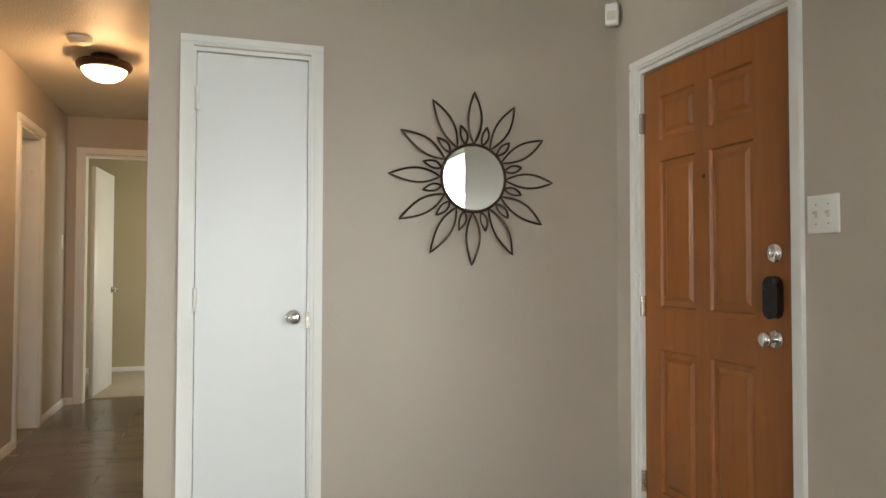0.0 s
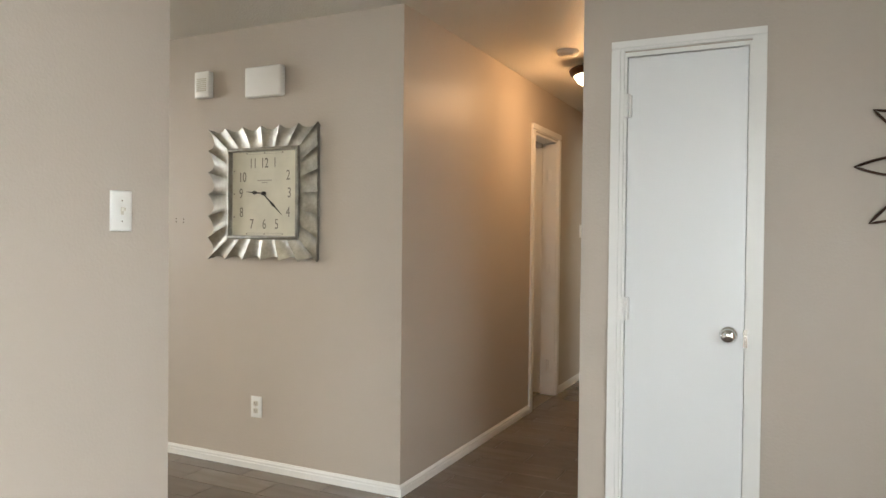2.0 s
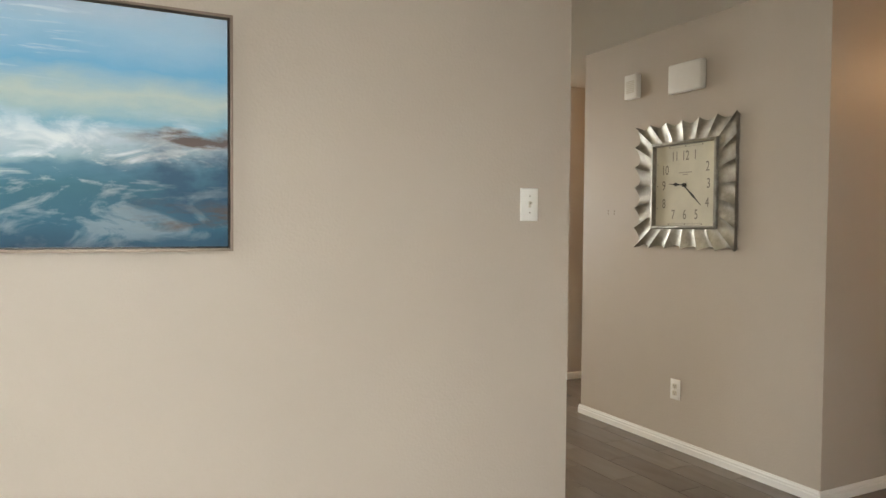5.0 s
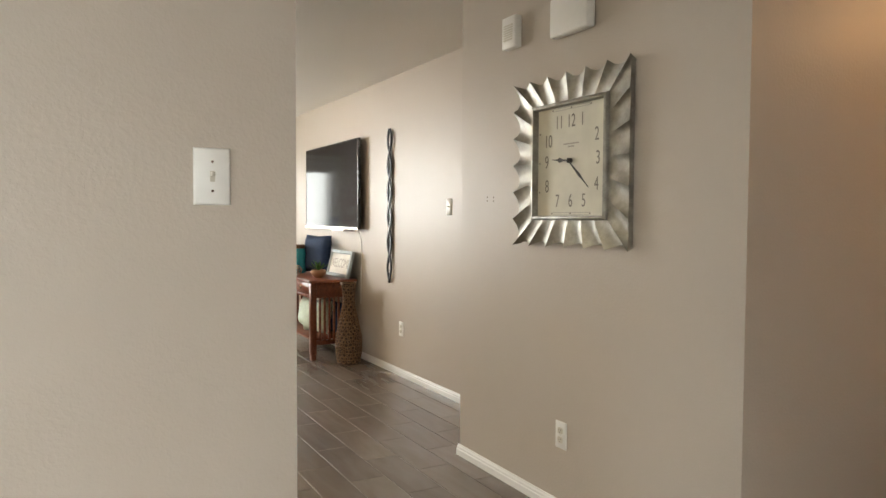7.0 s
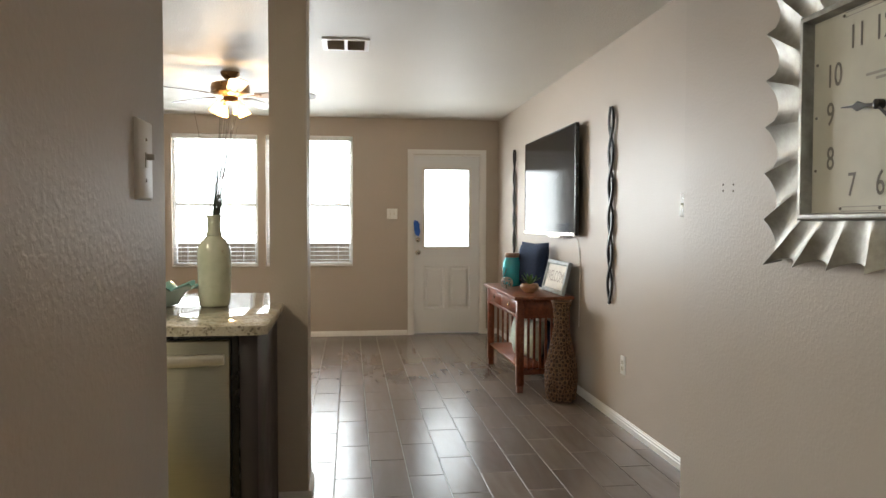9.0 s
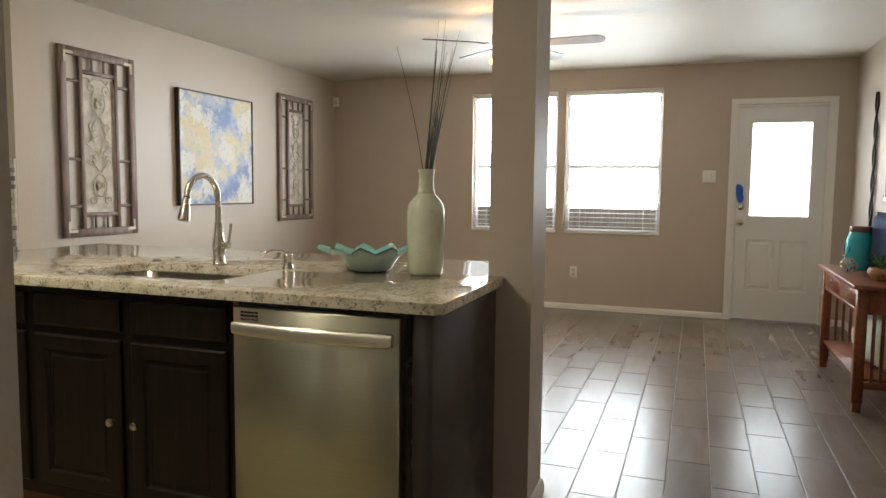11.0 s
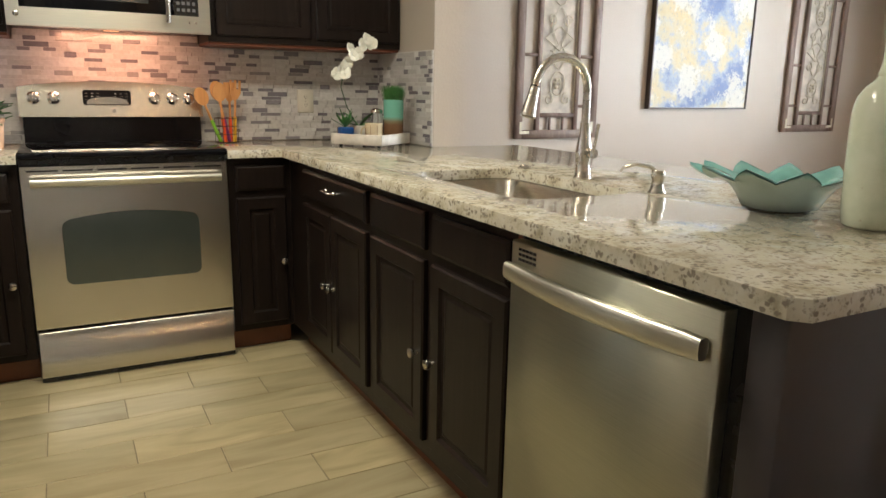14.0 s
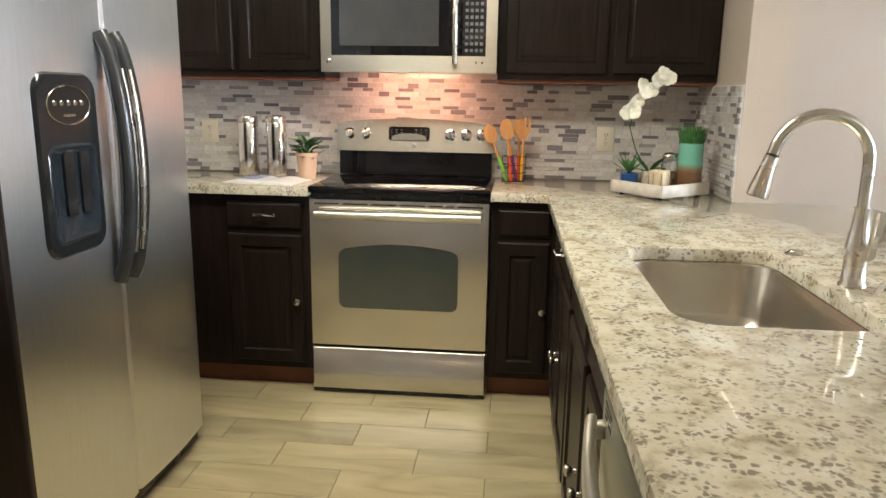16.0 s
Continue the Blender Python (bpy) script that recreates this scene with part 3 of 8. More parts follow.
def front_door():
    c = []
    for u0 in (0.112, 0.432):
        c += [(u0, u0 + 0.235, 0.20, 0.80), (u0, u0 + 0.235, 0.98, 1.60), (u0, u0 + 0.235, 1.69, 1.875)]
    th, m, wd, ht = slab_door("door_front", "-x", FD[0], FD[1], FD[3], X_FD, 0.018, ORANGE, "orange-brown six-panel front door, closed", c)
    knob_at(m @ Matrix.Translation((wd - 0.086, 0.905, 0)), th, CHROME)
    bm = B()
    lathe(bm, [(0, 0), (0.034, 0), (0.034, 0.006), (0.027, 0.014), (0, 0.016)], 0, 0, 20)
    box(bm, -0.005, 0.005, -0.015, 0.015, 0.012, 0.028, 0.002)
    bmesh.ops.transform(bm, matrix=m @ Matrix.Translation((wd - 0.084, 1.195, 0)), verts=bm.verts)
    part("deadbolt", bm, CHROME, th, "chrome deadbolt thumb turn")
    bm = B()
    prism(bm, rounded(wd - 0.118, wd - 0.050, 0.973, 1.118, 0.033, 6), 0, 0.026, m)
    part("lock_cover", bm, BLACK, th, "black oval electronic lock body")
    bm = B()
    lathe(bm, [(0, 0), (0.009, 0), (0.008, 0.003), (0, 0.003)], 0, 0, 12)
    bmesh.ops.transform(bm, matrix=m @ Matrix.Translation((wd * 0.47, 1.50, 0)), verts=bm.verts)
    part("peephole", bm, BRONZE, th, "small brass peephole")
    for z in (0.22, 0.98, 1.78):
        hinge(m @ Matrix.Translation((-0.004, z, 0)), th, NICKEL)


front_door()


def back_door():
    wd = BD[1] - BD[0] - 0.038
    hole = (0.11, wd - 0.11, 0.985, 1.885)
    c = [(0.11, wd / 2 - 0.025, 0.28, 0.77), (wd / 2 + 0.025, wd - 0.11, 0.28, 0.77)]
    th, m, wd, ht = slab_door("door_back", "+x", BD[0], BD[1], BD[3], X_W, 0.02, DOORW, "white painted back door with large clear pane, closed", c, [hole])
    bm = B()
    rings(bm, [(*hole, 0), (*inset(*hole, -0.02, 0.0)[:4], 0.0), (*inset(*hole, -0.018, 0.0)[:4], 0.012), (*inset(*hole, 0.012, 0)[:4], 0.012), (*inset(*hole, 0.014, 0)[:4], -0.01)], m, False, False)
    part("glazing_bead", bm, WHITE, th)
    bm = B()
    prism(bm, [(hole[0], hole[2]), (hole[1], hole[2]), (hole[1], hole[3]), (hole[0], hole[3])], -0.020, -0.016, m)
    part("pane", bm, PANE, th, "clear door glass").visible_shadow = False
    knob_at(m @ Matrix.Translation((0.045, 0.93, 0)), th, NICKEL, label="brushed nickel door knob")
    bm = B()
    lathe(bm, [(0, 0), (0.03, 0), (0.03, 0.006), (0.02, 0.02), (0, 0.022)], 0, 0, 16)
    bmesh.ops.transform(bm, matrix=m @ Matrix.Translation((0.045, 1.075, 0)), verts=bm.verts)
    part("deadbolt", bm, NICKEL, th, "brushed nickel deadbolt")


back_door()


def hall_door(name, hinge_at, angle, wd, ht, label):
    """An open plain leaf: hinge place and the way it points, in degrees from +x."""
    th = thing(name, (*hinge_at, 0), label, "door", "", "structure")
    m = pose(*hinge_at, 0.012, 0, 0, angle)
    bm = B()
    box(bm, 0, wd, -0.035, 0, 0, ht, 0.002, 1, m)
    part("leaf", bm, WHITE, th)
    for sgn in (0, 1):
        f = m @ Matrix.Translation((wd - 0.06, -0.035 if sgn == 0 else 0, 0.93)) @ (pose(0, 0, 0, 90) if sgn == 0 else pose(0, 0, 0, -90))
        knob_at(f, th, NICKEL, "knob", label="nickel door knob")
    return th


hall_door("door_bedroom", (-0.585, 7.35), 85, 0.70, 2.05, "white painted bedroom door standing open")
hall_door("door_side_room", (-0.86, 6.18), 172, 0.56, 2.04, "white painted hall door standing open")
th = thing("trim_hinges", (-0.79, 6.18, 0), "white painted hinges on the hall door jamb", "trim", "", "structure")
for z in (0.25, 1.05, 1.82):
    hinge(face_to("-y", -0.80, 6.183, z), th)

# ---- windows ----
VINYL = simple("white_vinyl", (0.80, 0.81, 0.81), 0.35, 0, 0.02)


def window(name, y0, y1, z0, z1, x, out, label):
    """A hung window in an opening; out: -1 when outdoors lies towards -x."""
    th = thing(name, (x + out * 0.08, (y0 + y1) / 2, z0), label, "window", "", "structure")
    a, b = sorted((x + out * 0.055, x + out * 0.105))
    bm = B()
    mid = z0 + (z1 - z0) * 0.47
    for yy0, yy1, zz0, zz1 in ((y0, y0 + 0.04, z0, z1), (y1 - 0.04, y1, z0, z1), (y0 + 0.04, y1 - 0.04, z0, z0 + 0.045), (y0 + 0.04, y1 - 0.04, z1 - 0.04, z1), (y0 + 0.04, y1 - 0.04, mid - 0.02, mid + 0.02)):
        box(bm, a, b, yy0, yy1, zz0, zz1, 0.003)
    part("window_frame", bm, VINYL, th, "white vinyl frame with meeting rail")
    for zz0, zz1 in ((z0 + 0.045, mid - 0.02), (mid + 0.02, z1 - 0.04)):
        bm = B()
        c = x + out * 0.085
        box(bm, c - 0.002, c + 0.002, y0 + 0.04, y1 - 0.04, zz0, zz1)
        part("pane", bm, PANE, th, "clear window glass").visible_shadow = False
    bm = B()
    box(bm, *sorted((x - out * 0.02, x + out * 0.054)), y0 + 0.001, y1 - 0.001, z0 + 0.001, z0 + 0.018, 0.004, 2)
    part("window_sill", bm, WHITE, th, "white painted sill")
    return th


def blinds(y0, y1, z0, z1, x, tilt, pitch=0.046):
    """A lowered slatted blind with open slats."""
    th = thing("window_blind", (x, (y0 + y1) / 2, z0), "white slatted horizontal blind, lowered with slats open", "blind", "window blinds")
    bm = B()
    box(bm, x - 0.025, x + 0.025, y0 + 0.012, y1 - 0.012, z1 - 0.055, z1 - 0.003, 0.003)
    part("headrail", bm, BLIND, th)
    bm = B()
    box(bm, x - 0.022, x + 0.022, y0 + 0.014, y1 - 0.014, z0 + 0.022, z0 + 0.038, 0.003)
    part("bottom_rail", bm, BLIND, th)
    me = None
    z = z0 + 0.075
    while z < z1 - 0.07:
        if me is None:
            bm = B()
            box(bm, -0.022, 0.022, y0 + 0.014 - (y0 + y1) / 2, y1 - 0.014 - (y0 + y1) / 2, -0.001, 0.001)
            bmesh.ops.rotate(bm, verts=bm.verts, matrix=Matrix.Rotation(radians(tilt), 3, "Y"))
            me = finish(bm, "slat", BLIND)
        ob = new("slat", me)
        ob.parent = th
        ob.location = (0, 0, z - z0)
        z += pitch
    for y in (y0 + 0.16, y1 - 0.16):
        for s in (-0.023, 0.023):
            bm = B()
            tube(bm, [(x + s, y, z0 + 0.03), (x + s, y, z1 - 0.05)], 0.0012, 5)
            part("ladder_cord", bm, BLIND, th)
    return th


for i, (a, b) in enumerate((W1, W2)):
    window("window_%d" % (i + 1), a, b, *WZ, X_W, -1, "white hung living room window")
    blinds(a, b, *WZ, X_W - 0.026, 2)
window("window_3", -0.10, 1.10, 0.70, 2.10, X_FD, 1, "white hung entry window")
blinds(-0.10, 1.10, 0.70, 2.10, X_FD + 0.026, -25)
# unseen south window and blind, assumed from the sheen on the closet door
for th, y in ((window("window_4", -0.10, 1.10, 0.70, 2.10, X_FD, 1, "white hung entry window"), -1.78), (blinds(-0.10, 1.10, 0.70, 2.10, X_FD + 0.026, -25), -1.726)):
    th.location, th.rotation_euler = (0.80, y, 0.70), (0, 0, radians(-90))

# ---- outdoors ----
bm = B()
box(bm, -300, 300, -300, 300, -0.5, -0.15)
solid("ground", bm, simple("dry_lawn", (0.16, 0.17, 0.08), 0.95, 0, 0.3, 3, 0.5, 90), "dry grass lawn", "ground", "", "structure")
bm = B()
box(bm, -12.0, -8.353, -2.5, 5.0, -0.149, -0.06)
solid("patio_pavement", bm, simple("concrete", (0.45, 0.43, 0.40), 0.85, 0, 0.1, 4, 0.3, 60), "pale concrete patio slab", "pavement", "", "structure")
fence = thing("fence", (-14.0, 1.5, -0.15), "weathered wooden board fence behind the patio", "fence")
me = None
for i in range(130):
    if me is None:
        bm = B()
        prism(bm, [(-0.068, 0), (0.068, 0), (0.068, 1.76), (0.03, 1.82), (-0.03, 1.82), (-0.068, 1.76)], 0, 0.018, face_to("+x", 0, 0, 0))
        me = finish(bm, "board", FENCEW)
    ob = new("board", me)
    ob.parent = fence
    ob.location = (0, -9.5 + i * 0.145, 0)
bm = B()
for z in (0.3, 1.3):
    box(bm, -14.05, -14.0, -8.2, 11.0, z, z + 0.09)
part("rail", bm, FENCEW, fence)
neigh = thing("neighbour_house", (-24, 2, -0.15), "pale brick neighbour house with a grey hipped roof beyond the fence", "house")
bm = B()
box(bm, -30, -22, -8, 10, -0.15, 2.7)
part("wall", bm, simple("pale_brick", (0.42, 0.36, 0.30), 0.85, 0, 0.15, 9, 0.4, 40), neigh)
bm = B()
v = [bm.verts.new(p) for p in ((-30.5, -8.5, 2.7), (-21.5, -8.5, 2.7), (-21.5, 10.5, 2.7), (-30.5, 10.5, 2.7), (-26, -4.5, 4.9), (-26, 6.5, 4.9))]
for q in ((0, 1, 4), (1, 2, 5, 4), (2, 3, 5), (3, 0, 4, 5), (3, 2, 1, 0)):
    bm.faces.new([v[i] for i in q])
part("roof", bm, simple("grey_shingle", (0.22, 0.21, 0.20), 0.9, 0, 0.2, 14, 0.5, 40), neigh)


# ---- plates and small wall fittings ----
def plate(n, p, a, z, gang=1, kind="switch", label="white single light switch plate", group="switch plates", mat=PLATE, wd=None):
    m = face_to(n, p, a, z) if n[1] == "x" else face_to(n, a, p, z)
    wd = wd or (0.074 + 0.046 * (gang - 1))
    th = thing("light_switch" if kind == "switch" else "power_outlet" if kind == "outlet" else "blank_plate", m @ Vector((0, 0, 0)), label, "switch" if kind == "switch" else "outlet", group)
    bm = B()
    rings(bm, [(-wd / 2, wd / 2, -0.059, 0.059, 0.0), (-wd / 2, wd / 2, -0.059, 0.059, 0.003), (-wd / 2 + 0.004, wd / 2 - 0.004, -0.055, 0.055, 0.0065)], m, True, True)
    part("cover_plate", bm, mat, th)
    for g in range(gang):
        u = (g - (gang - 1) / 2) * 0.046
        mm = m @ Matrix.Translation((u, 0, 0))
        if kind == "switch":
            bm = B()
            box(bm, -0.005, 0.005, -0.011, 0.011, 0.006, 0.008, 0.0, 1, mm)
            box(bm, -0.0035, 0.0035, 0.0, 0.009, 0.008, 0.019, 0.001, 1, mm)
            part("toggle", bm, ALMOND if mat is PLATE else mat, th)
            vs = (-0.03, 0.03)
        else:
            for v0 in (-0.02, 0.02):
                bm = B()
                prism(bm, rounded(-0.016, 0.016, v0 - 0.014, v0 + 0.014, 0.006, 3), 0.006, 0.009, mm)
                recp = part("receptacle", bm, ALMOND if mat is PLATE else mat, th)
                bm = B()
                for uu in (-0.006, 0.006):
                    box(bm, uu - 0.001, uu + 0.001, v0 - 0.002, v0 + 0.007, 0.0088, 0.0094, 0, 1, mm)
                box(bm, -0.002, 0.002, v0 - 0.009, v0 - 0.005, 0.0088, 0.0094, 0, 1, mm)
                part("slot", bm, BLACK, recp)
            vs = (0.0,)
        for v0 in vs:
            bm = B()
            lathe(bm, [(0, 0.006), (0.003, 0.006), (0.0025, 0.0078), (0, 0.0078)], 0, 0, 8, 0, mm @ Matrix.Translation((0, v0, 0)))
            part("screw", bm, NICKEL, th)
    return th


plate("+x", X_SW, 1.976, 1.367, label="white single light switch plate beside the passage corner")
plate("+y", 2.155, -1.305, 1.365, label="white switch plate on the wall end by the kitchen")
plate("-x", X_FD, 2.120, 1.322, 2, label="white double light switch plate beside the front door")
plate("-y", Y_TV, -3.642, 1.369, label="white light switch plate on the television wall")
plate("+x", X_W, 2.933, 1.381, 2, label="white double light switch plate beside the back door")
plate("+x", X_H, 6.95, 1.37, label="white light switch plate in the hallway")
plate("-y", Y_CK, -1.655, 0.346, 1, "outlet", "white power outlet under the wall clock", "power outlets")
plate("-y", Y_TV, -4.43, 0.385, 1, "outlet", "white power outlet low on the television wall", "power outlets")
plate("+x", X_W, 1.65, 0.387, 1, "outlet", "white power outlet under the window", "power outlets")
plate("+y", Y_ST + 0.012, -1.075, 1.11, 1, "outlet", "almond power outlet in the tiled backsplash", "power outlets", ALMOND, 0.085)
plate("+y", Y_ST + 0.012, -3.02, 1.11, 1, "outlet", "almond power outlet in the tiled backsplash", "power outlets", ALMOND, 0.085)


def door_sensor():
    th = thing("motion_sensor", (2.235, 3.27, 2.33), "small white security sensor in the wall corner", "sensor", "motion sensors")
    bm = B()
    box(bm, -0.03, 0.03, -0.018, 0.018, -0.05, 0.05, 0.007, 2, pose(2.238, 3.268, 2.33, 0, 0, -45))
    part("housing", bm, PLATE, th)
    bm = B()
    box(bm, -0.02, 0.02, -0.021, -0.017, -0.03, 0.012, 0.003, 1, pose(2.238, 3.268, 2.33, 0, 0, -45))
    part("lens", bm, ALMOND, th, "milky sensor lens")
    th = copy_thing(th, pose(-8.20, -1.10, 2.21, 0, 0, 135))


door_sensor()


def alarm_boxes():
    th = thing("door_chime", (-1.592, Y_CK, 2.056), "white plastic door chime above the wall clock", "chime")
    bm = B()
    box(bm, -1.718, -1.467, Y_CK - 0.045, Y_CK, 2.056, 2.222, 0.012, 3)
    part("cover", bm, PLATE, th)
    th = thing("alarm_siren", (-2.037, Y_CK, 2.083), "small white louvred alarm siren beside the chime", "alarm")
    bm = B()
    box(bm, -2.092, -1.982, Y_CK - 0.040, Y_CK, 2.083, 2.232, 0.006, 2)
    part("housing", bm, PLATE, th)
    for i in range(7):
        bm = B()
        z = 2.120 + i * 0.011
        box(bm, -2.072, -2.002, Y_CK - 0.0435, Y_CK - 0.0395, z, z + 0.005)
        part("louvre", bm, ALMOND, th)


alarm_boxes()


# ---- wall clock ----
def clock():
    cx, cz, hw = -1.597, 1.530, 0.379
    hz = 0.3675
    inner_w, inner_z = 0.246, 0.249
    th = thing("wall_clock", (cx, Y_CK, cz - hz), "large square wall clock with a fluted brushed silver frame", "clock")
    n = Nodes("brushed_silver_leaf")
    f = n.noise(7, 5, 0.6, n.mapped((3, 3, 3)))
    col = n.ramp(f, [(0.3, (0.26, 0.25, 0.225)), (0.7, (0.42, 0.41, 0.375))])
    r = n.ramp(n.noise(25, 4), [(0.3, (0.44,) * 3), (0.7, (0.56,) * 3)])
    n.bump(n.noise(40, 3), 0.08, 0.002)
    SILVER = n.out(col, r, 1.0)
    m = face_to("-y", cx, Y_CK, cz)
    # fluted frame: each side is a row of scooped flutes that fan out to the rim
    for side in range(4):
        bm = B()
        rot = m @ Matrix.Rotation(radians(90 * side), 4, "Z")
        long_in, dep_in = (inner_w, inner_z) if side % 2 == 0 else (inner_z, inner_w)
        long_out, dep_out = (hw, hz) if side % 2 == 0 else (hz, hw)
        k, sub, rows = 6, 8, 6
        grid = []
        for i in range(k * sub + 1):
            f0 = i / (k * sub)
            ph = (i % sub) / sub
            scoop = math.sin(math.pi * ph ** 0.75) ** 0.8 if i % sub else 0.0
            line = []
            for j in range(rows + 1):
                g = j / rows
                u = (2 * f0 - 1) * (long_in + (long_out - long_in) * g)
                v = dep_in + (dep_out - dep_in - 0.022 * scoop * g) * g
                w = 0.030 + 0.018 * g - (0.004 + 0.020 * g) * scoop
                line.append(bm.verts.new(rot @ Vector((u, v, w))))
            grid.append(line)
        backs = [bm.verts.new(rot @ Vector(((2 * i / (k * sub) - 1) * long_out * 0.97, dep_out * 0.95, 0.004))) for i in range(k * sub + 1)]
        for i in range(k * sub):
            for j in range(rows):
                bm.faces.new((grid[i][j], grid[i + 1][j], grid[i + 1][j + 1], grid[i][j + 1]))
            bm.faces.new((grid[i][rows], grid[i + 1][rows], backs[i + 1], backs[i]))
        bmesh.ops.recalc_face_normals(bm, faces=bm.faces)
        part("fluted_side", bm, SILVER, th, "", 40)
    bm = B()
    rings(bm, [(-inner_w - 0.002, inner_w + 0.002, -inner_z - 0.002, inner_z + 0.002, 0.002), (-inner_w, inner_w, -inner_z, inner_z, 0.040), inset(-inner_w, inner_w, -inner_z, inner_z, 0.005, 0.044), inset(-inner_w, inner_w, -inner_z, inner_z, 0.014, 0.044), inset(-inner_w, inner_w, -inner_z, inner_z, 0.018, 0.012)], m, False, False)
    part("inner_rim", bm, SILVER, th, "brushed silver inner rim")
    fw, fz = inner_w - 0.016, inner_z - 0.016
    bm = B()
    prism(bm, [(-fw, -fz), (fw, -fz), (fw, fz), (-fw, fz)], 0.004, 0.014, m)
    face = part("dial", bm, simple("aged_cream_dial", (0.60, 0.57, 0.46), 0.5, 0, 0.10, 7), th, "aged cream square dial with grey numerals")
    INK = simple("grey_ink", (0.19, 0.17, 0.14), 0.6, 0, 0.1)
    INK2 = simple("pale_ink", (0.36, 0.33, 0.27), 0.6, 0, 0.1)
    spots = [(0.072, 0.165, "1"), (0.162, 0.095, "2"), (0.170, 0.0, "3"), (0.162, -0.105, "4"), (0.085, -0.170, "5"), (0.0, -0.170, "6"), (-0.088, -0.170, "7"), (-0.162, -0.105, "8"), (-0.165, 0.0, "9"), (-0.155, 0.090, "10"), (-0.080, 0.165, "11"), (0.0, 0.165, "12")]
    for u, v, tx in spots:
        lettering(tx, 0.078, INK, m @ Matrix.Translation((u, v, 0.0146)) @ Matrix.Diagonal((0.72, 1, 1, 1)), face, "numeral")
    for v0 in (0.228, 0.218, -0.218, -0.228):
        bm = B()
        prism(bm, [(-0.12, v0 - 0.001), (0.12, v0 - 0.001), (0.12, v0 + 0.001), (-0.12, v0 + 0.001)], 0.014, 0.0146, m)
        part("dial_line", bm, INK2, face, "faint printed line")
    for u0, v0, w2 in ((0, 0.072, 0.05), (0, 0.060, 0.02)):
        bm = B()
        prism(bm, [(u0 - w2, v0 - 0.003), (u0 + w2, v0 - 0.003), (u0 + w2, v0 + 0.003), (u0 - w2, v0 + 0.003)], 0.014, 0.0146, m)
        part("dial_print", bm, INK2, face, "faint printed bar")
    for a in range(12):
        bm = B()
        u, v = math.sin(a * math.pi / 6), math.cos(a * math.pi / 6)
        k2 = 0.222 / max(abs(u), abs(v))
        lathe(bm, [(0, 0.014), (0.004, 0.014), (0.003, 0.0165), (0, 0.0165)], 0, 0, 8, 0, m @ Matrix.Translation((u * k2 * 0.97, v * k2, 0)))
        part("marker_stud", bm, INK, face)
    HAND = simple("dark_clock_metal", (0.03, 0.028, 0.025), 0.4, 0.5, 0.2)
    for nm, ang, ln, w in (("hour_pointer", 85, 0.118, 0.011), ("minute_pointer", -132, 0.175, 0.007)):
        bm = B()
        r = m @ Matrix.Rotation(radians(ang), 4, "Z")
        ww = 0.022 if nm == "hour_pointer" else 0.027
        prism(bm, [(-0.002, 0), (0.003, 0), (0.004, ln * 0.35), (w, ln * 0.55), (0.003, ln * 0.68), (0.0012, ln), (-0.0012, ln), (-0.003, ln * 0.68), (-w, ln * 0.55), (-0.004, ln * 0.35)], ww, ww + 0.002, r)
        part(nm, bm, HAND, th, "dark spade-shaped clock pointer")
    bm = B()
    lathe(bm, [(0, 0.014), (0.011, 0.014), (0.011, 0.030), (0.006, 0.033), (0, 0.033)], 0, 0, 14, 0, m)
    part("pointer_hub", bm, HAND, th)


clock()


# ---- sunburst mirror ----
def sunburst():
    cx, cz = 1.563, 1.545
    m = face_to("-y", cx, Y_CL, cz)
    th = thing("sunburst_mirror", (cx, Y_CL, cz - 0.37), "round wall mirror with twelve dark bronze wire petals", "mirror")
    bm = B()
    lathe(bm, [(0, 0.012), (0.143, 0.012), (0.143, 0.019), (0.138, 0.022), (0, 0.022)], 0, 0, 48, 0, m)
    part("mirror_glass", bm, MIRROR, th, "silvered round mirror", 20)
    bm = B()
    tube(bm, [m @ Vector((0.147 * math.cos(a * math.pi / 24), 0.147 * math.sin(a * math.pi / 24), 0.018)) for a in range(48)], 0.0055, 8, True)
    part("rim", bm, BRONZE, th)

    def petal(r0, r1, w, ang, name):
        pts = []
        k = 14
        for s in (1, -1):
            for i in range(k):
                g = i / k if s > 0 else 1 - i / k
                pts.append((w * s * math.sin(math.pi * g ** 0.9) , r0 + (r1 - r0) * g, 0.012 + 0.012 * math.sin(math.pi * g)))
        rot = m @ Matrix.Rotation(radians(ang), 4, "Z")
        bm = B()
        tube(bm, [rot @ Vector(p) for p in pts], 0.0038, 6, True, None, 1.3)
        part(name, bm, BRONZE, th)
    for i in range(12):
        petal(0.150, 0.378, 0.031, i * 30 - 1.0, "petal")
        petal(0.150, 0.235, 0.015, i * 30 + 14.0, "small_petal")


sunburst()


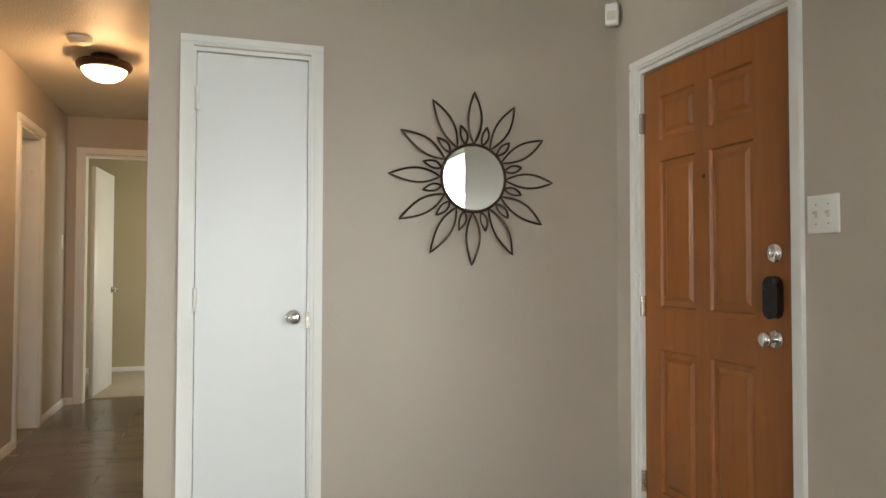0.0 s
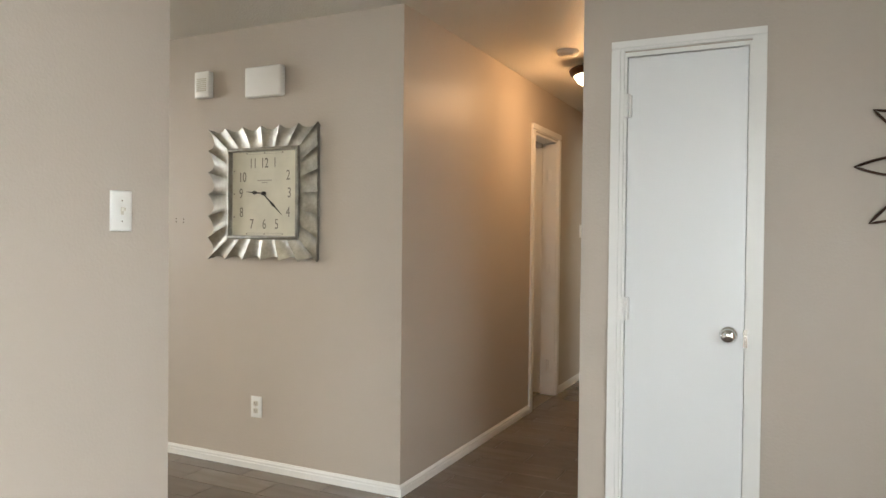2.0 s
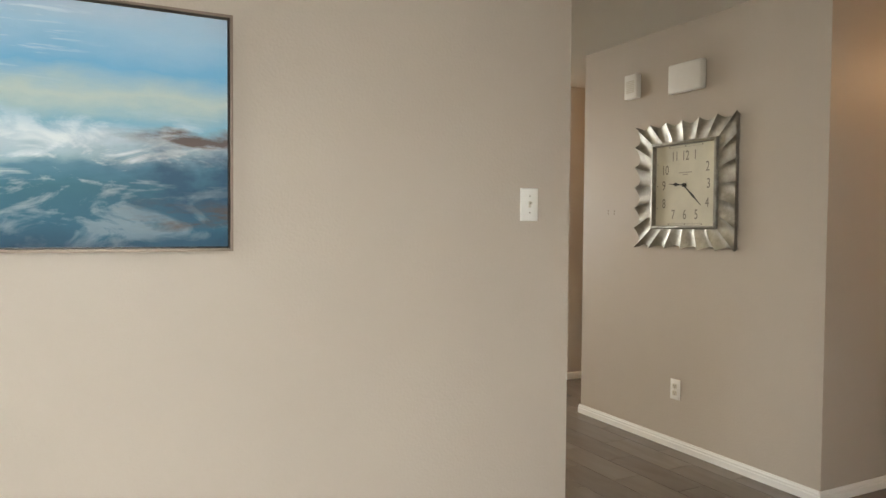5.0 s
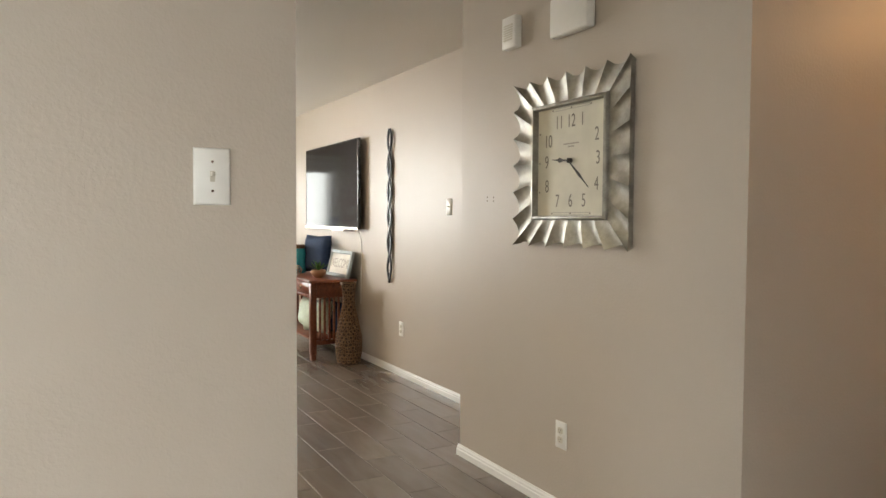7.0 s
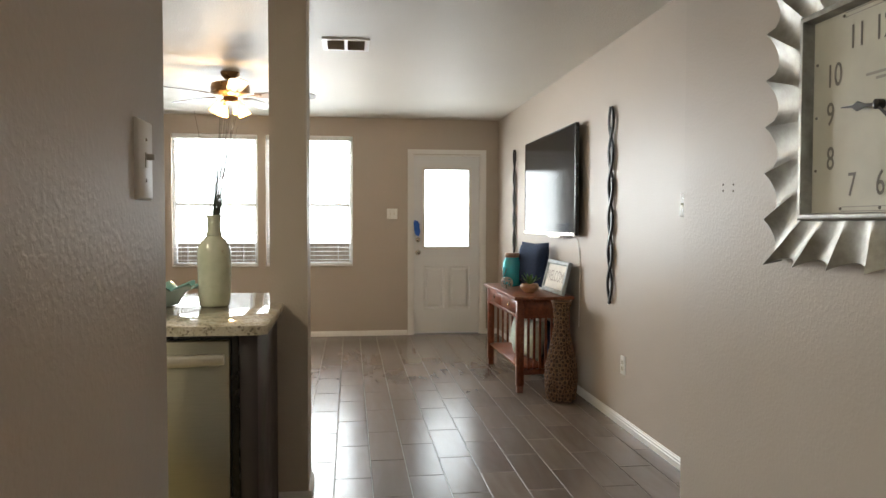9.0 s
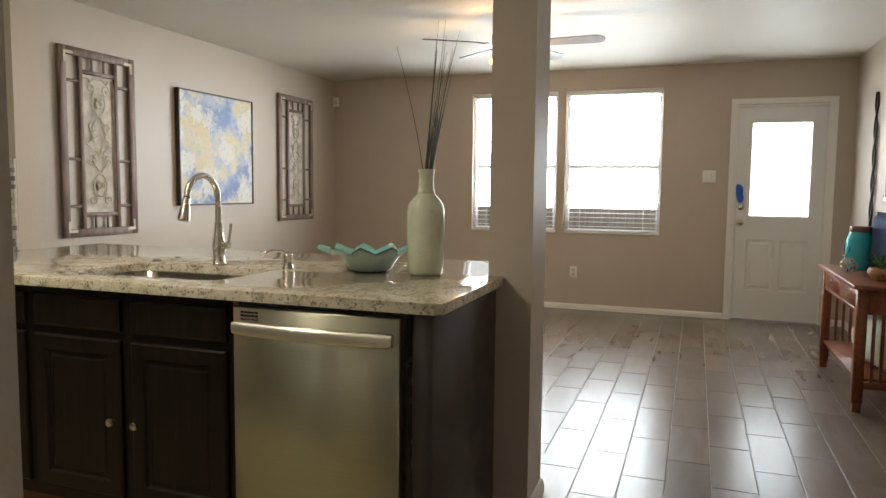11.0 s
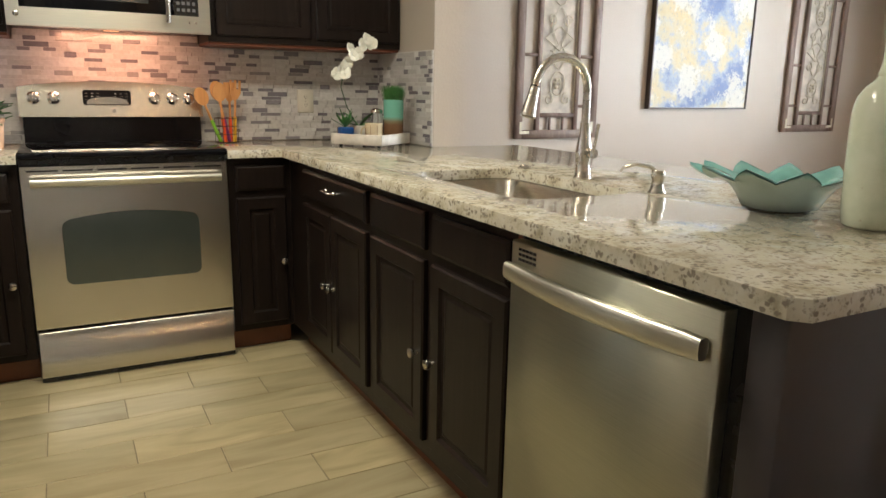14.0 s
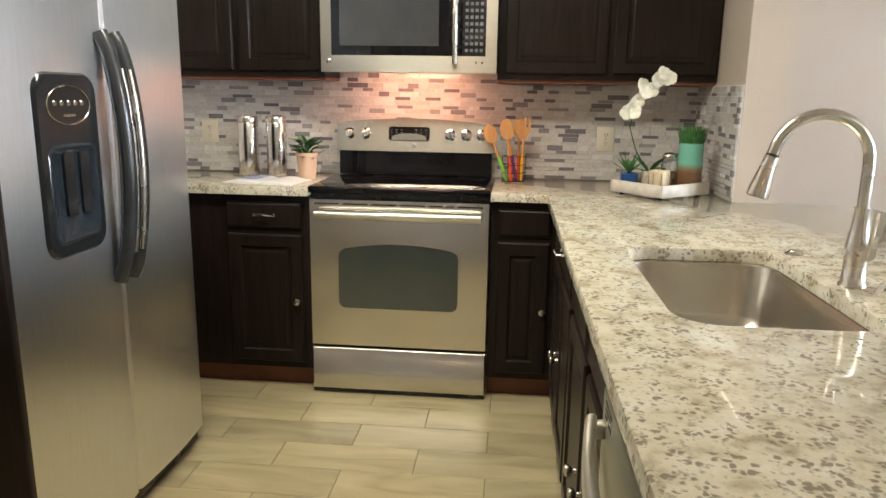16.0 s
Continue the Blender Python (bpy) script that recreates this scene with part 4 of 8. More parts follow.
# ---- painted pictures ----
def seascape():
    y0, y1, z0, z1 = -0.18, 0.930, 1.210, 1.886
    th = thing("seascape_painting", (X_SW, (y0 + y1) / 2, z0), "framed abstract seascape in blues with white surf", "painting")
    n = Nodes("seascape_canvas")
    sep = n.t.nodes.new("ShaderNodeSeparateXYZ")
    n.link(n.co, sep.inputs[0])
    warp = n.noise(3.0, 5, 0.6, n.mapped((1, 1.2, 3)))
    v = n.math("ADD", sep.outputs[2], n.math("MULTIPLY", n.math("SUBTRACT", warp, 0.5), 0.13))
    t = n.math("DIVIDE", v, z1 - z0)
    col = n.ramp(t, [(0.0, (0.012, 0.05, 0.095)), (0.12, (0.025, 0.12, 0.19)), (0.24, (0.04, 0.15, 0.21)), (0.33, (0.09, 0.23, 0.32)), (0.385, (0.36, 0.50, 0.58)), (0.45, (0.50, 0.60, 0.68)), (0.52, (0.20, 0.42, 0.56)), (0.62, (0.46, 0.56, 0.54)), (0.74, (0.16, 0.42, 0.66)), (0.88, (0.32, 0.52, 0.70)), (1.0, (0.42, 0.53, 0.66))])
    foam = n.ramp(n.noise(3.6, 6, 0.6, n.mapped((1, 1.2, 3.0)), 0.8), [(0.50, (0, 0, 0)), (0.60, (0.95, 0.95, 0.95))])
    low = n.ramp(t, [(0.05, (0.12, 0.12, 0.12)), (0.22, (0.35, 0.35, 0.35)), (0.36, (1, 1, 1)), (0.5, (0.5, 0.5, 0.5)), (0.58, (0, 0, 0))])
    col = n.mix(n.math("MULTIPLY", foam, low), col, (0.80, 0.84, 0.86))
    deep = n.math("MULTIPLY", n.ramp(sep.outputs[1], [(0.12, (0, 0, 0)), (0.38, (0.85, 0.85, 0.85))]), n.ramp(t, [(0.12, (0, 0, 0)), (0.20, (1, 1, 1)), (0.40, (1, 1, 1)), (0.47, (0, 0, 0))]))
    col = n.mix(n.math("MULTIPLY", deep, n.ramp(n.noise(4, 5, 0.6, n.mapped((1, 1, 2.2))), [(0.36, (0.3, 0.3, 0.3)), (0.55, (1, 1, 1))])), col, (0.02, 0.07, 0.13))
    rock = n.ramp(n.noise(3.0, 6, 0.65, n.mapped((1, 1.0, 5.0))), [(0.44, (0, 0, 0)), (0.58, (0.9, 0.9, 0.9))])
    right = n.ramp(sep.outputs[1], [(0.18, (0, 0, 0)), (0.40, (1, 1, 1))])
    mid = n.ramp(t, [(0.10, (0, 0, 0)), (0.15, (1, 1, 1)), (0.19, (0.6, 0.6, 0.6)), (0.23, (0, 0, 0)), (0.42, (0, 0, 0)), (0.455, (1, 1, 1)), (0.49, (1, 1, 1)), (0.52, (0, 0, 0))])
    col = n.mix(n.math("MULTIPLY", n.math("MULTIPLY", rock, right), mid), col, (0.10, 0.055, 0.035))
    streak = n.ramp(n.noise(5, 4, 0.6, n.mapped((1, 1.2, 16))), [(0.55, (0, 0, 0)), (0.68, (0.7, 0.7, 0.7))])
    high = n.ramp(t, [(0.62, (0, 0, 0)), (0.8, (1, 1, 1))])
    leftm = n.ramp(sep.outputs[1], [(-0.1, (1, 1, 1)), (0.25, (0, 0, 0))])
    col = n.mix(n.math("MULTIPLY", n.math("MULTIPLY", streak, high), leftm), col, (0.70, 0.78, 0.84))
    n.bump(n.noise(60, 4, 0.6, n.mapped((1, 1, 5))), 0.3, 0.002)
    CANVAS = n.out(col, 0.5, None, 0.2)
    bm = B()
    box(bm, X_SW + 0.004, X_SW + 0.030, y0 + 0.014, y1 - 0.014, z0 + 0.014, z1 - 0.014)
    part("canvas", bm, CANVAS, th, "stretched painted canvas")
    bm = B()
    mm = face_to("+x", X_SW, y0, z0)
    W, H = y1 - y0, z1 - z0
    rings(bm, [(0, W, 0, H, 0.001), (0, W, 0, H, 0.040), inset(0, W, 0, H, 0.008, 0.040), inset(0, W, 0, H, 0.0085, 0.008), inset(0, W, 0, H, 0.014, 0.008)], mm, False, False)
    part("frame", bm, simple("champagne_frame", (0.21, 0.16, 0.125), 0.45, 0.4, 0.1, 20), th, "thin champagne metal floater frame")
    bm = B()
    rings(bm, [inset(0, W, 0, H, 0.0085, 0.0085), inset(0, W, 0, H, 0.0139, 0.0085)], mm, False, False)
    part("shadow_gap", bm, BLACK, th, "black gap between frame and canvas")


seascape()


def abstract():
    x0, x1, z0, z1 = -6.57, -5.57, 1.075, 2.02
    th = thing("abstract_painting", ((x0 + x1) / 2, Y_DN, z0), "abstract painting of pale blossoms in yellow, white and blue", "painting")
    n = Nodes("abstract_canvas")
    patch = n.math("ADD", n.noise(1.9, 3, 0.6), n.math("MULTIPLY", n.math("SUBTRACT", n.noise(13, 5, 0.7), 0.5), 0.35))
    col = n.ramp(patch, [(0.38, (0.20, 0.28, 0.52)), (0.45, (0.46, 0.54, 0.68)), (0.50, (0.72, 0.68, 0.52)), (0.60, (0.76, 0.64, 0.36)), (0.72, (0.62, 0.42, 0.20))])
    vor = n.node("ShaderNodeTexVoronoi", Scale=4.4)
    n.link(n.mapped((1, 1, 1.1)), vor.inputs["Vector"])
    bl = n.math("ADD", vor.outputs["Distance"], n.math("MULTIPLY", n.math("SUBTRACT", n.noise(15, 6, 0.75), 0.5), 1.5))
    col = n.mix(n.ramp(bl, [(0.38, (0.92, 0.92, 0.92)), (0.50, (0, 0, 0))]), col, (0.84, 0.84, 0.77))
    col = n.mix(n.ramp(n.noise(30, 4, 0.7), [(0.56, (0, 0, 0)), (0.64, (0.6, 0.6, 0.6))]), col, (0.40, 0.42, 0.46))
    n.bump(n.noise(35, 5), 0.4, 0.003)
    bm = B()
    box(bm, x0 + 0.012, x1 - 0.012, Y_DN + 0.004, Y_DN + 0.036, z0 + 0.012, z1 - 0.012)
    part("canvas", bm, n.out(n.mix(1.0, col, (0.82, 0.82, 0.82), "MULTIPLY"), 0.55, None, 0.3), th, "stretched painted canvas")
    bm = B()
    m = face_to("+y", x1, Y_DN, z0)
    W, H = x1 - x0, z1 - z0
    rings(bm, [(0, W, 0, H, 0.001), (0, W, 0, H, 0.045), inset(0, W, 0, H, 0.010, 0.045), inset(0, W, 0, H, 0.011, 0.01)], m, False, False)
    part("frame", bm, simple("dark_brown_frame", (0.045, 0.028, 0.02), 0.4, 0, 0.2, 20), th, "thin dark brown floater frame")


abstract()


# ---- wood and iron wall screens ----
IRON = simple("cream_iron", (0.52, 0.47, 0.36), 0.5, 0.2, 0.15, 30, 0.2)


def wall_screen(x0, x1, z0, z1):
    th = thing("wall_screen", ((x0 + x1) / 2, Y_DN, z0), "tall weathered wooden wall panel with cream iron scrollwork", "wall decor", "wall screens")
    m = face_to("+y", x1, Y_DN + 0.001, z0)
    W, H = x1 - x0, z1 - z0

    def bar(name, u0, u1, v0, v1, w0=0.004, w1=0.030):
        bm = B()
        box(bm, u0, u1, v0, v1, w0, w1, 0.003, 1, m)
        part(name, bm, SCREENW, th)
    bar("stile", 0, 0.055, 0, H)
    bar("stile", W - 0.055, W, 0, H)
    bar("rail", 0.055, W - 0.055, 0, 0.055)
    bar("rail", 0.055, W - 0.055, H - 0.055, H)
    a, b = W * 0.29, W * 0.71
    lo, hi = 0.165, H - 0.165
    bar("inner_stile", a - 0.032, a, 0.0551, H - 0.0551, 0.006, 0.026)
    bar("inner_stile", b, b + 0.032, 0.0551, H - 0.0551, 0.006, 0.026)
    bar("inner_rail", a, b, lo - 0.028, lo, 0.006, 0.026)
    bar("inner_rail", a, b, hi, hi + 0.028, 0.006, 0.026)
    for v in (0.20, H * 0.33 + 0.1, H - 0.23):
        bar("short_rail", 0.0551, a - 0.0321, v, v + 0.02, 0.008, 0.022)
        bar("short_rail", b + 0.0321, W - 0.0551, v, v + 0.02, 0.008, 0.022)
    for u in (W * 0.42, W * 0.58):
        bar("short_stile", u - 0.008, u + 0.008, 0.0551, lo - 0.0281, 0.008, 0.022)
        bar("short_stile", u - 0.008, u + 0.008, hi + 0.0281, H - 0.0551, 0.008, 0.022)
    for u in (0.062, W - 0.062):
        for v in (0.062, H - 0.062):
            bm = B()
            s, t = (1 if u < W / 2 else -1), (1 if v < H / 2 else -1)
            for k0, k1, l0, l1 in ((-0.03, 0.045, -0.03, -0.012), (-0.03, -0.012, -0.012, 0.045)):
                box(bm, u + s * k0, u + s * k1, v + t * l0, v + t * l1, 0.0301, 0.034, 0, 1, m)
            part("corner_plate", bm, IRON, th, "cream metal corner plate")
    c = W / 2
    hwid = (b - a) / 2 - 0.004

    def wire(pts, name="scroll", r=0.0045, closed=False):
        bm = B()
        tube(bm, [m @ Vector((c + u, v, 0.016)) for u, v in pts], r, 6, closed)
        part(name, bm, IRON, th)
    wire([(-hwid, lo), (-hwid, hi - 0.05)] + [(-hwid + 0.03 + 0.03 * math.cos(radians(q)), hi - 0.05 + 0.03 * math.sin(radians(q))) for q in range(180, -1, -45)] + [(-hwid + 0.1, hi - 0.02), (hwid - 0.1, hi - 0.02)] + [(hwid - 0.03 + 0.03 * math.cos(radians(q)), hi - 0.05 + 0.03 * math.sin(radians(q))) for q in range(180, -1, -45)] + [(hwid, hi - 0.05), (hwid, lo)], "scroll_frame")
    span = hi - lo
    for k, v in enumerate((lo + span * 0.20, lo + span * 0.80)):
        wire([(0.055 * math.cos(radians(q)), v + 0.075 * math.sin(radians(q))) for q in range(0, 360, 20)], "oval", 0.004, True)
        bm = B()
        for q in range(6):
            uu, vv = 0.022 * math.cos(q * math.pi / 3), 0.026 * math.sin(q * math.pi / 3)
            lathe(bm, [(0, 0), (0.016, 0.002), (0.012, 0.007), (0, 0.009)], 0, 0, 8, 0, m @ Matrix.Translation((c + uu, v + vv, 0.014)))
        part("rosette", bm, IRON, th, "cream metal flower rosette")
    for s in (1, -1):
        for v0, d in ((lo + span * 0.33, 1), (lo + span * 0.67, -1), (lo + span * 0.05, 1), (lo + span * 0.95, -1)):
            pts = []
            for i in range(26):
                q = i / 25
                ang = radians(90 + 430 * q)
                rr = 0.042 * (1 - 0.78 * q)
                pts.append((s * (hwid * 0.52 + rr * math.cos(ang)), v0 + d * (0.042 + rr * math.sin(ang))))
            wire(pts, "scroll", 0.0038)
        wire([(0, lo + span * 0.42), (s * hwid * 0.85, lo + span * 0.5), (0, lo + span * 0.58)], "scroll", 0.0038)
        wire([(s * 0.01, lo + span * 0.30), (s * hwid * 0.5, lo + span * 0.38), (s * 0.012, lo + span * 0.46), (s * hwid * 0.4, lo + span * 0.54), (s * hwid * 0.5, lo + span * 0.62), (s * 0.01, lo + span * 0.70)], "scroll", 0.0038)
    bm = B()
    prism(bm, [(a, lo), (b, lo), (b, hi), (a, hi)], 0.004, 0.007, m)
    part("backing", bm, simple("washed_backing", (0.54, 0.49, 0.42), 0.7, 0, 0.25, 14, 0.3), th, "mottled pale backing board")


wall_screen(-5.115, -4.455, 0.880, 2.150)
wall_screen(-7.700, -7.035, 0.895, 2.165)

# ---- kitchen cabinets ----
def cab_front(name, n, a0, a1, z0, z1, p, parent, t=0.018, fr=0.052):
    """A framed cabinet door or drawer front on a cabinet face at p."""
    if n == "+x":
        m = face_to(n, p, a0, z0)
    else:
        m = face_to(n, a1, p, z0)
    W, H = a1 - a0, z1 - z0
    bm = B()
    if H < 0.2:
        rings(bm, [(0, W, 0, H, 0), (0, W, 0, H, t - 0.006), inset(0, W, 0, H, 0.010, t), inset(0, W, 0, H, 0.020, t)], m)
    else:
        rings(bm, [(0, W, 0, H, 0), (0, W, 0, H, t - 0.005), inset(0, W, 0, H, 0.006, t), inset(0, W, 0, H, fr, t), inset(0, W, 0, H, fr + 0.007, t - 0.009), inset(0, W, 0, H, fr + 0.02, t - 0.009), inset(0, W, 0, H, fr + 0.028, t - 0.006)], m)
    ob = part(name, bm, CAB, parent, "", 20)
    return ob, m @ Matrix.Translation((0, 0, t)), W, H


def cab_knob(m, u, v, parent):
    bm = B()
    lathe(bm, [(0, 0), (0.007, 0), (0.006, 0.010), (0.011, 0.014), (0.0155, 0.020), (0.014, 0.027), (0.007, 0.030), (0, 0.030)], 0, 0, 14, 0, m @ Matrix.Translation((u, v, 0)))
    part("knob", bm, NICKEL, parent, "round nickel knob")


def cab_pull(m, u, v, parent):
    bm = B()
    tube(bm, [m @ Vector((u + x, v + dz, w)) for x, w, dz in ((-0.044, 0.001, 0), (-0.042, 0.020, 0), (-0.03, 0.026, 0.002), (0, 0.028, 0.006), (0.03, 0.026, 0.002), (0.042, 0.020, 0), (0.044, 0.001, 0))], 0.0042, 8)
    for s in (-1, 1):
        lathe(bm, [(0, 0), (0.008, 0), (0.006, 0.004), (0, 0.005)], 0, 0, 10, 0, m @ Matrix.Translation((u + s * 0.044, v, 0)))
    part("pull", bm, CHROME, parent, "chrome bow pull")


FX, FY = -2.775, -0.375      # cabinet faces of the peninsula and of the stove wall
BACK = -3.458


def peninsula_cabinet(y0, y1, drawers, doors, label, sink_top=False):
    th = thing("base_cabinet", (FX, (y0 + y1) / 2, 0), label, "kitchen cabinet", "base cabinets")
    bm = B()
    top = 0.66 if sink_top else 0.879
    box(bm, BACK, FX, y0 + 0.0005, y1 - 0.0005, 0.10, top)
    if sink_top:
        for nm, x0, x1, a, b in (("front_rail", FX - 0.02, FX, y0 + 0.0005, y1 - 0.0005), ("back_panel", BACK, BACK + 0.02, y0 + 0.0005, y1 - 0.0005),
                                 ("side_panel", BACK + 0.02, FX - 0.02, y0 + 0.0005, y0 + 0.018), ("side_panel", BACK + 0.02, FX - 0.02, y1 - 0.018, y1 - 0.0005)):
            rim = B()
            box(rim, x0, x1, a, b, top, 0.879)
            part(nm, rim, CAB, th)
    part("body", bm, CAB, th)
    bm = B()
    box(bm, BACK, FX - 0.065, y0 + 0.0005, y1 - 0.0005, 0.0, 0.0995)
    part("toe_kick", bm, REDWOOD, th, "red-brown recessed toe kick")
    for a, b, pull in drawers:
        ob, m, W, H = cab_front("drawer_front", "+x", a, b, 0.735, 0.846, FX, th)
        if pull:
            cab_pull(m, W / 2, H / 2 + 0.005, ob)
    for a, b, side in doors:
        ob, m, W, H = cab_front("door", "+x", a, b, 0.150, 0.706, FX, th)
        cab_knob(m, 0.028 if side < 0 else W - 0.028, 0.275, ob)
    return th


peninsula_cabinet(-0.374, 0.575, [(-0.148, 0.556, True)], [(-0.148, 0.198, 1), (0.205, 0.556, -1)], "dark espresso base cabinet with a drawer and two doors")
peninsula_cabinet(0.575, 1.452, [(0.602, 0.992, False), (1.040, 1.425, False)], [(0.602, 0.992, 1), (1.040, 1.425, -1)], "dark espresso sink base cabinet with two doors", True)
th = thing("end_panel", (FX, 2.11, 0), "dark espresso end panel closing the peninsula", "kitchen cabinet")
bm = B()
box(bm, BACK, -2.757, 2.072, 2.135, 0.0, 0.8795, 0.002)
part("panel", bm, simple("espresso_laminate_panel", (0.044, 0.036, 0.037), 0.38, 0, 0.08, 5), th)
bm = B()
box(bm, FX - 0.02, -2.765, 1.4525, 1.470, 0.0, 0.879)
part("filler_strip", bm, REDWOOD, th, "red-brown filler strip")


def stove_cabinet(x0, x1, a, b, label, knob_side):
    th = thing("base_cabinet", ((x0 + x1) / 2, FY, 0), label, "kitchen cabinet", "base cabinets")
    bm = B()
    box(bm, x0, x1, Y_ST, FY, 0.10, 0.879)
    part("body", bm, CAB, th)
    bm = B()
    box(bm, x0, x1, Y_ST, FY - 0.065, 0.0, 0.0995)
    part("toe_kick", bm, REDWOOD, th, "red-brown recessed toe kick")
    ob, m, W, H = cab_front("drawer_front", "+y", a, b, 0.735, 0.846, FY, th)
    if knob_side > 0:
        cab_pull(m, W / 2, H / 2, ob)
    ob, m, W, H = cab_front("door", "+y", a, b, 0.130, 0.706, FY, th)
    cab_knob(m, W - 0.022, 0.285, ob)


stove_cabinet(-1.729, -0.885, -1.695, -1.368, "dark espresso base cabinet with one drawer between stove and fridge", 1)
stove_cabinet(-2.7745, -2.501, -2.748, -2.532, "narrow dark espresso base cabinet in the corner by the stove", 0)


def upper(x0, x1, z0, z1, doors, label, front=-0.655):
    th = thing("wall_cabinet", ((x0 + x1) / 2, Y_ST, z0), label, "kitchen cabinet", "wall cabinets")
    bm = B()
    box(bm, x0, x1, Y_ST, front, z0 + 0.0005, z1)
    part("body", bm, CAB, th)
    bm = B()
    box(bm, x0 + 0.002, x1 - 0.002, Y_ST + 0.02, front - 0.012, z0 - 0.012, z0)
    part("bottom_rail", bm, REDWOOD, th, "unfinished red-brown underside")
    for a, b in doors:
        cab_front("door", "+y", a, b, z0 + 0.028, z1 - 0.02, front, th, 0.018, 0.048)


upper(-1.734, -0.885, 1.372, 2.13, [(-1.722, -1.345), (-1.318, -0.93)], "dark espresso wall cabinet above the counter beside the fridge")
upper(-3.436, -2.503, 1.372, 2.13, [(-2.972, -2.535), (-3.425, -3.000)], "dark espresso wall cabinet above the corner counter")
upper(-2.5025, -1.7345, 1.850, 2.13, [(-2.115, -1.745), (-2.495, -2.122)], "short dark espresso wall cabinet above the microwave")


# ---- worktops ----
def slab(name, outer, holes, z0, z1, label):
    bm = B()
    loops = []
    for pts in (outer, *holes):
        vs = [bm.verts.new((x, y, z1)) for x, y in pts]
        loops.append([bm.edges.new((vs[i], vs[(i + 1) % len(vs)])) for i in range(len(vs))])
    bmesh.ops.triangle_fill(bm, use_beauty=True, edges=[e for l in loops for e in l])
    bmesh.ops.dissolve_limit(bm, angle_limit=0.01, verts=bm.verts, edges=bm.edges)
    g = bmesh.ops.extrude_face_region(bm, geom=list(bm.faces))
    bmesh.ops.translate(bm, verts=[v for v in g["geom"] if isinstance(v, bmesh.types.BMVert)], vec=(0, 0, z0 - z1))
    bmesh.ops.recalc_face_normals(bm, faces=bm.faces)
    es = [e for e in bm.edges if len(e.link_faces) == 2 and all(abs(v.co.z - z1) < 1e-5 for v in e.verts) and e.calc_face_angle(0) > 1]
    bmesh.ops.bevel(bm, geom=es, offset=0.004, segments=2, affect="EDGES", profile=0.5)
    return solid(name, bm, GRANITE, label, "worktop", "worktops", "", 40, (outer[0][0], outer[0][1], z0))


SINK = [(x, y) for x, y in rounded(-3.262, -2.882, 0.635, 1.300, 0.085, 7)]
slab("worktop", [(-2.728, -0.332), (-2.728, 2.146), (-2.750, 2.170), (-3.4285, 2.165), (-3.4285, 2.1035), (-3.4585, 2.1035), (-3.93, 2.1035), (-3.93, -0.2785), (-3.4385, -0.2785), (-3.4385, -0.928), (-2.499, -0.928), (-2.499, -0.332)], [SINK], 0.8805, 0.914, "polished pale speckled granite worktop with sink cutout on the peninsula")
slab("worktop", [(-1.731, -0.332), (-1.731, -0.928), (-0.882, -0.928), (-0.882, -0.332)], [], 0.8805, 0.914, "polished pale speckled granite worktop beside the stove")


def sink():
    th = thing("sink", (-3.07, 0.97, 0.70), "stainless steel undermount kitchen sink set in the granite", "sink")
    bm = B()
    cx, cy = -3.072, 0.9675
    rows = []
    for k, z in ((1.035, 0.878), (1.0, 0.8795), (0.985, 0.876), (0.965, 0.74), (0.93, 0.712), (0.85, 0.700), (0.15, 0.695)):
        rows.append([bm.verts.new((cx + (x - cx) * k, cy + (y - cy) * k, z)) for x, y in SINK])
    for a, b in zip(rows, rows[1:]):
        for i in range(len(a)):
            j = (i + 1) % len(a)
            bm.faces.new((a[i], a[j], b[j], b[i]))
    bm.faces.new(rows[-1])
    bmesh.ops.recalc_face_normals(bm, faces=bm.faces)
    for f in bm.faces:
        f.normal_flip()
    part("basin", bm, steel_mat("sink_steel", (1, 1, 40), (0.58, 0.54, 0.48), 0.24), th, "", 50)
    bm = B()
    lathe(bm, [(0, 0), (0.03, 0), (0.042, 0.006), (0.044, 0.004), (0.044, 0)], cx, cy, 24, 0.6955)
    part("drain", bm, CHROME, th, "round chrome drain")


sink()


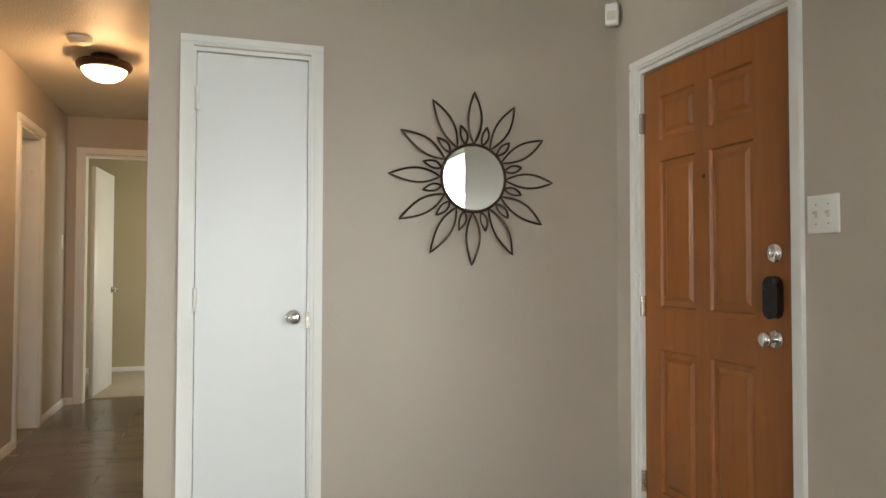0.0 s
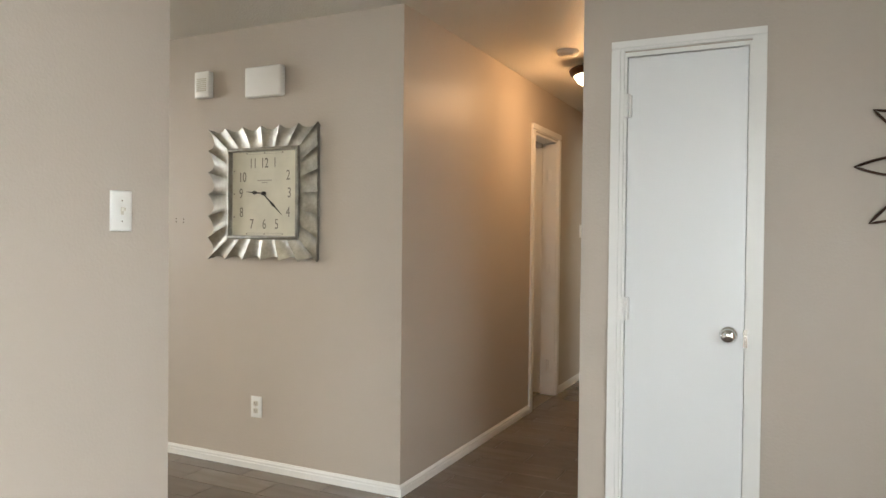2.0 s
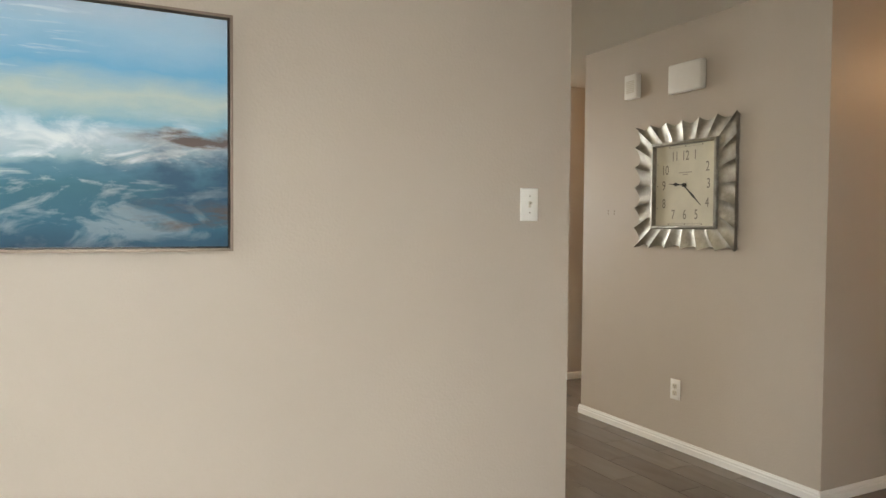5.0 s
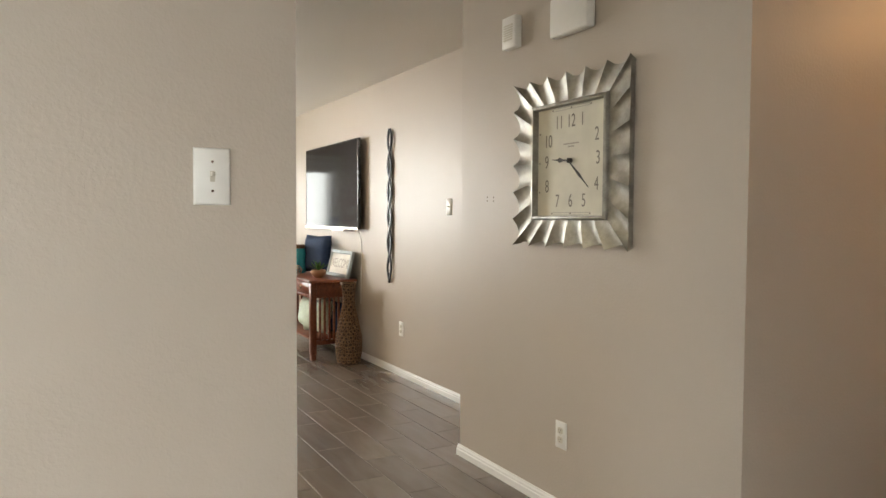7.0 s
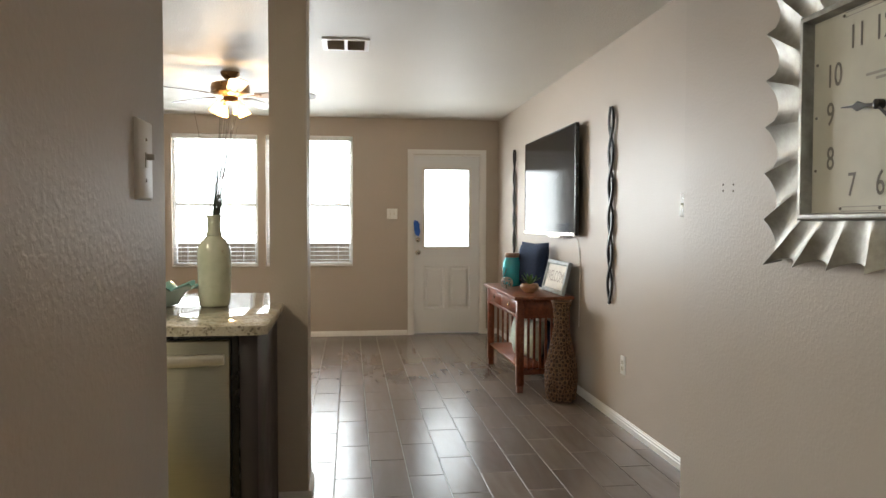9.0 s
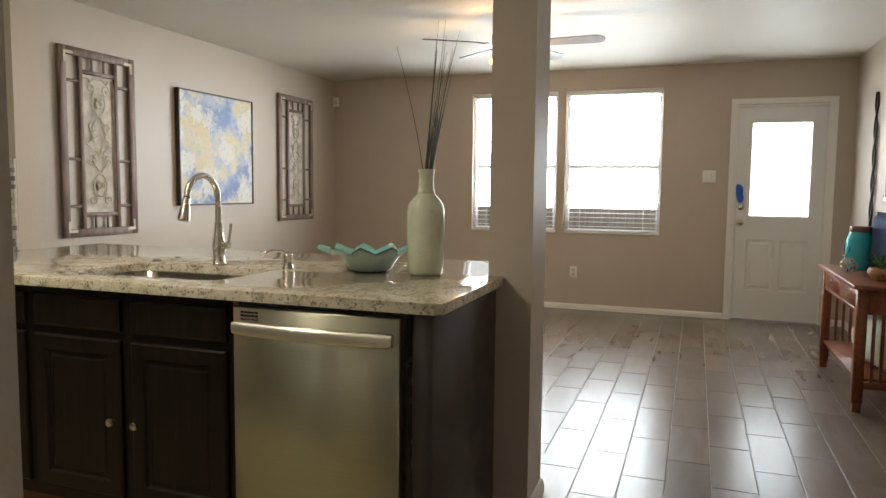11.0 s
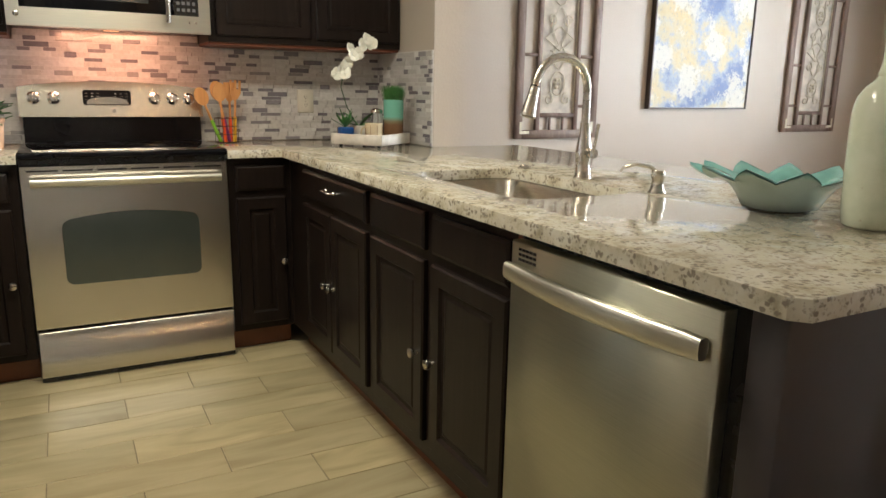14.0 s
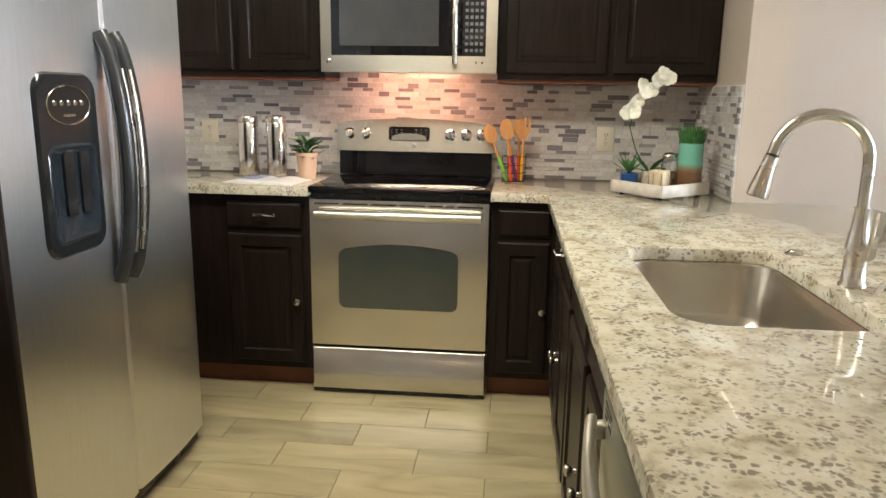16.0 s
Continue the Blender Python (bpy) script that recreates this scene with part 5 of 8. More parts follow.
def faucet():
    bx, by = -3.318, 0.981
    th = thing("faucet", (bx, by, 0.914), "brushed nickel gooseneck pull-down kitchen faucet on the worktop", "faucet")
    bm = B()
    lathe(bm, [(0, 0), (0.029, 0), (0.029, 0.006), (0.0245, 0.010), (0.0235, 0.05), (0.026, 0.075), (0.025, 0.09), (0.0185, 0.13), (0.0155, 0.165), (0.0165, 0.168), (0.0165, 0.174), (0, 0.174)], bx, by, 24, 0.914)
    part("body", bm, NICKEL, th)
    bm = B()
    pts = [(bx, by, 1.087), (bx, by, 1.13), (bx, by, 1.17)]
    for i in range(1, 15):
        a = radians(180 - i * 12.2)
        pts.append((bx + 0.100 + 0.100 * math.cos(a), by + 0.008 * i / 14, 1.178 + 0.100 * math.sin(a)))
    tube(bm, pts, 0.0125, 14)
    part("spout", bm, NICKEL, th)
    e, d = Vector(pts[-1]), (Vector(pts[-1]) - Vector(pts[-2])).normalized()
    bm = B()
    tube(bm, [e, e + d * 0.004], 0.0135, 14)
    part("collar", bm, BLACK, th, "black rubber collar")
    bm = B()
    tube(bm, [e + d * 0.0045, e + d * 0.03, e + d * 0.075, e + d * 0.092, e + d * 0.094], 0.015, 16, False, [0.0145, 0.016, 0.0225, 0.0235, 0.020])
    part("spray_head", bm, NICKEL, th)
    bm = B()
    tube(bm, [(bx, by + 0.015, 0.995), (bx, by + 0.05, 0.995)], 0.0155, 12)
    tube(bm, [(bx, by + 0.044, 0.992), (bx, by + 0.054, 1.035), (bx, by + 0.062, 1.085)], 0.006, 10, False, [0.008, 0.0065, 0.0085], 0.7)
    part("lever", bm, NICKEL, th)
    th = thing("soap_dispenser", (-3.298, 1.322, 0.914), "brushed nickel soap dispenser pump on the worktop", "soap dispenser")
    bm = B()
    lathe(bm, [(0, 0), (0.024, 0), (0.024, 0.005), (0.018, 0.012), (0.0165, 0.038), (0.019, 0.042), (0.0195, 0.056), (0.016, 0.062), (0, 0.063)], -3.298, 1.322, 20, 0.914)
    part("body", bm, NICKEL, th)
    bm = B()
    tube(bm, [(-3.298, 1.322, 0.968), (-3.285, 1.305, 0.984), (-3.262, 1.272, 0.988), (-3.243, 1.247, 0.978), (-3.238, 1.240, 0.966)], 0.0055, 10)
    part("nozzle", bm, NICKEL, th)
    th = thing("drain_cap", (-3.315, 0.665, 0.914), "small round nickel cap set in the worktop", "cap")
    bm = B()
    lathe(bm, [(0, 0), (0.024, 0), (0.024, 0.003), (0.016, 0.006), (0.013, 0.011), (0, 0.012)], -3.315, 0.665, 20, 0.914)
    part("cap", bm, NICKEL, th)


faucet()


# ---- appliances ----
def dishwasher():
    y0, y1 = 1.470, 2.068
    th = thing("dishwasher", (-3.1, 1.77, 0), "stainless steel dishwasher built into the peninsula", "dishwasher")
    bm = B()
    box(bm, -3.40, -2.765, y0, y1, 0.10, 0.874)
    box(bm, -3.40, -2.83, y0, y1, 0.0, 0.0999)
    part("tub", bm, BLACK, th, "black tub and kick plate")
    bm = B()
    m = face_to("+x", -2.764, y0 + 0.003, 0.105)
    W, H = y1 - y0 - 0.030, 0.757
    rings(bm, [(0, W, 0, H, 0), (0, W, 0, H, 0.026), inset(0, W, 0, H, 0.004, 0.031)], m)
    door = part("door", bm, STEEL_W, th, "brushed stainless door")
    for j in range(3):
        for i in range(5):
            bm = B()
            prism(bm, [(0.030 + i * 0.013, H - 0.040 + j * 0.011), (0.041 + i * 0.013, H - 0.040 + j * 0.011), (0.041 + i * 0.013, H - 0.034 + j * 0.011), (0.030 + i * 0.013, H - 0.034 + j * 0.011)], 0.0309, 0.0316, m)
            part("vent_slot", bm, BLACK, door)
    bm = B()
    k, rows = 17, []
    for i in range(k):
        f = i / (k - 1)
        u, w0 = 0.014 + (W - 0.028) * f, 0.050 + 0.024 * math.sin(math.pi * f)
        tall = 0.021 if 0 < i < k - 1 else 0.018
        rows.append([bm.verts.new(m @ Vector((u, H - 0.062 + tall * a, w0 + 0.010 * b))) for a, b in ((-1, -0.5), (-1, 0.3), (-0.86, 0.75), (-0.45, 1), (0.45, 1), (0.86, 0.75), (1, 0.3), (1, -0.5), (0.8, -0.9), (-0.8, -0.9))])
    for a, b in zip(rows, rows[1:]):
        for q in range(10):
            bm.faces.new((a[q], a[(q + 1) % 10], b[(q + 1) % 10], b[q]))
    bm.faces.new(rows[0][::-1])
    bm.faces.new(rows[-1])
    bmesh.ops.recalc_face_normals(bm, faces=bm.faces)
    for u in (0.03, W - 0.03):
        box(bm, u - 0.011, u + 0.011, H - 0.075, H - 0.049, 0.030, 0.050, 0.003, 1, m)
    part("handle", bm, STEEL, door, "curved brushed steel handle")
    bm = B()
    lathe(bm, [(0, 0), (0.0145, 0), (0.0145, 0.002), (0.0125, 0.0025), (0.012, 0.0015), (0, 0.0015)], 0, 0, 22, 0, m @ Matrix.Translation((0.283, 0.150, 0.0309)))
    part("badge", bm, BLACK, door, "small round maker's badge")
    bm = B()
    lathe(bm, [(0.0118, 0.0024), (0.0145, 0.0024), (0.0145, 0.0032), (0.0118, 0.0032)], 0, 0, 22, 0, m @ Matrix.Translation((0.283, 0.150, 0.0309)))
    for q in range(4):
        box(bm, -0.001, 0.001, -0.006, 0.006, 0.0016, 0.0026, 0, 1, m @ Matrix.Translation((0.283, 0.150, 0.0309)) @ Matrix.Rotation(q * math.pi / 4, 4, "Z"))
    part("badge_ring", bm, CHROME, door, "chrome ring and strokes")


dishwasher()
GLASSB = simple("black_ceramic_glass", (0.005, 0.005, 0.006), 0.04, 0, 0.0, spec=0.28)


def oven_glass():
    n = Nodes("tinted_oven_glass")
    f = n.noise(2.2, 3)
    return n.out(n.ramp(f, [(0.3, (0.035, 0.045, 0.040)), (0.7, (0.055, 0.065, 0.055))]), 0.07, None, 0.9)


OVENG = oven_glass()


def range_oven():
    x0, x1 = -2.496, -1.734
    W = x1 - x0
    th = thing("range", ((x0 + x1) / 2, -0.64, 0), "freestanding stainless electric range with black glass cooktop", "oven")
    bm = B()
    box(bm, x0, x1, -0.92, -0.385, 0.012, 0.895)
    box(bm, x0 + 0.002, x1 - 0.002, -0.384, -0.352, 0.004, 0.0195)
    for u in (x0 + 0.05, x1 - 0.05):
        for v in (-0.86, -0.45):
            lathe(bm, [(0, 0), (0.018, 0), (0.018, 0.031), (0, 0.031)], u, v, 10)
    part("body", bm, BLACK, th, "black enamel sides and feet")
    m = face_to("+y", x1, -0.385, 0)
    bm = B()
    H0, H1_ = 0.228, 0.868
    wu0, wu1, wv0, wv1 = 0.124, 0.636, 0.398, 0.655
    win = [(u, v) for u, v in rounded(wu0, wu1, wv0, wv1, 0.03, 5)]
    arch = [(u, v + (0.028 * (1 - ((u - W / 2) / ((wu1 - wu0) / 2)) ** 2) if v > 0.53 else 0)) for u, v in win]
    top = [q for q in arch if q[1] > 0.53]
    lo = [q for q in arch if q[1] <= 0.53]
    dense = []
    for i, q in enumerate(arch):
        dense.append(q)
        nx = arch[(i + 1) % len(arch)]
        if q[1] > 0.6 and nx[1] > 0.6 and abs(q[0] - nx[0]) > 0.2:
            for k in range(1, 10):
                u = q[0] + (nx[0] - q[0]) * k / 10
                dense.append((u, wv1 + 0.028 * (1 - ((u - W / 2) / ((wu1 - wu0) / 2)) ** 2)))
    outer = [(0.003, H0), (W - 0.003, H0), (W - 0.003, H1_), (0.003, H1_)]
    loops = []
    for pts in (outer, dense):
        vs = [bm.verts.new(m @ Vector((u, v, 0.040))) for u, v in pts]
        loops.append([bm.edges.new((vs[i], vs[(i + 1) % len(vs)])) for i in range(len(vs))])
    bmesh.ops.triangle_fill(bm, use_beauty=True, edges=[e for l in loops for e in l])
    g = bmesh.ops.extrude_face_region(bm, geom=list(bm.faces))
    bmesh.ops.translate(bm, verts=[v for v in g["geom"] if isinstance(v, bmesh.types.BMVert)], vec=(0, -0.038, 0))
    bmesh.ops.recalc_face_normals(bm, faces=bm.faces)
    door = part("oven_door", bm, STEEL_O, th, "brushed stainless oven door", 20)
    bm = B()
    prism(bm, dense, 0.020, 0.036, m)
    part("door_glass", bm, OVENG, door, "dark tinted oven window", 20)
    bm = B()
    k = 15
    tube(bm, [m @ Vector((0.035 + (W - 0.07) * i / (k - 1), 0.812, 0.078 + 0.012 * math.sin(math.pi * i / (k - 1)))) for i in range(k)], 0.0195, 16)
    for u in (0.05, W - 0.05):
        box(bm, u - 0.012, u + 0.012, 0.802, 0.822, 0.040, 0.080, 0.003, 1, m)
    part("handle", bm, STEEL, door, "long brushed steel bar handle")
    for i in range(6):
        bm = B()
        u = 0.025 + i * 0.121
        prism(bm, [(u, 0.848), (u + 0.105, 0.848), (u + 0.105, 0.854), (u, 0.854)], 0.0399, 0.0407, m)
        part("vent_slot", bm, BLACK, door)
    bm = B()
    rings(bm, [(0.003, W - 0.003, 0.022, 0.214, 0.002), (0.003, W - 0.003, 0.022, 0.214, 0.036), (0.006, W - 0.006, 0.025, 0.210, 0.040)], m)
    part("storage_drawer", bm, STEEL_O, th, "brushed stainless storage drawer")
    bm = B()
    box(bm, x0 - 0.002, x1 + 0.002, -0.865, -0.340, 0.8955, 0.922, 0.005, 2)
    part("cooktop", bm, GLASSB, th, "glossy black glass cooktop")
    for cx2, cy2, r in ((-1.92, -0.48, 0.095), (-2.30, -0.48, 0.115), (-1.92, -0.73, 0.075), (-2.30, -0.73, 0.095)):
        bm = B()
        for rr in (r, r * 0.55):
            rings_n = [[bm.verts.new((cx2 + q * math.cos(a * math.pi / 20), cy2 + q * math.sin(a * math.pi / 20), 0.9226)) for a in range(40)] for q in (rr - 0.002, rr)]
            for a in range(40):
                bm.faces.new((rings_n[0][a], rings_n[1][a], rings_n[1][(a + 1) % 40], rings_n[0][(a + 1) % 40]))
        part("burner_ring", bm, simple("grey_ring_print", (0.022, 0.022, 0.022), 0.10, 0, 0.05), th, "thin printed burner circles")
    bm = B()
    prism(bm, [(-0.865, 0.9225), (-0.858, 0.9225), (-0.866, 1.035), (-0.925, 1.035), (-0.925, 0.9225)], x0 + 0.012, x1 - 0.012, Matrix(((0, 0, 1, 0), (1, 0, 0, 0), (0, 1, 0, 0), (0, 0, 0, 1))))
    part("riser", bm, GLASSB, th, "glossy black riser")
    # control panel with a gently arched top
    mp = face_to("+y", x1, -0.858, 1.034) @ Matrix.Rotation(radians(-8), 4, "X")
    out = [(0, 0.0), (W, 0.0)] + [(W - W * i / 14, 0.128 + 0.030 * math.sin(math.pi * i / 14) ** 0.7) for i in range(15)]
    bm = B()
    prism(bm, out, -0.055, 0.0, mp)
    es = [e for e in bm.edges if len(e.link_faces) == 2 and e.calc_face_angle(0) > 1.2]
    bmesh.ops.bevel(bm, geom=es, offset=0.006, segments=2, affect="EDGES", profile=0.5)
    panel = part("control_panel", bm, STEEL_C, th, "arched brushed stainless control panel", 30)
    bm = B()
    prism(bm, rounded(0.252, 0.450, 0.052, 0.118, 0.012, 4), 0.0, 0.003, mp)
    disp = part("display", bm, GLASSB, panel, "black glass display")
    bm = B()
    arch = [(0.351 + 0.085 * math.cos(q * math.pi / 16), 0.054 + 0.032 * math.sin(q * math.pi / 16) ** 0.6) for q in range(17)]
    prism(bm, arch, 0.003, 0.008, mp)
    part("lower_lip", bm, STEEL_O, disp, "bright steel lip below the display", 30)
    for i in range(8):
        for j in range(3):
            if (2 < i < 5 and j) or (1 < i < 6 and j == 0):
                continue
            bm = B()
            u, v = 0.262 + i * 0.0235, 0.076 + j * 0.013
            prism(bm, [(u, v), (u + 0.010, v), (u + 0.010, v + 0.0015), (u, v + 0.0015)], 0.003, 0.0034, mp)
            part("print", bm, NICKEL, disp)
    for u in (0.060, 0.138, 0.550, 0.628, 0.702):
        bm = B()
        lathe(bm, [(0, 0), (0.027, 0), (0.027, 0.004), (0.021, 0.007), (0.0195, 0.022), (0.017, 0.026), (0, 0.027)], 0, 0, 24, 0, mp @ Matrix.Translation((u, 0.082, 0.0)))
        box(bm, -0.004, 0.004, -0.019, 0.019, 0.025, 0.033, 0.002, 1, mp @ Matrix.Translation((u, 0.082, 0)) @ Matrix.Rotation(radians(12 * (u * 10 % 3)), 4, "Z"))
        part("knob", bm, CHROME, panel, "chrome burner knob")
    bm = B()
    lathe(bm, [(0, 0), (0.011, 0), (0.010, 0.002), (0, 0.002)], 0, 0, 18, 0, mp @ Matrix.Translation((0.376, 0.026, 0)))
    part("badge", bm, CHROME, panel, "small round maker's badge")


range_oven()


def microwave():
    x0, x1, z0, z1 = -2.500, -1.738, 1.405, 1.846
    W, H = x1 - x0, z1 - z0
    th = thing("microwave", ((x0 + x1) / 2, -0.77, z0), "stainless over-the-range microwave under the cabinet", "microwave")
    bm = B()
    box(bm, x0, x1, Y_ST + 0.016, -0.605, z0, z1, 0.003)
    part("body", bm, BLACK, th, "black metal case with underside vents")
    m = face_to("+y", x1, -0.605, z0)
    bm = B()
    k = 16
    prof = [(W * i / k, 0.030 + 0.022 * math.sin(math.pi * i / k)) for i in range(k + 1)]
    a = [[bm.verts.new(m @ Vector((u, v, w))) for u, w in prof] for v in (-0.010, 0.060, 0.368, H - 0.004)]
    for r0, r1 in zip(a, a[1:]):
        for i in range(k):
            if r0 is a[1] and 0 < i < k - 1:
                continue
            bm.faces.new((r0[i], r0[i + 1], r1[i + 1], r1[i]))
    for r in (a[0], a[-1]):
        bb = [bm.verts.new(m @ Vector((u, -0.010 if r is a[0] else H - 0.004, 0.0))) for u, w in prof]
        for i in range(k):
            bm.faces.new((bb[i], bb[i + 1], r[i + 1], r[i]))
    bmesh.ops.recalc_face_normals(bm, faces=bm.faces)
    part("front_frame", bm, STEEL, th, "bowed brushed stainless front", 40)
    bm = B()
    n1 = 12
    for i in range(n1):
        u0, u1 = 0.048 + 0.510 * i / n1, 0.048 + 0.510 * (i + 1) / n1
        w0, w1 = (0.027 + 0.022 * math.sin(math.pi * u / W) for u in (u0, u1))
        q = [bm.verts.new(m @ Vector(p)) for p in ((u0, 0.0605, w0), (u1, 0.0605, w1), (u1, 0.3675, w1), (u0, 0.3675, w0))]
        bm.faces.new(q)
    bmesh.ops.remove_doubles(bm, verts=bm.verts, dist=0.0005)
    door = part("door_window", bm, GLASSB, th, "dark glass microwave window", 40)
    bm = B()
    for i in range(n1):
        u0, u1 = 0.085 + 0.43 * i / n1, 0.085 + 0.43 * (i + 1) / n1
        w0, w1 = (0.0278 + 0.022 * math.sin(math.pi * u / W) for u in (u0, u1))
        bm.faces.new([bm.verts.new(m @ Vector(p)) for p in ((u0, 0.10, w0), (u1, 0.10, w1), (u1, 0.33, w1), (u0, 0.33, w0))])
    part("mesh_screen", bm, simple("grey_mesh_screen", (0.05, 0.052, 0.055), 0.15, 0, 0.1), door, "grey perforated screen behind the glass")
    bm = B()
    prism(bm, [(0.615, 0.0605), (0.714, 0.0605), (0.714, 0.3675), (0.615, 0.3675)], 0.0, 0.035, m)
    keys = part("control_panel", bm, BLACK, th, "black control panel")
    me = None
    for i in range(4):
        for j in range(8):
            bm = B()
            u, v = 0.626 + i * 0.021, 0.078 + j * 0.027
            prism(bm, [(u, v), (u + 0.013, v), (u + 0.013, v + 0.013), (u, v + 0.013)], 0.035, 0.0356, m)
            part("key", bm, simple("grey_key", (0.13, 0.13, 0.14), 0.4) if me is None else me, keys)
            me = me or bpy.data.materials["grey_key"]
    bm = B()
    prism(bm, [(0.626, 0.315), (0.703, 0.315), (0.703, 0.350), (0.626, 0.350)], 0.035, 0.0356, m)
    part("clock_display", bm, OVENG, keys, "dark clock display")
    bm = B()
    tube(bm, [m @ Vector((0.587, 0.03 + 0.35 * i / 12, 0.062 + 0.026 * math.sin(math.pi * i / 12))) for i in range(13)], 0.013, 12, False, None, 0.75)
    for v in (0.045, 0.365):
        box(bm, 0.580, 0.594, v - 0.01, v + 0.01, 0.03, 0.062, 0.002, 1, m)
    part("handle", bm, NICKEL, th, "vertical bowed steel handle")
    bm = B()
    lathe(bm, [(0, 0), (0.012, 0), (0.010, 0.002), (0, 0.002)], 0, 0, 16, 0, m @ Matrix.Translation((0.035, 0.035, 0.033)))
    part("badge", bm, CHROME, th, "small round maker's badge")
    for i in range(3):
        bm = B()
        lathe(bm, [(0, 0), (0.006, 0), (0.005, 0.003), (0, 0.003)], 0, 0, 12, 0, m @ Matrix.Translation((0.645 + i * 0.028, 0.034, 0.035)))
        part("button", bm, CHROME, th, "small round steel button")
    bm = B()
    box(bm, -2.15, -2.09, -0.82, -0.79, 1.4035, 1.4048)
    part("cooktop_light", bm, glow("warm_cooktop_light", (1, 0.6, 0.32), 0.6), th, "glowing warm cooktop light under the microwave")


microwave()


def fridge():
    y0, y1, xf = 0.150, 1.095, -1.458
    th = thing("refrigerator", (-1.17, (y0 + y1) / 2, 0), "side-by-side stainless refrigerator with black water dispenser", "refrigerator")
    bm = B()
    box(bm, xf + 0.062, -0.885, y0 + 0.004, y1 - 0.004, 0.03, 1.735, 0.004)
    box(bm, xf + 0.075, -1.3, y0 + 0.01, y1 - 0.01, 0.004, 0.0299)
    part("body", bm, simple("dark_grey_case", (0.05, 0.05, 0.052), 0.5, 0.2, 0.1), th, "dark grey case")
    m = face_to("-x", xf + 0.060, 0, 0)          # u runs towards -y

    def door(name, a0, a1, label):
        bm = B()
        k = 10
        prof = []
        for i in range(k + 1):
            f = i / k
            prof.append((-(a1 + (a0 - a1) * f), 0.050 + 0.010 * math.sin(math.pi * f)))
        prof = [(prof[0][0], 0.0), (prof[0][0], 0.040)] + [(u + (0.008 if i == 0 else -0.008 if i == k else 0), w) for i, (u, w) in enumerate(prof)] + [(prof[-1][0], 0.040), (prof[-1][0], 0.0)]
        zz = (0.070, 1.755)
        ra = [bm.verts.new(m @ Vector((u, zz[0], w))) for u, w in prof]
        rb = [bm.verts.new(m @ Vector((u, zz[1], w))) for u, w in prof]
        for i in range(len(prof)):
            j = (i + 1) % len(prof)
            bm.faces.new((ra[i], ra[j], rb[j], rb[i]))
        bm.faces.new(ra[::-1])
        bm.faces.new(rb)
        bmesh.ops.recalc_face_normals(bm, faces=bm.faces)
        return part(name, bm, STEEL_D, th, label, 40)
    fz = door("freezer_door", 0.622, y1, "brushed stainless freezer door")
    fr = door("fridge_door", y0, 0.614, "brushed stainless fridge door")
    HB = simple("dark_grey_handle", (0.035, 0.037, 0.040), 0.22, 0.3, 0.05)
    for yy, own in ((0.650, fz), (0.585, fr)):
        bm = B()
        k = 18
        pts, rad = [], []
        for i in range(k + 1):
            f = i / k
            pts.append(m @ Vector((-yy, 0.765 + 0.690 * f, 0.058 + 0.055 * math.sin(math.pi * f) ** 0.6)))
            rad.append(0.023)
        tube(bm, pts, 0.017, 12, False, rad, 0.8)
        part("handle", bm, HB, own, "long curved dark grey handle")
        bm = B()
        pts = [m @ Vector((-yy + (0.012 if own is fz else -0.012), 0.85 + 0.51 * i / 14, 0.073 + 0.053 * math.sin(math.pi * (0.15 + 0.7 * i / 14)) ** 0.6)) for i in range(15)]
        tube(bm, pts, 0.009, 8)
        part("handle_inlay", bm, NICKEL, own, "brushed steel inlay strip")
    # dispenser: black housing with a deep niche
    a0, a1, z0, z1 = -0.955, -0.705, 0.885, 1.345
    w = 0.061
    bm = B()
    rr = rounded(a0, a1, z0, z1, 0.05, 6)
    cu, cv = (a0 + a1) / 2, (z0 + z1) / 2

    def sc(k):
        return [(cu + (u - cu) * k, cv + (v - cv) * (1 - (1 - k) * 0.6)) for u, v in rr]
    rows = [[bm.verts.new(m @ Vector((u, v, ww))) for u, v in pts] for pts, ww in ((rr, 0.045), (rr, w), (sc(0.96), w + 0.008), (sc(0.90), w + 0.008))]
    for a, b in zip(rows, rows[1:]):
        for i in range(len(a)):
            j = (i + 1) % len(a)
            bm.faces.new((a[i], a[j], b[j], b[i]))
    bm.faces.new(rows[-1])
    disp = part("dispenser", bm, simple("gloss_black_panel", (0.014, 0.015, 0.017), 0.14, 0, 0.1), fz, "glossy black water and ice dispenser", 50)
    bm = B()
    nu0, nu1, nv0, nv1 = a0 + 0.025, a1 - 0.025, z0 + 0.035, z0 + 0.285
    out = rounded(nu0, nu1, nv0, nv1, 0.03, 4)
    c2 = ((nu0 + nu1) / 2, (nv0 + nv1) / 2)
    rows = [[bm.verts.new(m @ Vector((c2[0] + (u - c2[0]) * k, c2[1] + (v - c2[1]) * k, ww))) for u, v in out] for k, ww in ((1.0, w + 0.0085), (0.97, w + 0.011), (0.93, w + 0.011), (0.90, w + 0.009))]
    for a, b in zip(rows, rows[1:]):
        for i in range(len(a)):
            j = (i + 1) % len(a)
            bm.faces.new((a[i], a[j], b[j], b[i]))
    bm.faces.new(rows[-1])
    part("niche", bm, simple("grey_blue_niche", (0.016, 0.022, 0.030), 0.10, 0, 0.3, 14), disp, "shiny recessed dispenser niche", 50)
    bm = B()
    for u in (c2[0] - 0.03, c2[0] + 0.035):
        prism(bm, rounded(u - 0.020, u + 0.020, nv0 + 0.07, nv0 + 0.23, 0.006, 3), w + 0.0095, w + 0.016, m)
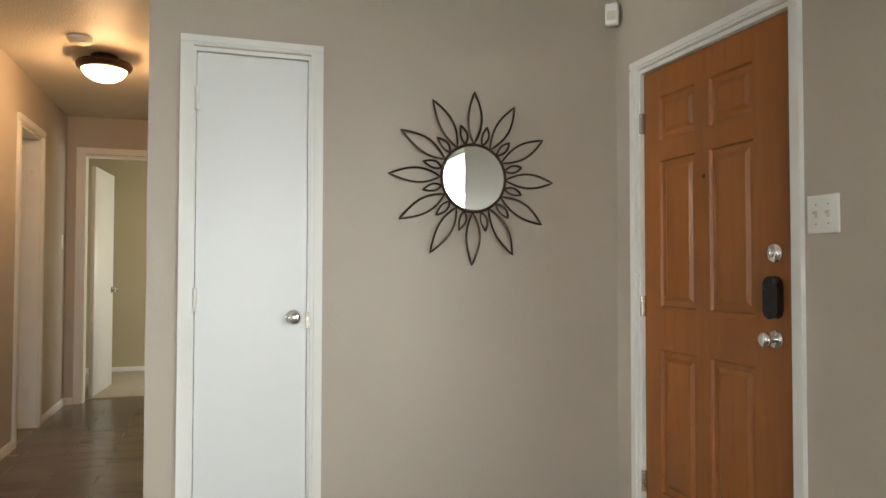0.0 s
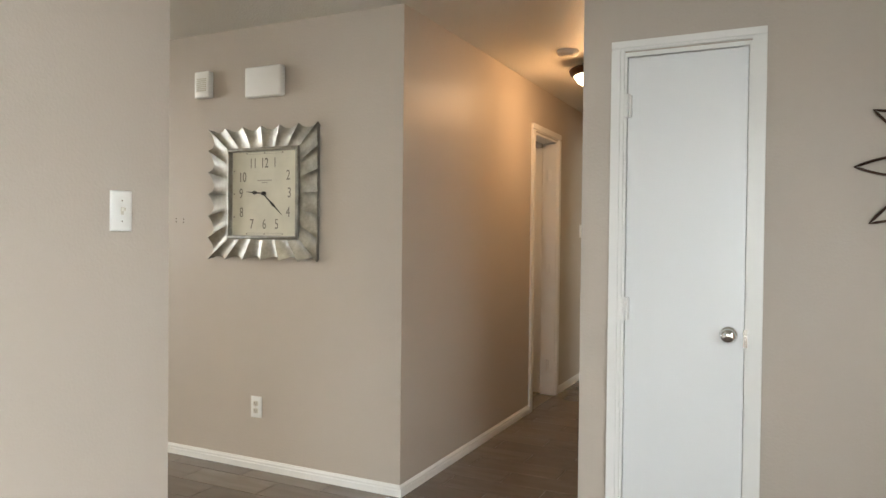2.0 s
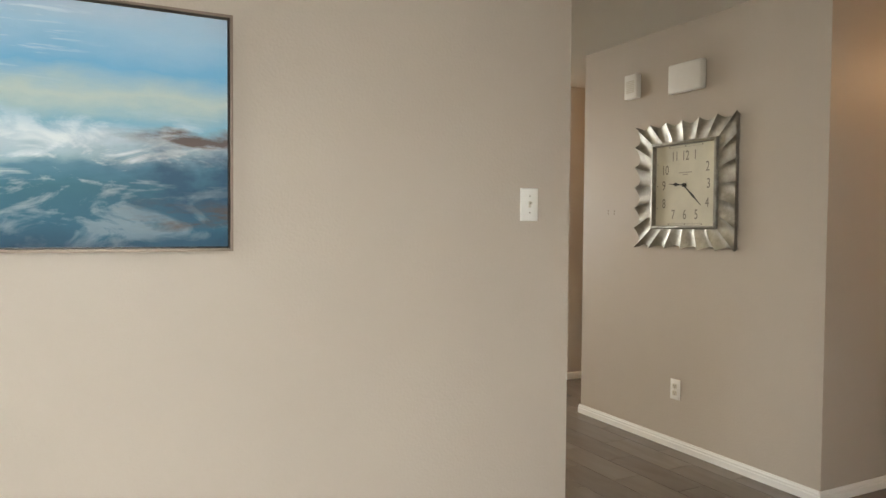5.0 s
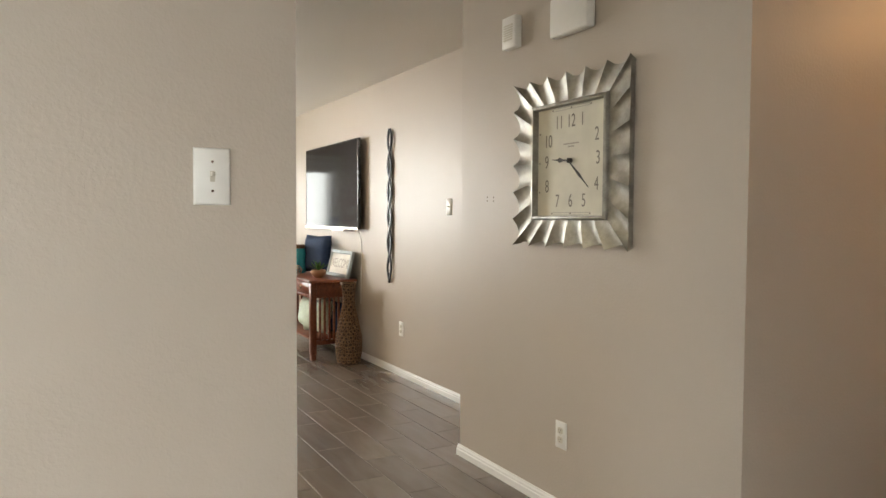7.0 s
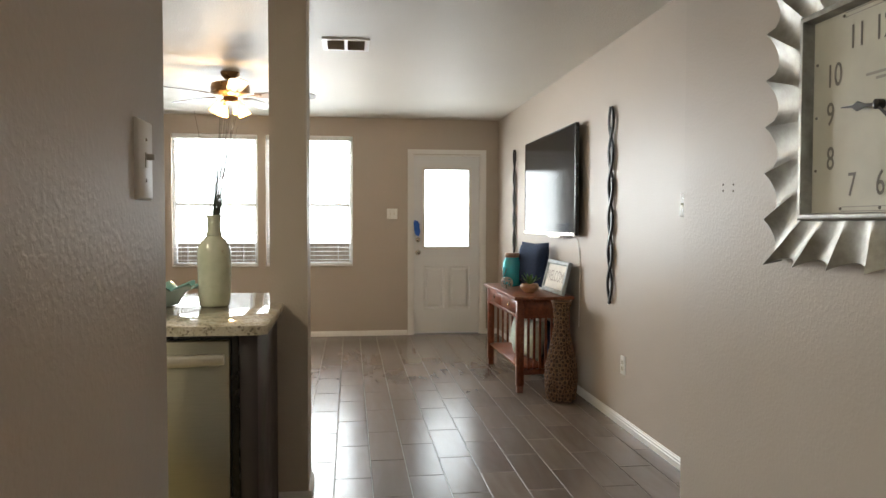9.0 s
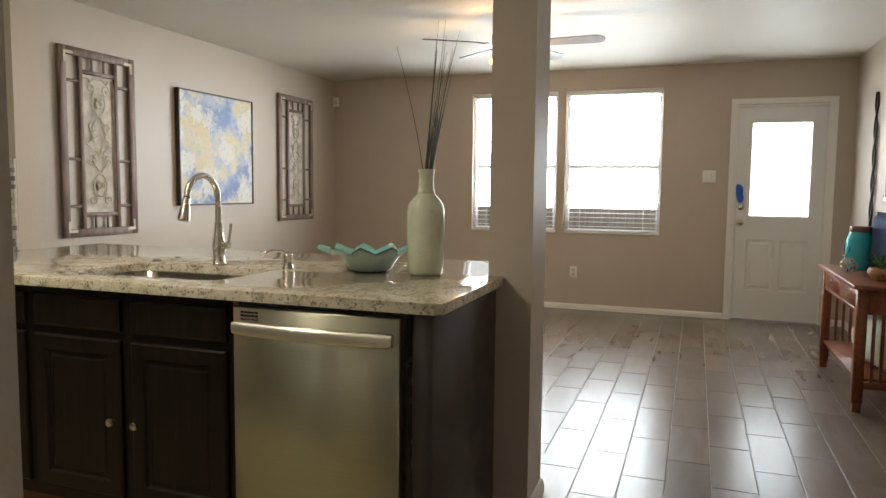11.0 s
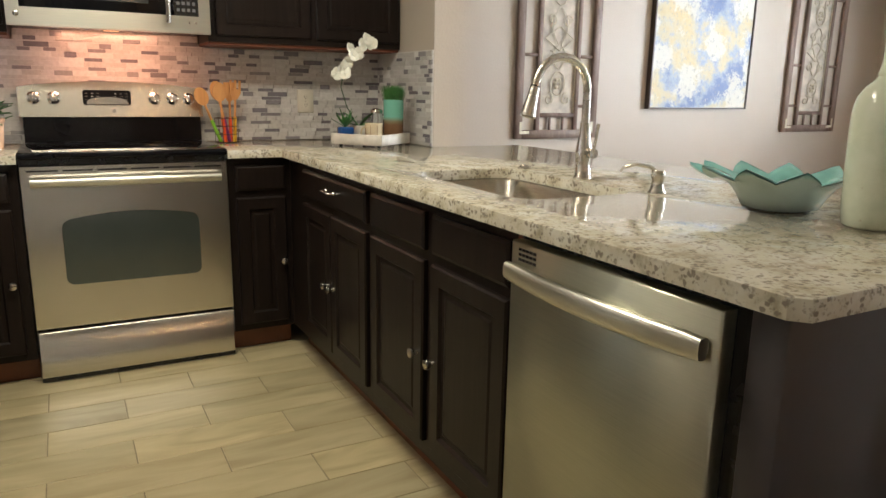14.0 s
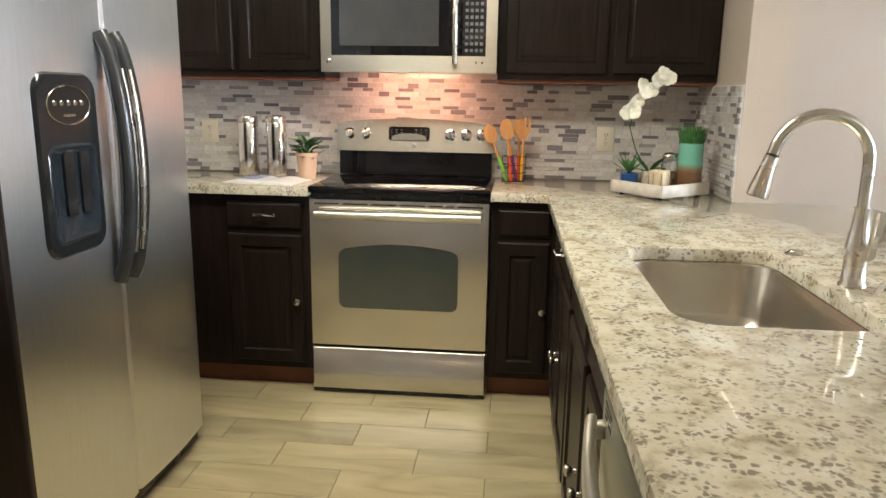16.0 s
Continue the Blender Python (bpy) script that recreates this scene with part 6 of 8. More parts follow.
    part("paddle", bm, bpy.data.materials["gloss_black_panel"], disp, "glossy black dispenser paddle")
    bm = B()
    ell = [(cu + 0.088 * math.cos(i * math.pi / 16), z1 - 0.080 + 0.048 * math.sin(i * math.pi / 16)) for i in range(32)]
    tube(bm, [m @ Vector((u, v, w + 0.0095)) for u, v in ell], 0.0018, 6, True)
    part("control_ring", bm, NICKEL, disp, "oval silver outline")
    for i in range(5):
        bm = B()
        lathe(bm, [(0, 0), (0.0075, 0), (0.006, 0.002), (0, 0.002)], 0, 0, 12, 0, m @ Matrix.Translation((cu - 0.056 + i * 0.028, z1 - 0.075, w + 0.0085)))
        part("button", bm, NICKEL, disp, "small silver button")
    bm = B()
    prism(bm, [(cu - 0.025, z1 - 0.108), (cu + 0.025, z1 - 0.108), (cu + 0.025, z1 - 0.102), (cu - 0.025, z1 - 0.102)], w + 0.008, w + 0.0088, m)
    part("print", bm, NICKEL, disp, "short printed bar")
    bm = B()
    box(bm, xf + 0.03, xf + 0.06, y0 + 0.01, y1 - 0.01, 0.012, 0.062, 0.003)
    part("base_grille", bm, BLACK, th, "black base grille")


fridge()
# added board in place of the dark strip of fridge side and gap
th = thing("tall_panel", (-1.17, 1.115, 0), "tall dark board standing in for the dark fridge side and gap", "kitchen cabinet")
bm = B()
box(bm, -1.470, -0.885, 1.102, 1.125, 0, 1.80, 0.002)
part("panel", bm, CAB, th)

# ---- backsplash ----
bm = B()
box(bm, -3.4395, -0.8805, Y_ST + 0.0005, Y_ST + 0.006, 0.9145, 1.3595)
box(bm, -2.499, -1.739, Y_ST + 0.0005, Y_ST + 0.006, 1.3597, 1.4042)
box(bm, -3.4395, -3.434, Y_ST + 0.0062, -0.2815, 0.9145, 1.3595)
solid("backsplash", bm, GROUT_W, "pale grout bed of the mosaic backsplash", "backsplash", "", "structure")


def mosaic():
    rnd = random.Random(4)
    pale, dark = B(), B()
    rows, z = [], 0.9155
    while z < 0.9155 + 22 * 0.0202 - 0.012:
        tall = 0.0235 if len(rows) % 2 else 0.0165
        rows.append((z, min(z + tall, 0.9155 + 22 * 0.0202)))
        z += tall

    def run(a0, a1, put, rows=rows):
        for k, (z0, z1) in enumerate(rows):
            a, was = a0 - rnd.random() * 0.10, False
            while a < a1:
                ln = rnd.choice((0.050, 0.050, 0.074, 0.074, 0.098))
                s, e = max(a0, a + 0.0008), min(a1, a + ln - 0.0008)
                was = not was and rnd.random() < (0.13 if k % 2 else 0.42)
                if e - s > 0.006:
                    put(dark if was else pale, s, e, z0, z1 - 0.0016, 0.0075 + rnd.random() * 0.0025)
                a += ln
    run(-3.434, -0.881, lambda bm, s, e, z0, z1, d: box(bm, s, e, Y_ST + 0.004, Y_ST + 0.004 + d, z0, z1))
    run(-2.498, -1.740, lambda bm, s, e, z0, z1, d: box(bm, s, e, Y_ST + 0.004, Y_ST + 0.004 + d, z0, z1), [(1.3600, 1.3790), (1.3790, 1.4035)])
    run(-0.918, -0.282, lambda bm, s, e, z0, z1, d: box(bm, -3.436, -3.436 + d, s, e, z0, z1))
    solid("mosaic_tiles", pale, MOSAIC, "pale white and taupe stone mosaic tiles of the kitchen backsplash", "backsplash", "", "stuff")
    solid("mosaic_strips", dark, MOSAIC_D, "thin lilac-grey glass mosaic strips scattered over the kitchen backsplash", "backsplash", "", "stuff")


mosaic()


# ---- things on the worktops ----
def ceramic(name, color, rough=0.18, var=0.08, scale=10, bump=0.0):
    return simple(name, color, rough, 0, var, scale, bump)


def tall_vase():
    x, y = -3.358, 1.879
    th = thing("vase", (x, y, 0.914), "tall pale green glazed ceramic bottle vase on the worktop", "vase")
    n = Nodes("celadon_glaze")
    col = n.ramp(n.noise(9, 5, 0.6), [(0.3, (0.46, 0.50, 0.38)), (0.55, (0.56, 0.59, 0.47)), (0.75, (0.62, 0.62, 0.52))])
    spot = n.ramp(n.noise(30, 4, 0.6), [(0.66, (0, 0, 0)), (0.74, (0.6, 0.6, 0.6))])
    GL = n.out(n.mix(spot, col, (0.34, 0.25, 0.17)), 0.13)
    bm = B()
    lathe(bm, [(0, 0.002), (0.0558, 0), (0.0632, 0.006), (0.0660, 0.03), (0.0693, 0.12), (0.0707, 0.20), (0.0698, 0.235), (0.0642, 0.262), (0.0512, 0.283), (0.0372, 0.296), (0.0321, 0.303), (0.0339, 0.308), (0.0316, 0.313), (0.0279, 0.330), (0.0270, 0.362), (0.0288, 0.380), (0.0326, 0.389), (0.0316, 0.393), (0.0251, 0.390), (0.0233, 0.370), (0.0223, 0.31), (0, 0.30)], x, y, 40, 0.914)
    part("bottle", bm, GL, th, "", 50)
    th2 = thing("dried_grass", (x, y, 1.27), "dark green and brown dried grass stems standing in the vase", "dried plant")
    GR = simple("dark_grass", (0.035, 0.05, 0.03), 0.6, 0, 0.4, 40)
    rnd = random.Random(11)
    for i in range(26):
        bm = B()
        a, lean, h = rnd.uniform(0, 2 * math.pi), rnd.uniform(0.0, 0.045), rnd.uniform(0.30, 0.62)
        if i % 6 == 0:
            lean, h = rnd.uniform(0.10, 0.2), rnd.uniform(0.45, 0.62)
        px = 0.05 if i % 6 else 0.0
        pts = [(x + 0.012 * math.cos(a), y + 0.012 * math.sin(a), 1.235)]
        for k in range(1, 8):
            f = k / 7
            pts.append((x + 0.012 * math.cos(a) + lean * math.cos(a) * f ** 1.4 - px * 0.3 * f, y + 0.012 * math.sin(a) + lean * math.sin(a) * f ** 1.4 + px * f, 1.235 + h * f))
        tube(bm, pts, 0.002, 4, False, [0.0022 * (1 - 0.75 * k / 7) for k in range(8)])
        part("stem", bm, GR if i % 6 else BRONZE, th2)


tall_vase()


def bowl_glaze():
    n = Nodes("silvery_glaze")
    sep = n.t.nodes.new("ShaderNodeSeparateXYZ")
    n.link(n.co, sep.inputs[0])
    h = n.math("ADD", sep.outputs[2], n.math("MULTIPLY", n.noise(30, 4), 0.02))
    col = n.ramp(h, [(0.03, (0.42, 0.50, 0.48)), (0.095, (0.52, 0.63, 0.60)), (0.12, (0.18, 0.50, 0.44))])
    return n.out(col, 0.16)


def petal_bowl():
    x, y = -3.375, 1.640
    th = thing("bowl", (x, y, 0.914), "scalloped ceramic bowl, turquoise inside and silvery outside, on the worktop", "bowl")
    TEAL = ceramic("turquoise_glaze", (0.20, 0.46, 0.43), 0.12, 0.2, 14)
    SILV = bowl_glaze()
    seg = 110
    for nm, mt, off, flip in (("inner_glaze", TEAL, 0.004, 1), ("outer_shell", SILV, 0.0, -1)):
        bm = B()
        rows = []
        for r, h, amp in ((0.001, 0.004, 0), (0.06, 0.004, 0), (0.085, 0.012, 0), (0.098, 0.036, 0.01), (0.115, 0.056, 0.03), (0.142, 0.074, 0.09), (0.172, 0.082, 0.15), (0.190, 0.082, 0.19)):
            row = []
            for i in range(seg):
                a = 2 * math.pi * i / seg
                pet = 1.0 - abs(2 * ((a * 11 / (2 * math.pi)) % 1) - 1) ** 1.3 - 0.6
                rr = r * (1 + amp * pet * 1.35)
                hh = h + off + 0.018 * (amp / 0.11) * (0.5 - abs(2 * ((a * 11 / (2 * math.pi)) % 1) - 1)) + 0.004 * (amp / 0.11) * math.cos(a - 0.7)
                row.append(bm.verts.new((x + rr * math.cos(a), y + rr * math.sin(a), 0.914 + hh - (0.0035 if nm == "outer_shell" and r < 0.1 else 0))))
            rows.append(row)
        for a, b in zip(rows, rows[1:]):
            for i in range(seg):
                j = (i + 1) % seg
                q = (a[i], a[j], b[j], b[i])
                bm.faces.new(q if flip > 0 else q[::-1])
        part(nm, bm, mt, th, "turquoise crackled glaze" if nm == "inner_glaze" else "silvery crackled glaze", 60)


petal_bowl()
LEAF = simple("plant_green", (0.045, 0.16, 0.035), 0.45, 0, 0.35, 30)
LEAF_B = simple("dark_leaf_green", (0.02, 0.08, 0.025), 0.4, 0, 0.3, 30)


def leaf_mesh(bm, base, tip, wid, droop=0.0):
    base, tip = Vector(base), Vector(tip)
    d = tip - base
    side = d.cross(Vector((0, 0, 1)))
    side = side.normalized() * wid if side.length > 1e-4 else Vector((wid, 0, 0))
    up = side.cross(d).normalized() * wid * 0.35
    rows = []
    for f, k in ((0, 0.25), (0.3, 0.9), (0.55, 1.0), (0.8, 0.6), (1.0, 0.05)):
        c = base + d * f + Vector((0, 0, -droop * f * f))
        rows.append([bm.verts.new(c - side * k + up * 0.4), bm.verts.new(c - up * 0.3), bm.verts.new(c + side * k + up * 0.4)])
    for a, b in zip(rows, rows[1:]):
        for i in range(2):
            bm.faces.new((a[i], a[i + 1], b[i + 1], b[i]))


def rosette(name, parent, x, y, z, r, k, mat, wid=0.012, rise=0.9, seed=1):
    rnd = random.Random(seed)
    for i in range(k):
        bm = B()
        a = i * 2.4
        f = 0.4 + 0.6 * (i / k)
        leaf_mesh(bm, (x, y, z), (x + r * f * math.cos(a), y + r * f * math.sin(a), z + r * rise * (1.3 - 0.8 * f) * rnd.uniform(0.8, 1.2)), wid)
        part(name, bm, mat, parent, "")


def tray_group():
    cx, cy, ang = -3.185, -0.425, 39
    m = pose(cx, cy, 0.914, 0, 0, ang)
    WW = simple("whitewashed_wood", (0.58, 0.55, 0.50), 0.5, 0, 0.15, 25, 0.2)
    th = thing("tray", (cx, cy, 0.914), "square whitewashed wooden tray on small dark feet in the counter corner", "tray")
    bm = B()
    box(bm, -0.135, 0.135, -0.125, 0.125, 0.012, 0.020, 0.002, 1, m)
    part("base_board", bm, WW, th)
    for a, b, c, d in ((-0.145, 0.145, -0.135, -0.1252), (-0.145, 0.145, 0.1252, 0.135), (-0.145, -0.1352, -0.125, 0.125), (0.1352, 0.145, -0.125, 0.125)):
        bm = B()
        box(bm, a, b, c, d, 0.012, 0.060, 0.002, 1, m)
        part("side_board", bm, WW, th)
    for u in (-0.11, 0.11):
        for v in (-0.10, 0.10):
            bm = B()
            lathe(bm, [(0, 0), (0.008, 0), (0.008, 0.012), (0, 0.012)], 0, 0, 10, 0, m @ Matrix.Translation((u, v, 0)))
            part("foot", bm, BLACK, th, "small dark foot")
    zt = 0.9345
    # blue pot
    x, y = -3.062, -0.44
    th = thing("succulent_pot", (x, y, zt), "small blue glazed pot with a spiky green succulent on the tray", "potted plant")
    bm = B()
    box(bm, x - 0.032, x + 0.032, y - 0.032, y + 0.032, zt, zt + 0.068, 0.006, 2)
    part("pot", bm, ceramic("cobalt_glaze", (0.015, 0.07, 0.24)), th, "cobalt blue glazed square pot")
    rosette("leaf", th, x, y, zt + 0.066, 0.070, 14, LEAF, 0.010, 1.1, 2)
    # mug
    x, y = -3.165, -0.345
    th = thing("mug", (x, y, zt), "cream striped ceramic mug on the tray", "mug")
    bm = B()
    lathe(bm, [(0, 0.001), (0.034, 0), (0.038, 0.004), (0.040, 0.05), (0.041, 0.088), (0.039, 0.089), (0.037, 0.085), (0.036, 0.01), (0, 0.008)], x, y, 28, zt)
    part("cup", bm, ceramic("cream_glaze", (0.62, 0.52, 0.36)), th, "", 40)
    for i in range(8):
        bm = B()
        a = i * math.pi / 4
        tube(bm, [(x + 0.0405 * math.cos(a), y + 0.0405 * math.sin(a), zt + 0.01), (x + 0.0415 * math.cos(a), y + 0.0415 * math.sin(a), zt + 0.08)], 0.0013, 4)
        part("stripe", bm, simple("brown_stripe", (0.22, 0.11, 0.05), 0.4) if i == 0 else bpy.data.materials["brown_stripe"], th, "thin brown stripe")
    bm = B()
    tube(bm, [(x + 0.040 + 0.022 * math.sin(t2), y - 0.002, zt + 0.045 + 0.026 * math.cos(t2)) for t2 in [math.pi * q / 10 for q in range(11)]], 0.0045, 8)
    part("handle", bm, bpy.data.materials["cream_glaze"], th)
    # sugar jar
    x, y = -3.225, -0.455
    th = thing("glass_jar", (x, y, zt), "clear glass jar with a metal lid on the tray", "jar")
    bm = B()
    lathe(bm, [(0, 0.001), (0.030, 0), (0.033, 0.005), (0.033, 0.10), (0.028, 0.122), (0.026, 0.13), (0.0245, 0.13), (0.031, 0.10), (0.031, 0.006), (0, 0.004)], x, y, 24, zt)
    part("glass", bm, CLEAR, th)
    bm = B()
    lathe(bm, [(0, 0.0), (0.029, 0), (0.030, 0.012), (0.022, 0.02), (0, 0.024)], x, y, 24, zt + 0.1305)
    part("lid", bm, NICKEL, th, "brushed metal lid")
    bm = B()
    lathe(bm, [(0, 0), (0.030, 0), (0.030, 0.07), (0, 0.072)], x, y, 20, zt + 0.0065)
    part("contents", bm, simple("brown_sugar", (0.30, 0.19, 0.11), 0.9, 0, 0.3, 80), th, "brown contents")
    # tall two-tone pot with grass
    x, y = -3.300, -0.425
    th = thing("grass_pot", (x, y, zt), "tall pot, turquoise glaze over brown, with clipped green grass", "potted plant")
    n = Nodes("two_tone_glaze")
    sep = n.t.nodes.new("ShaderNodeSeparateXYZ")
    n.link(n.co, sep.inputs[0])
    v = n.math("ADD", sep.outputs[2], n.math("MULTIPLY", n.noise(20, 4), 0.02))
    bm = B()
    lathe(bm, [(0, 0.001), (0.044, 0), (0.048, 0.004), (0.048, 0.192), (0.045, 0.195), (0.042, 0.18), (0, 0.17)], x, y, 32, zt)
    part("pot", bm, n.out(n.ramp(v, [(0.085, (0.17, 0.09, 0.045)), (0.105, (0.20, 0.17, 0.10)), (0.125, (0.16, 0.42, 0.33))]), 0.2), th, "turquoise and brown glazed pot", 40)
    bm = B()
    rnd = random.Random(8)
    for i in range(420):
        a, r = rnd.uniform(0, 6.283), 0.040 * math.sqrt(rnd.random())
        px, py = x + r * math.cos(a), y + r * math.sin(a)
        h = rnd.uniform(0.055, 0.085)
        leaf_mesh(bm, (px, py, zt + 0.17), (px + rnd.uniform(-0.02, 0.02) + 0.3 * r * math.cos(a), py + rnd.uniform(-0.02, 0.02) + 0.3 * r * math.sin(a), zt + 0.18 + h), 0.0022)
    tagged(part("grass", bm, LEAF, th, "dense clipped green grass"), kind="stuff")
    # orchid
    x, y = -3.155, -0.50
    th = thing("orchid", (x, y, zt), "white orchid spray on a thin arching stem behind the tray items", "orchid")
    bm = B()
    lathe(bm, [(0, 0.001), (0.026, 0), (0.030, 0.004), (0.033, 0.07), (0.031, 0.072), (0.028, 0.06), (0, 0.055)], x, y, 20, zt)
    part("pot", bm, ceramic("white_glaze", (0.66, 0.64, 0.58)), th)
    bm = B()
    stem = [(x, y, zt + 0.05), (x + 0.065, y + 0.005, zt + 0.16), (x + 0.095, y + 0.01, zt + 0.25), (x + 0.082, y + 0.03, zt + 0.34), (x + 0.03, y + 0.045, zt + 0.41), (x - 0.03, y + 0.06, zt + 0.45)]
    tube(bm, stem, 0.0022, 6)
    part("stem", bm, LEAF_B, th, "thin green stem")
    for i in range(4):
        bm = B()
        a = i * 1.7 + 0.4
        leaf_mesh(bm, (x, y, zt + 0.06), (x + 0.09 * math.cos(a), y + 0.07 * math.sin(a), zt + 0.11 + 0.05 * (i % 2)), 0.02, 0.03)
        part("leaf", bm, LEAF, th, "broad green leaf")
    PET = simple("orchid_petal", (0.80, 0.80, 0.72), 0.5, 0, 0.06, 20)
    spots = [(0.080, 0.0, 0.295), (0.060, 0.02, 0.325), (0.035, 0.035, 0.355), (0.045, 0.03, 0.300), (0.0, 0.05, 0.395), (0.015, 0.04, 0.425), (-0.03, 0.05, 0.405), (-0.055, 0.055, 0.450), (-0.085, 0.06, 0.480), (-0.115, 0.06, 0.460)]
    rnd = random.Random(3)
    for dx, dy, dz in spots:
        c = Vector((x + dx * 0.74 + 0.050, y + dy + 0.01, zt + 0.385 + (dz - 0.385) * 0.84))
        bm = B()
        rot = Matrix.Rotation(rnd.uniform(-0.6, 0.6), 3, "Z") @ Matrix.Rotation(rnd.uniform(-0.4, 0.4), 3, "X")
        for q in range(5):
            a = q * 2 * math.pi / 5 + rnd.uniform(-0.2, 0.2)
            tip = rot @ Vector((0.032 * math.cos(a), 0.006, 0.032 * math.sin(a)))
            d = tip.normalized()
            s = d.cross(rot @ Vector((0, 1, 0))) * 0.019
            o = rot @ Vector((0, 0.006, 0))
            vs = [bm.verts.new(c + p) for p in (Vector((0, 0, 0)), tip * 0.5 + s, tip * 0.85 + s * 0.7, tip, tip * 0.85 - s * 0.7, tip * 0.5 - s)]
            mid = bm.verts.new(c + tip * 0.6 + o)
            for i in range(6):
                bm.faces.new((vs[i], vs[(i + 1) % 6], mid))
        part("blossom", bm, PET, th, "white orchid blossom", 60)


tray_group()


def utensils():
    x, y = -2.590, -0.79
    th = thing("utensil_holder", (x, y, 0.914), "wire utensil holder on the worktop beside the stove", "utensil holder")
    for z in (0.918, 0.955, 0.992, 1.03):
        bm = B()
        tube(bm, [(x + 0.052 * math.cos(a * math.pi / 12), y + 0.052 * math.sin(a * math.pi / 12), z) for a in range(24)], 0.0018, 5, True)
        part("wire_ring", bm, BRONZE, th)
    for i in range(6):
        bm = B()
        a = i * math.pi / 3
        tube(bm, [(x + 0.054 * math.cos(a), y + 0.054 * math.sin(a), 0.9145), (x + 0.054 * math.cos(a), y + 0.054 * math.sin(a), 1.033)], 0.0015, 5)
        part("wire_upright", bm, BRONZE, th)
    bm = B()
    lathe(bm, [(0, 0), (0.05, 0), (0.05, 0.002), (0, 0.002)], x, y, 20, 0.9145)
    part("wire_base", bm, BRONZE, th)
    cols = {"green": (0.22, 0.55, 0.04), "yellow": (0.75, 0.45, 0.02), "orange": (0.75, 0.09, 0.02), "purple": (0.20, 0.02, 0.16)}
    for k, (nm, c) in enumerate(cols.items()):
        simple(nm + "_silicone", c, 0.4, 0, 0.05)
    sets = [(0.030, 0.01, 0.125, 0.02, 0.245, "spoon", "green"), (-0.012, 0.005, 0.045, 0.0, 0.275, "spoon", "purple"), (-0.022, -0.02, -0.02, 0.0, 0.270, "spatula", "orange"), (-0.034, 0.01, -0.045, 0.02, 0.280, "fork", "yellow"), (0.012, 0.03, 0.04, 0.05, 0.27, "spoon", "orange")]
    for bx, by, tx, ty, h, kind, c in sets:
        th = thing("wooden_" + kind, (x + bx, y + by, 0.918), "wooden %s with %s handle grip standing in the holder" % (kind, c), "utensil", "wooden utensils")
        p0, p1 = Vector((x + bx, y + by, 0.918)), Vector((x + tx, y + ty, 0.918 + h))
        bm = B()
        tube(bm, [p0, p0.lerp(p1, 0.42)], 0.008, 8)
        part("grip", bm, bpy.data.materials[c + "_silicone"], th, "%s silicone grip" % c)
        bm = B()
        tube(bm, [p0.lerp(p1, 0.4205), p0.lerp(p1, 0.72)], 0.0055, 8)
        part("shaft", bm, UTWOOD, th)
        bm = B()
        d = (p1 - p0).normalized()
        s = d.cross(Vector((0, 1, 0))).normalized()
        fr = d.cross(s)
        mm = Matrix(((s.x, d.x, fr.x, 0), (s.y, d.y, fr.y, 0), (s.z, d.z, fr.z, 0), (0, 0, 0, 1)))
        mm.translation = p0.lerp(p1, 0.70)
        L = (p1 - p0).length * 0.33
        if kind == "spoon":
            prism(bm, [(0.031 * math.sin(q * math.pi / 10) * (1 if q <= 10 else 1), L / 2 - L / 2 * math.cos(q * math.pi / 10)) for q in range(20)], -0.004, 0.003, mm)
        elif kind == "spatula":
            prism(bm, [(-0.008, 0), (0.008, 0), (0.024, L * 0.3), (0.027, L), (-0.027, L), (-0.024, L * 0.3)], -0.002, 0.003, mm)
        else:
            prism(bm, [(-0.008, 0), (0.008, 0), (0.026, L * 0.35), (0.026, L), (0.016, L), (0.015, L * 0.55), (0.006, L * 0.55), (0.005, L), (-0.005, L), (-0.006, L * 0.55), (-0.015, L * 0.55), (-0.016, L), (-0.026, L), (-0.026, L * 0.35)], -0.002, 0.003, mm)
        part("blade", bm, UTWOOD, th)


utensils()


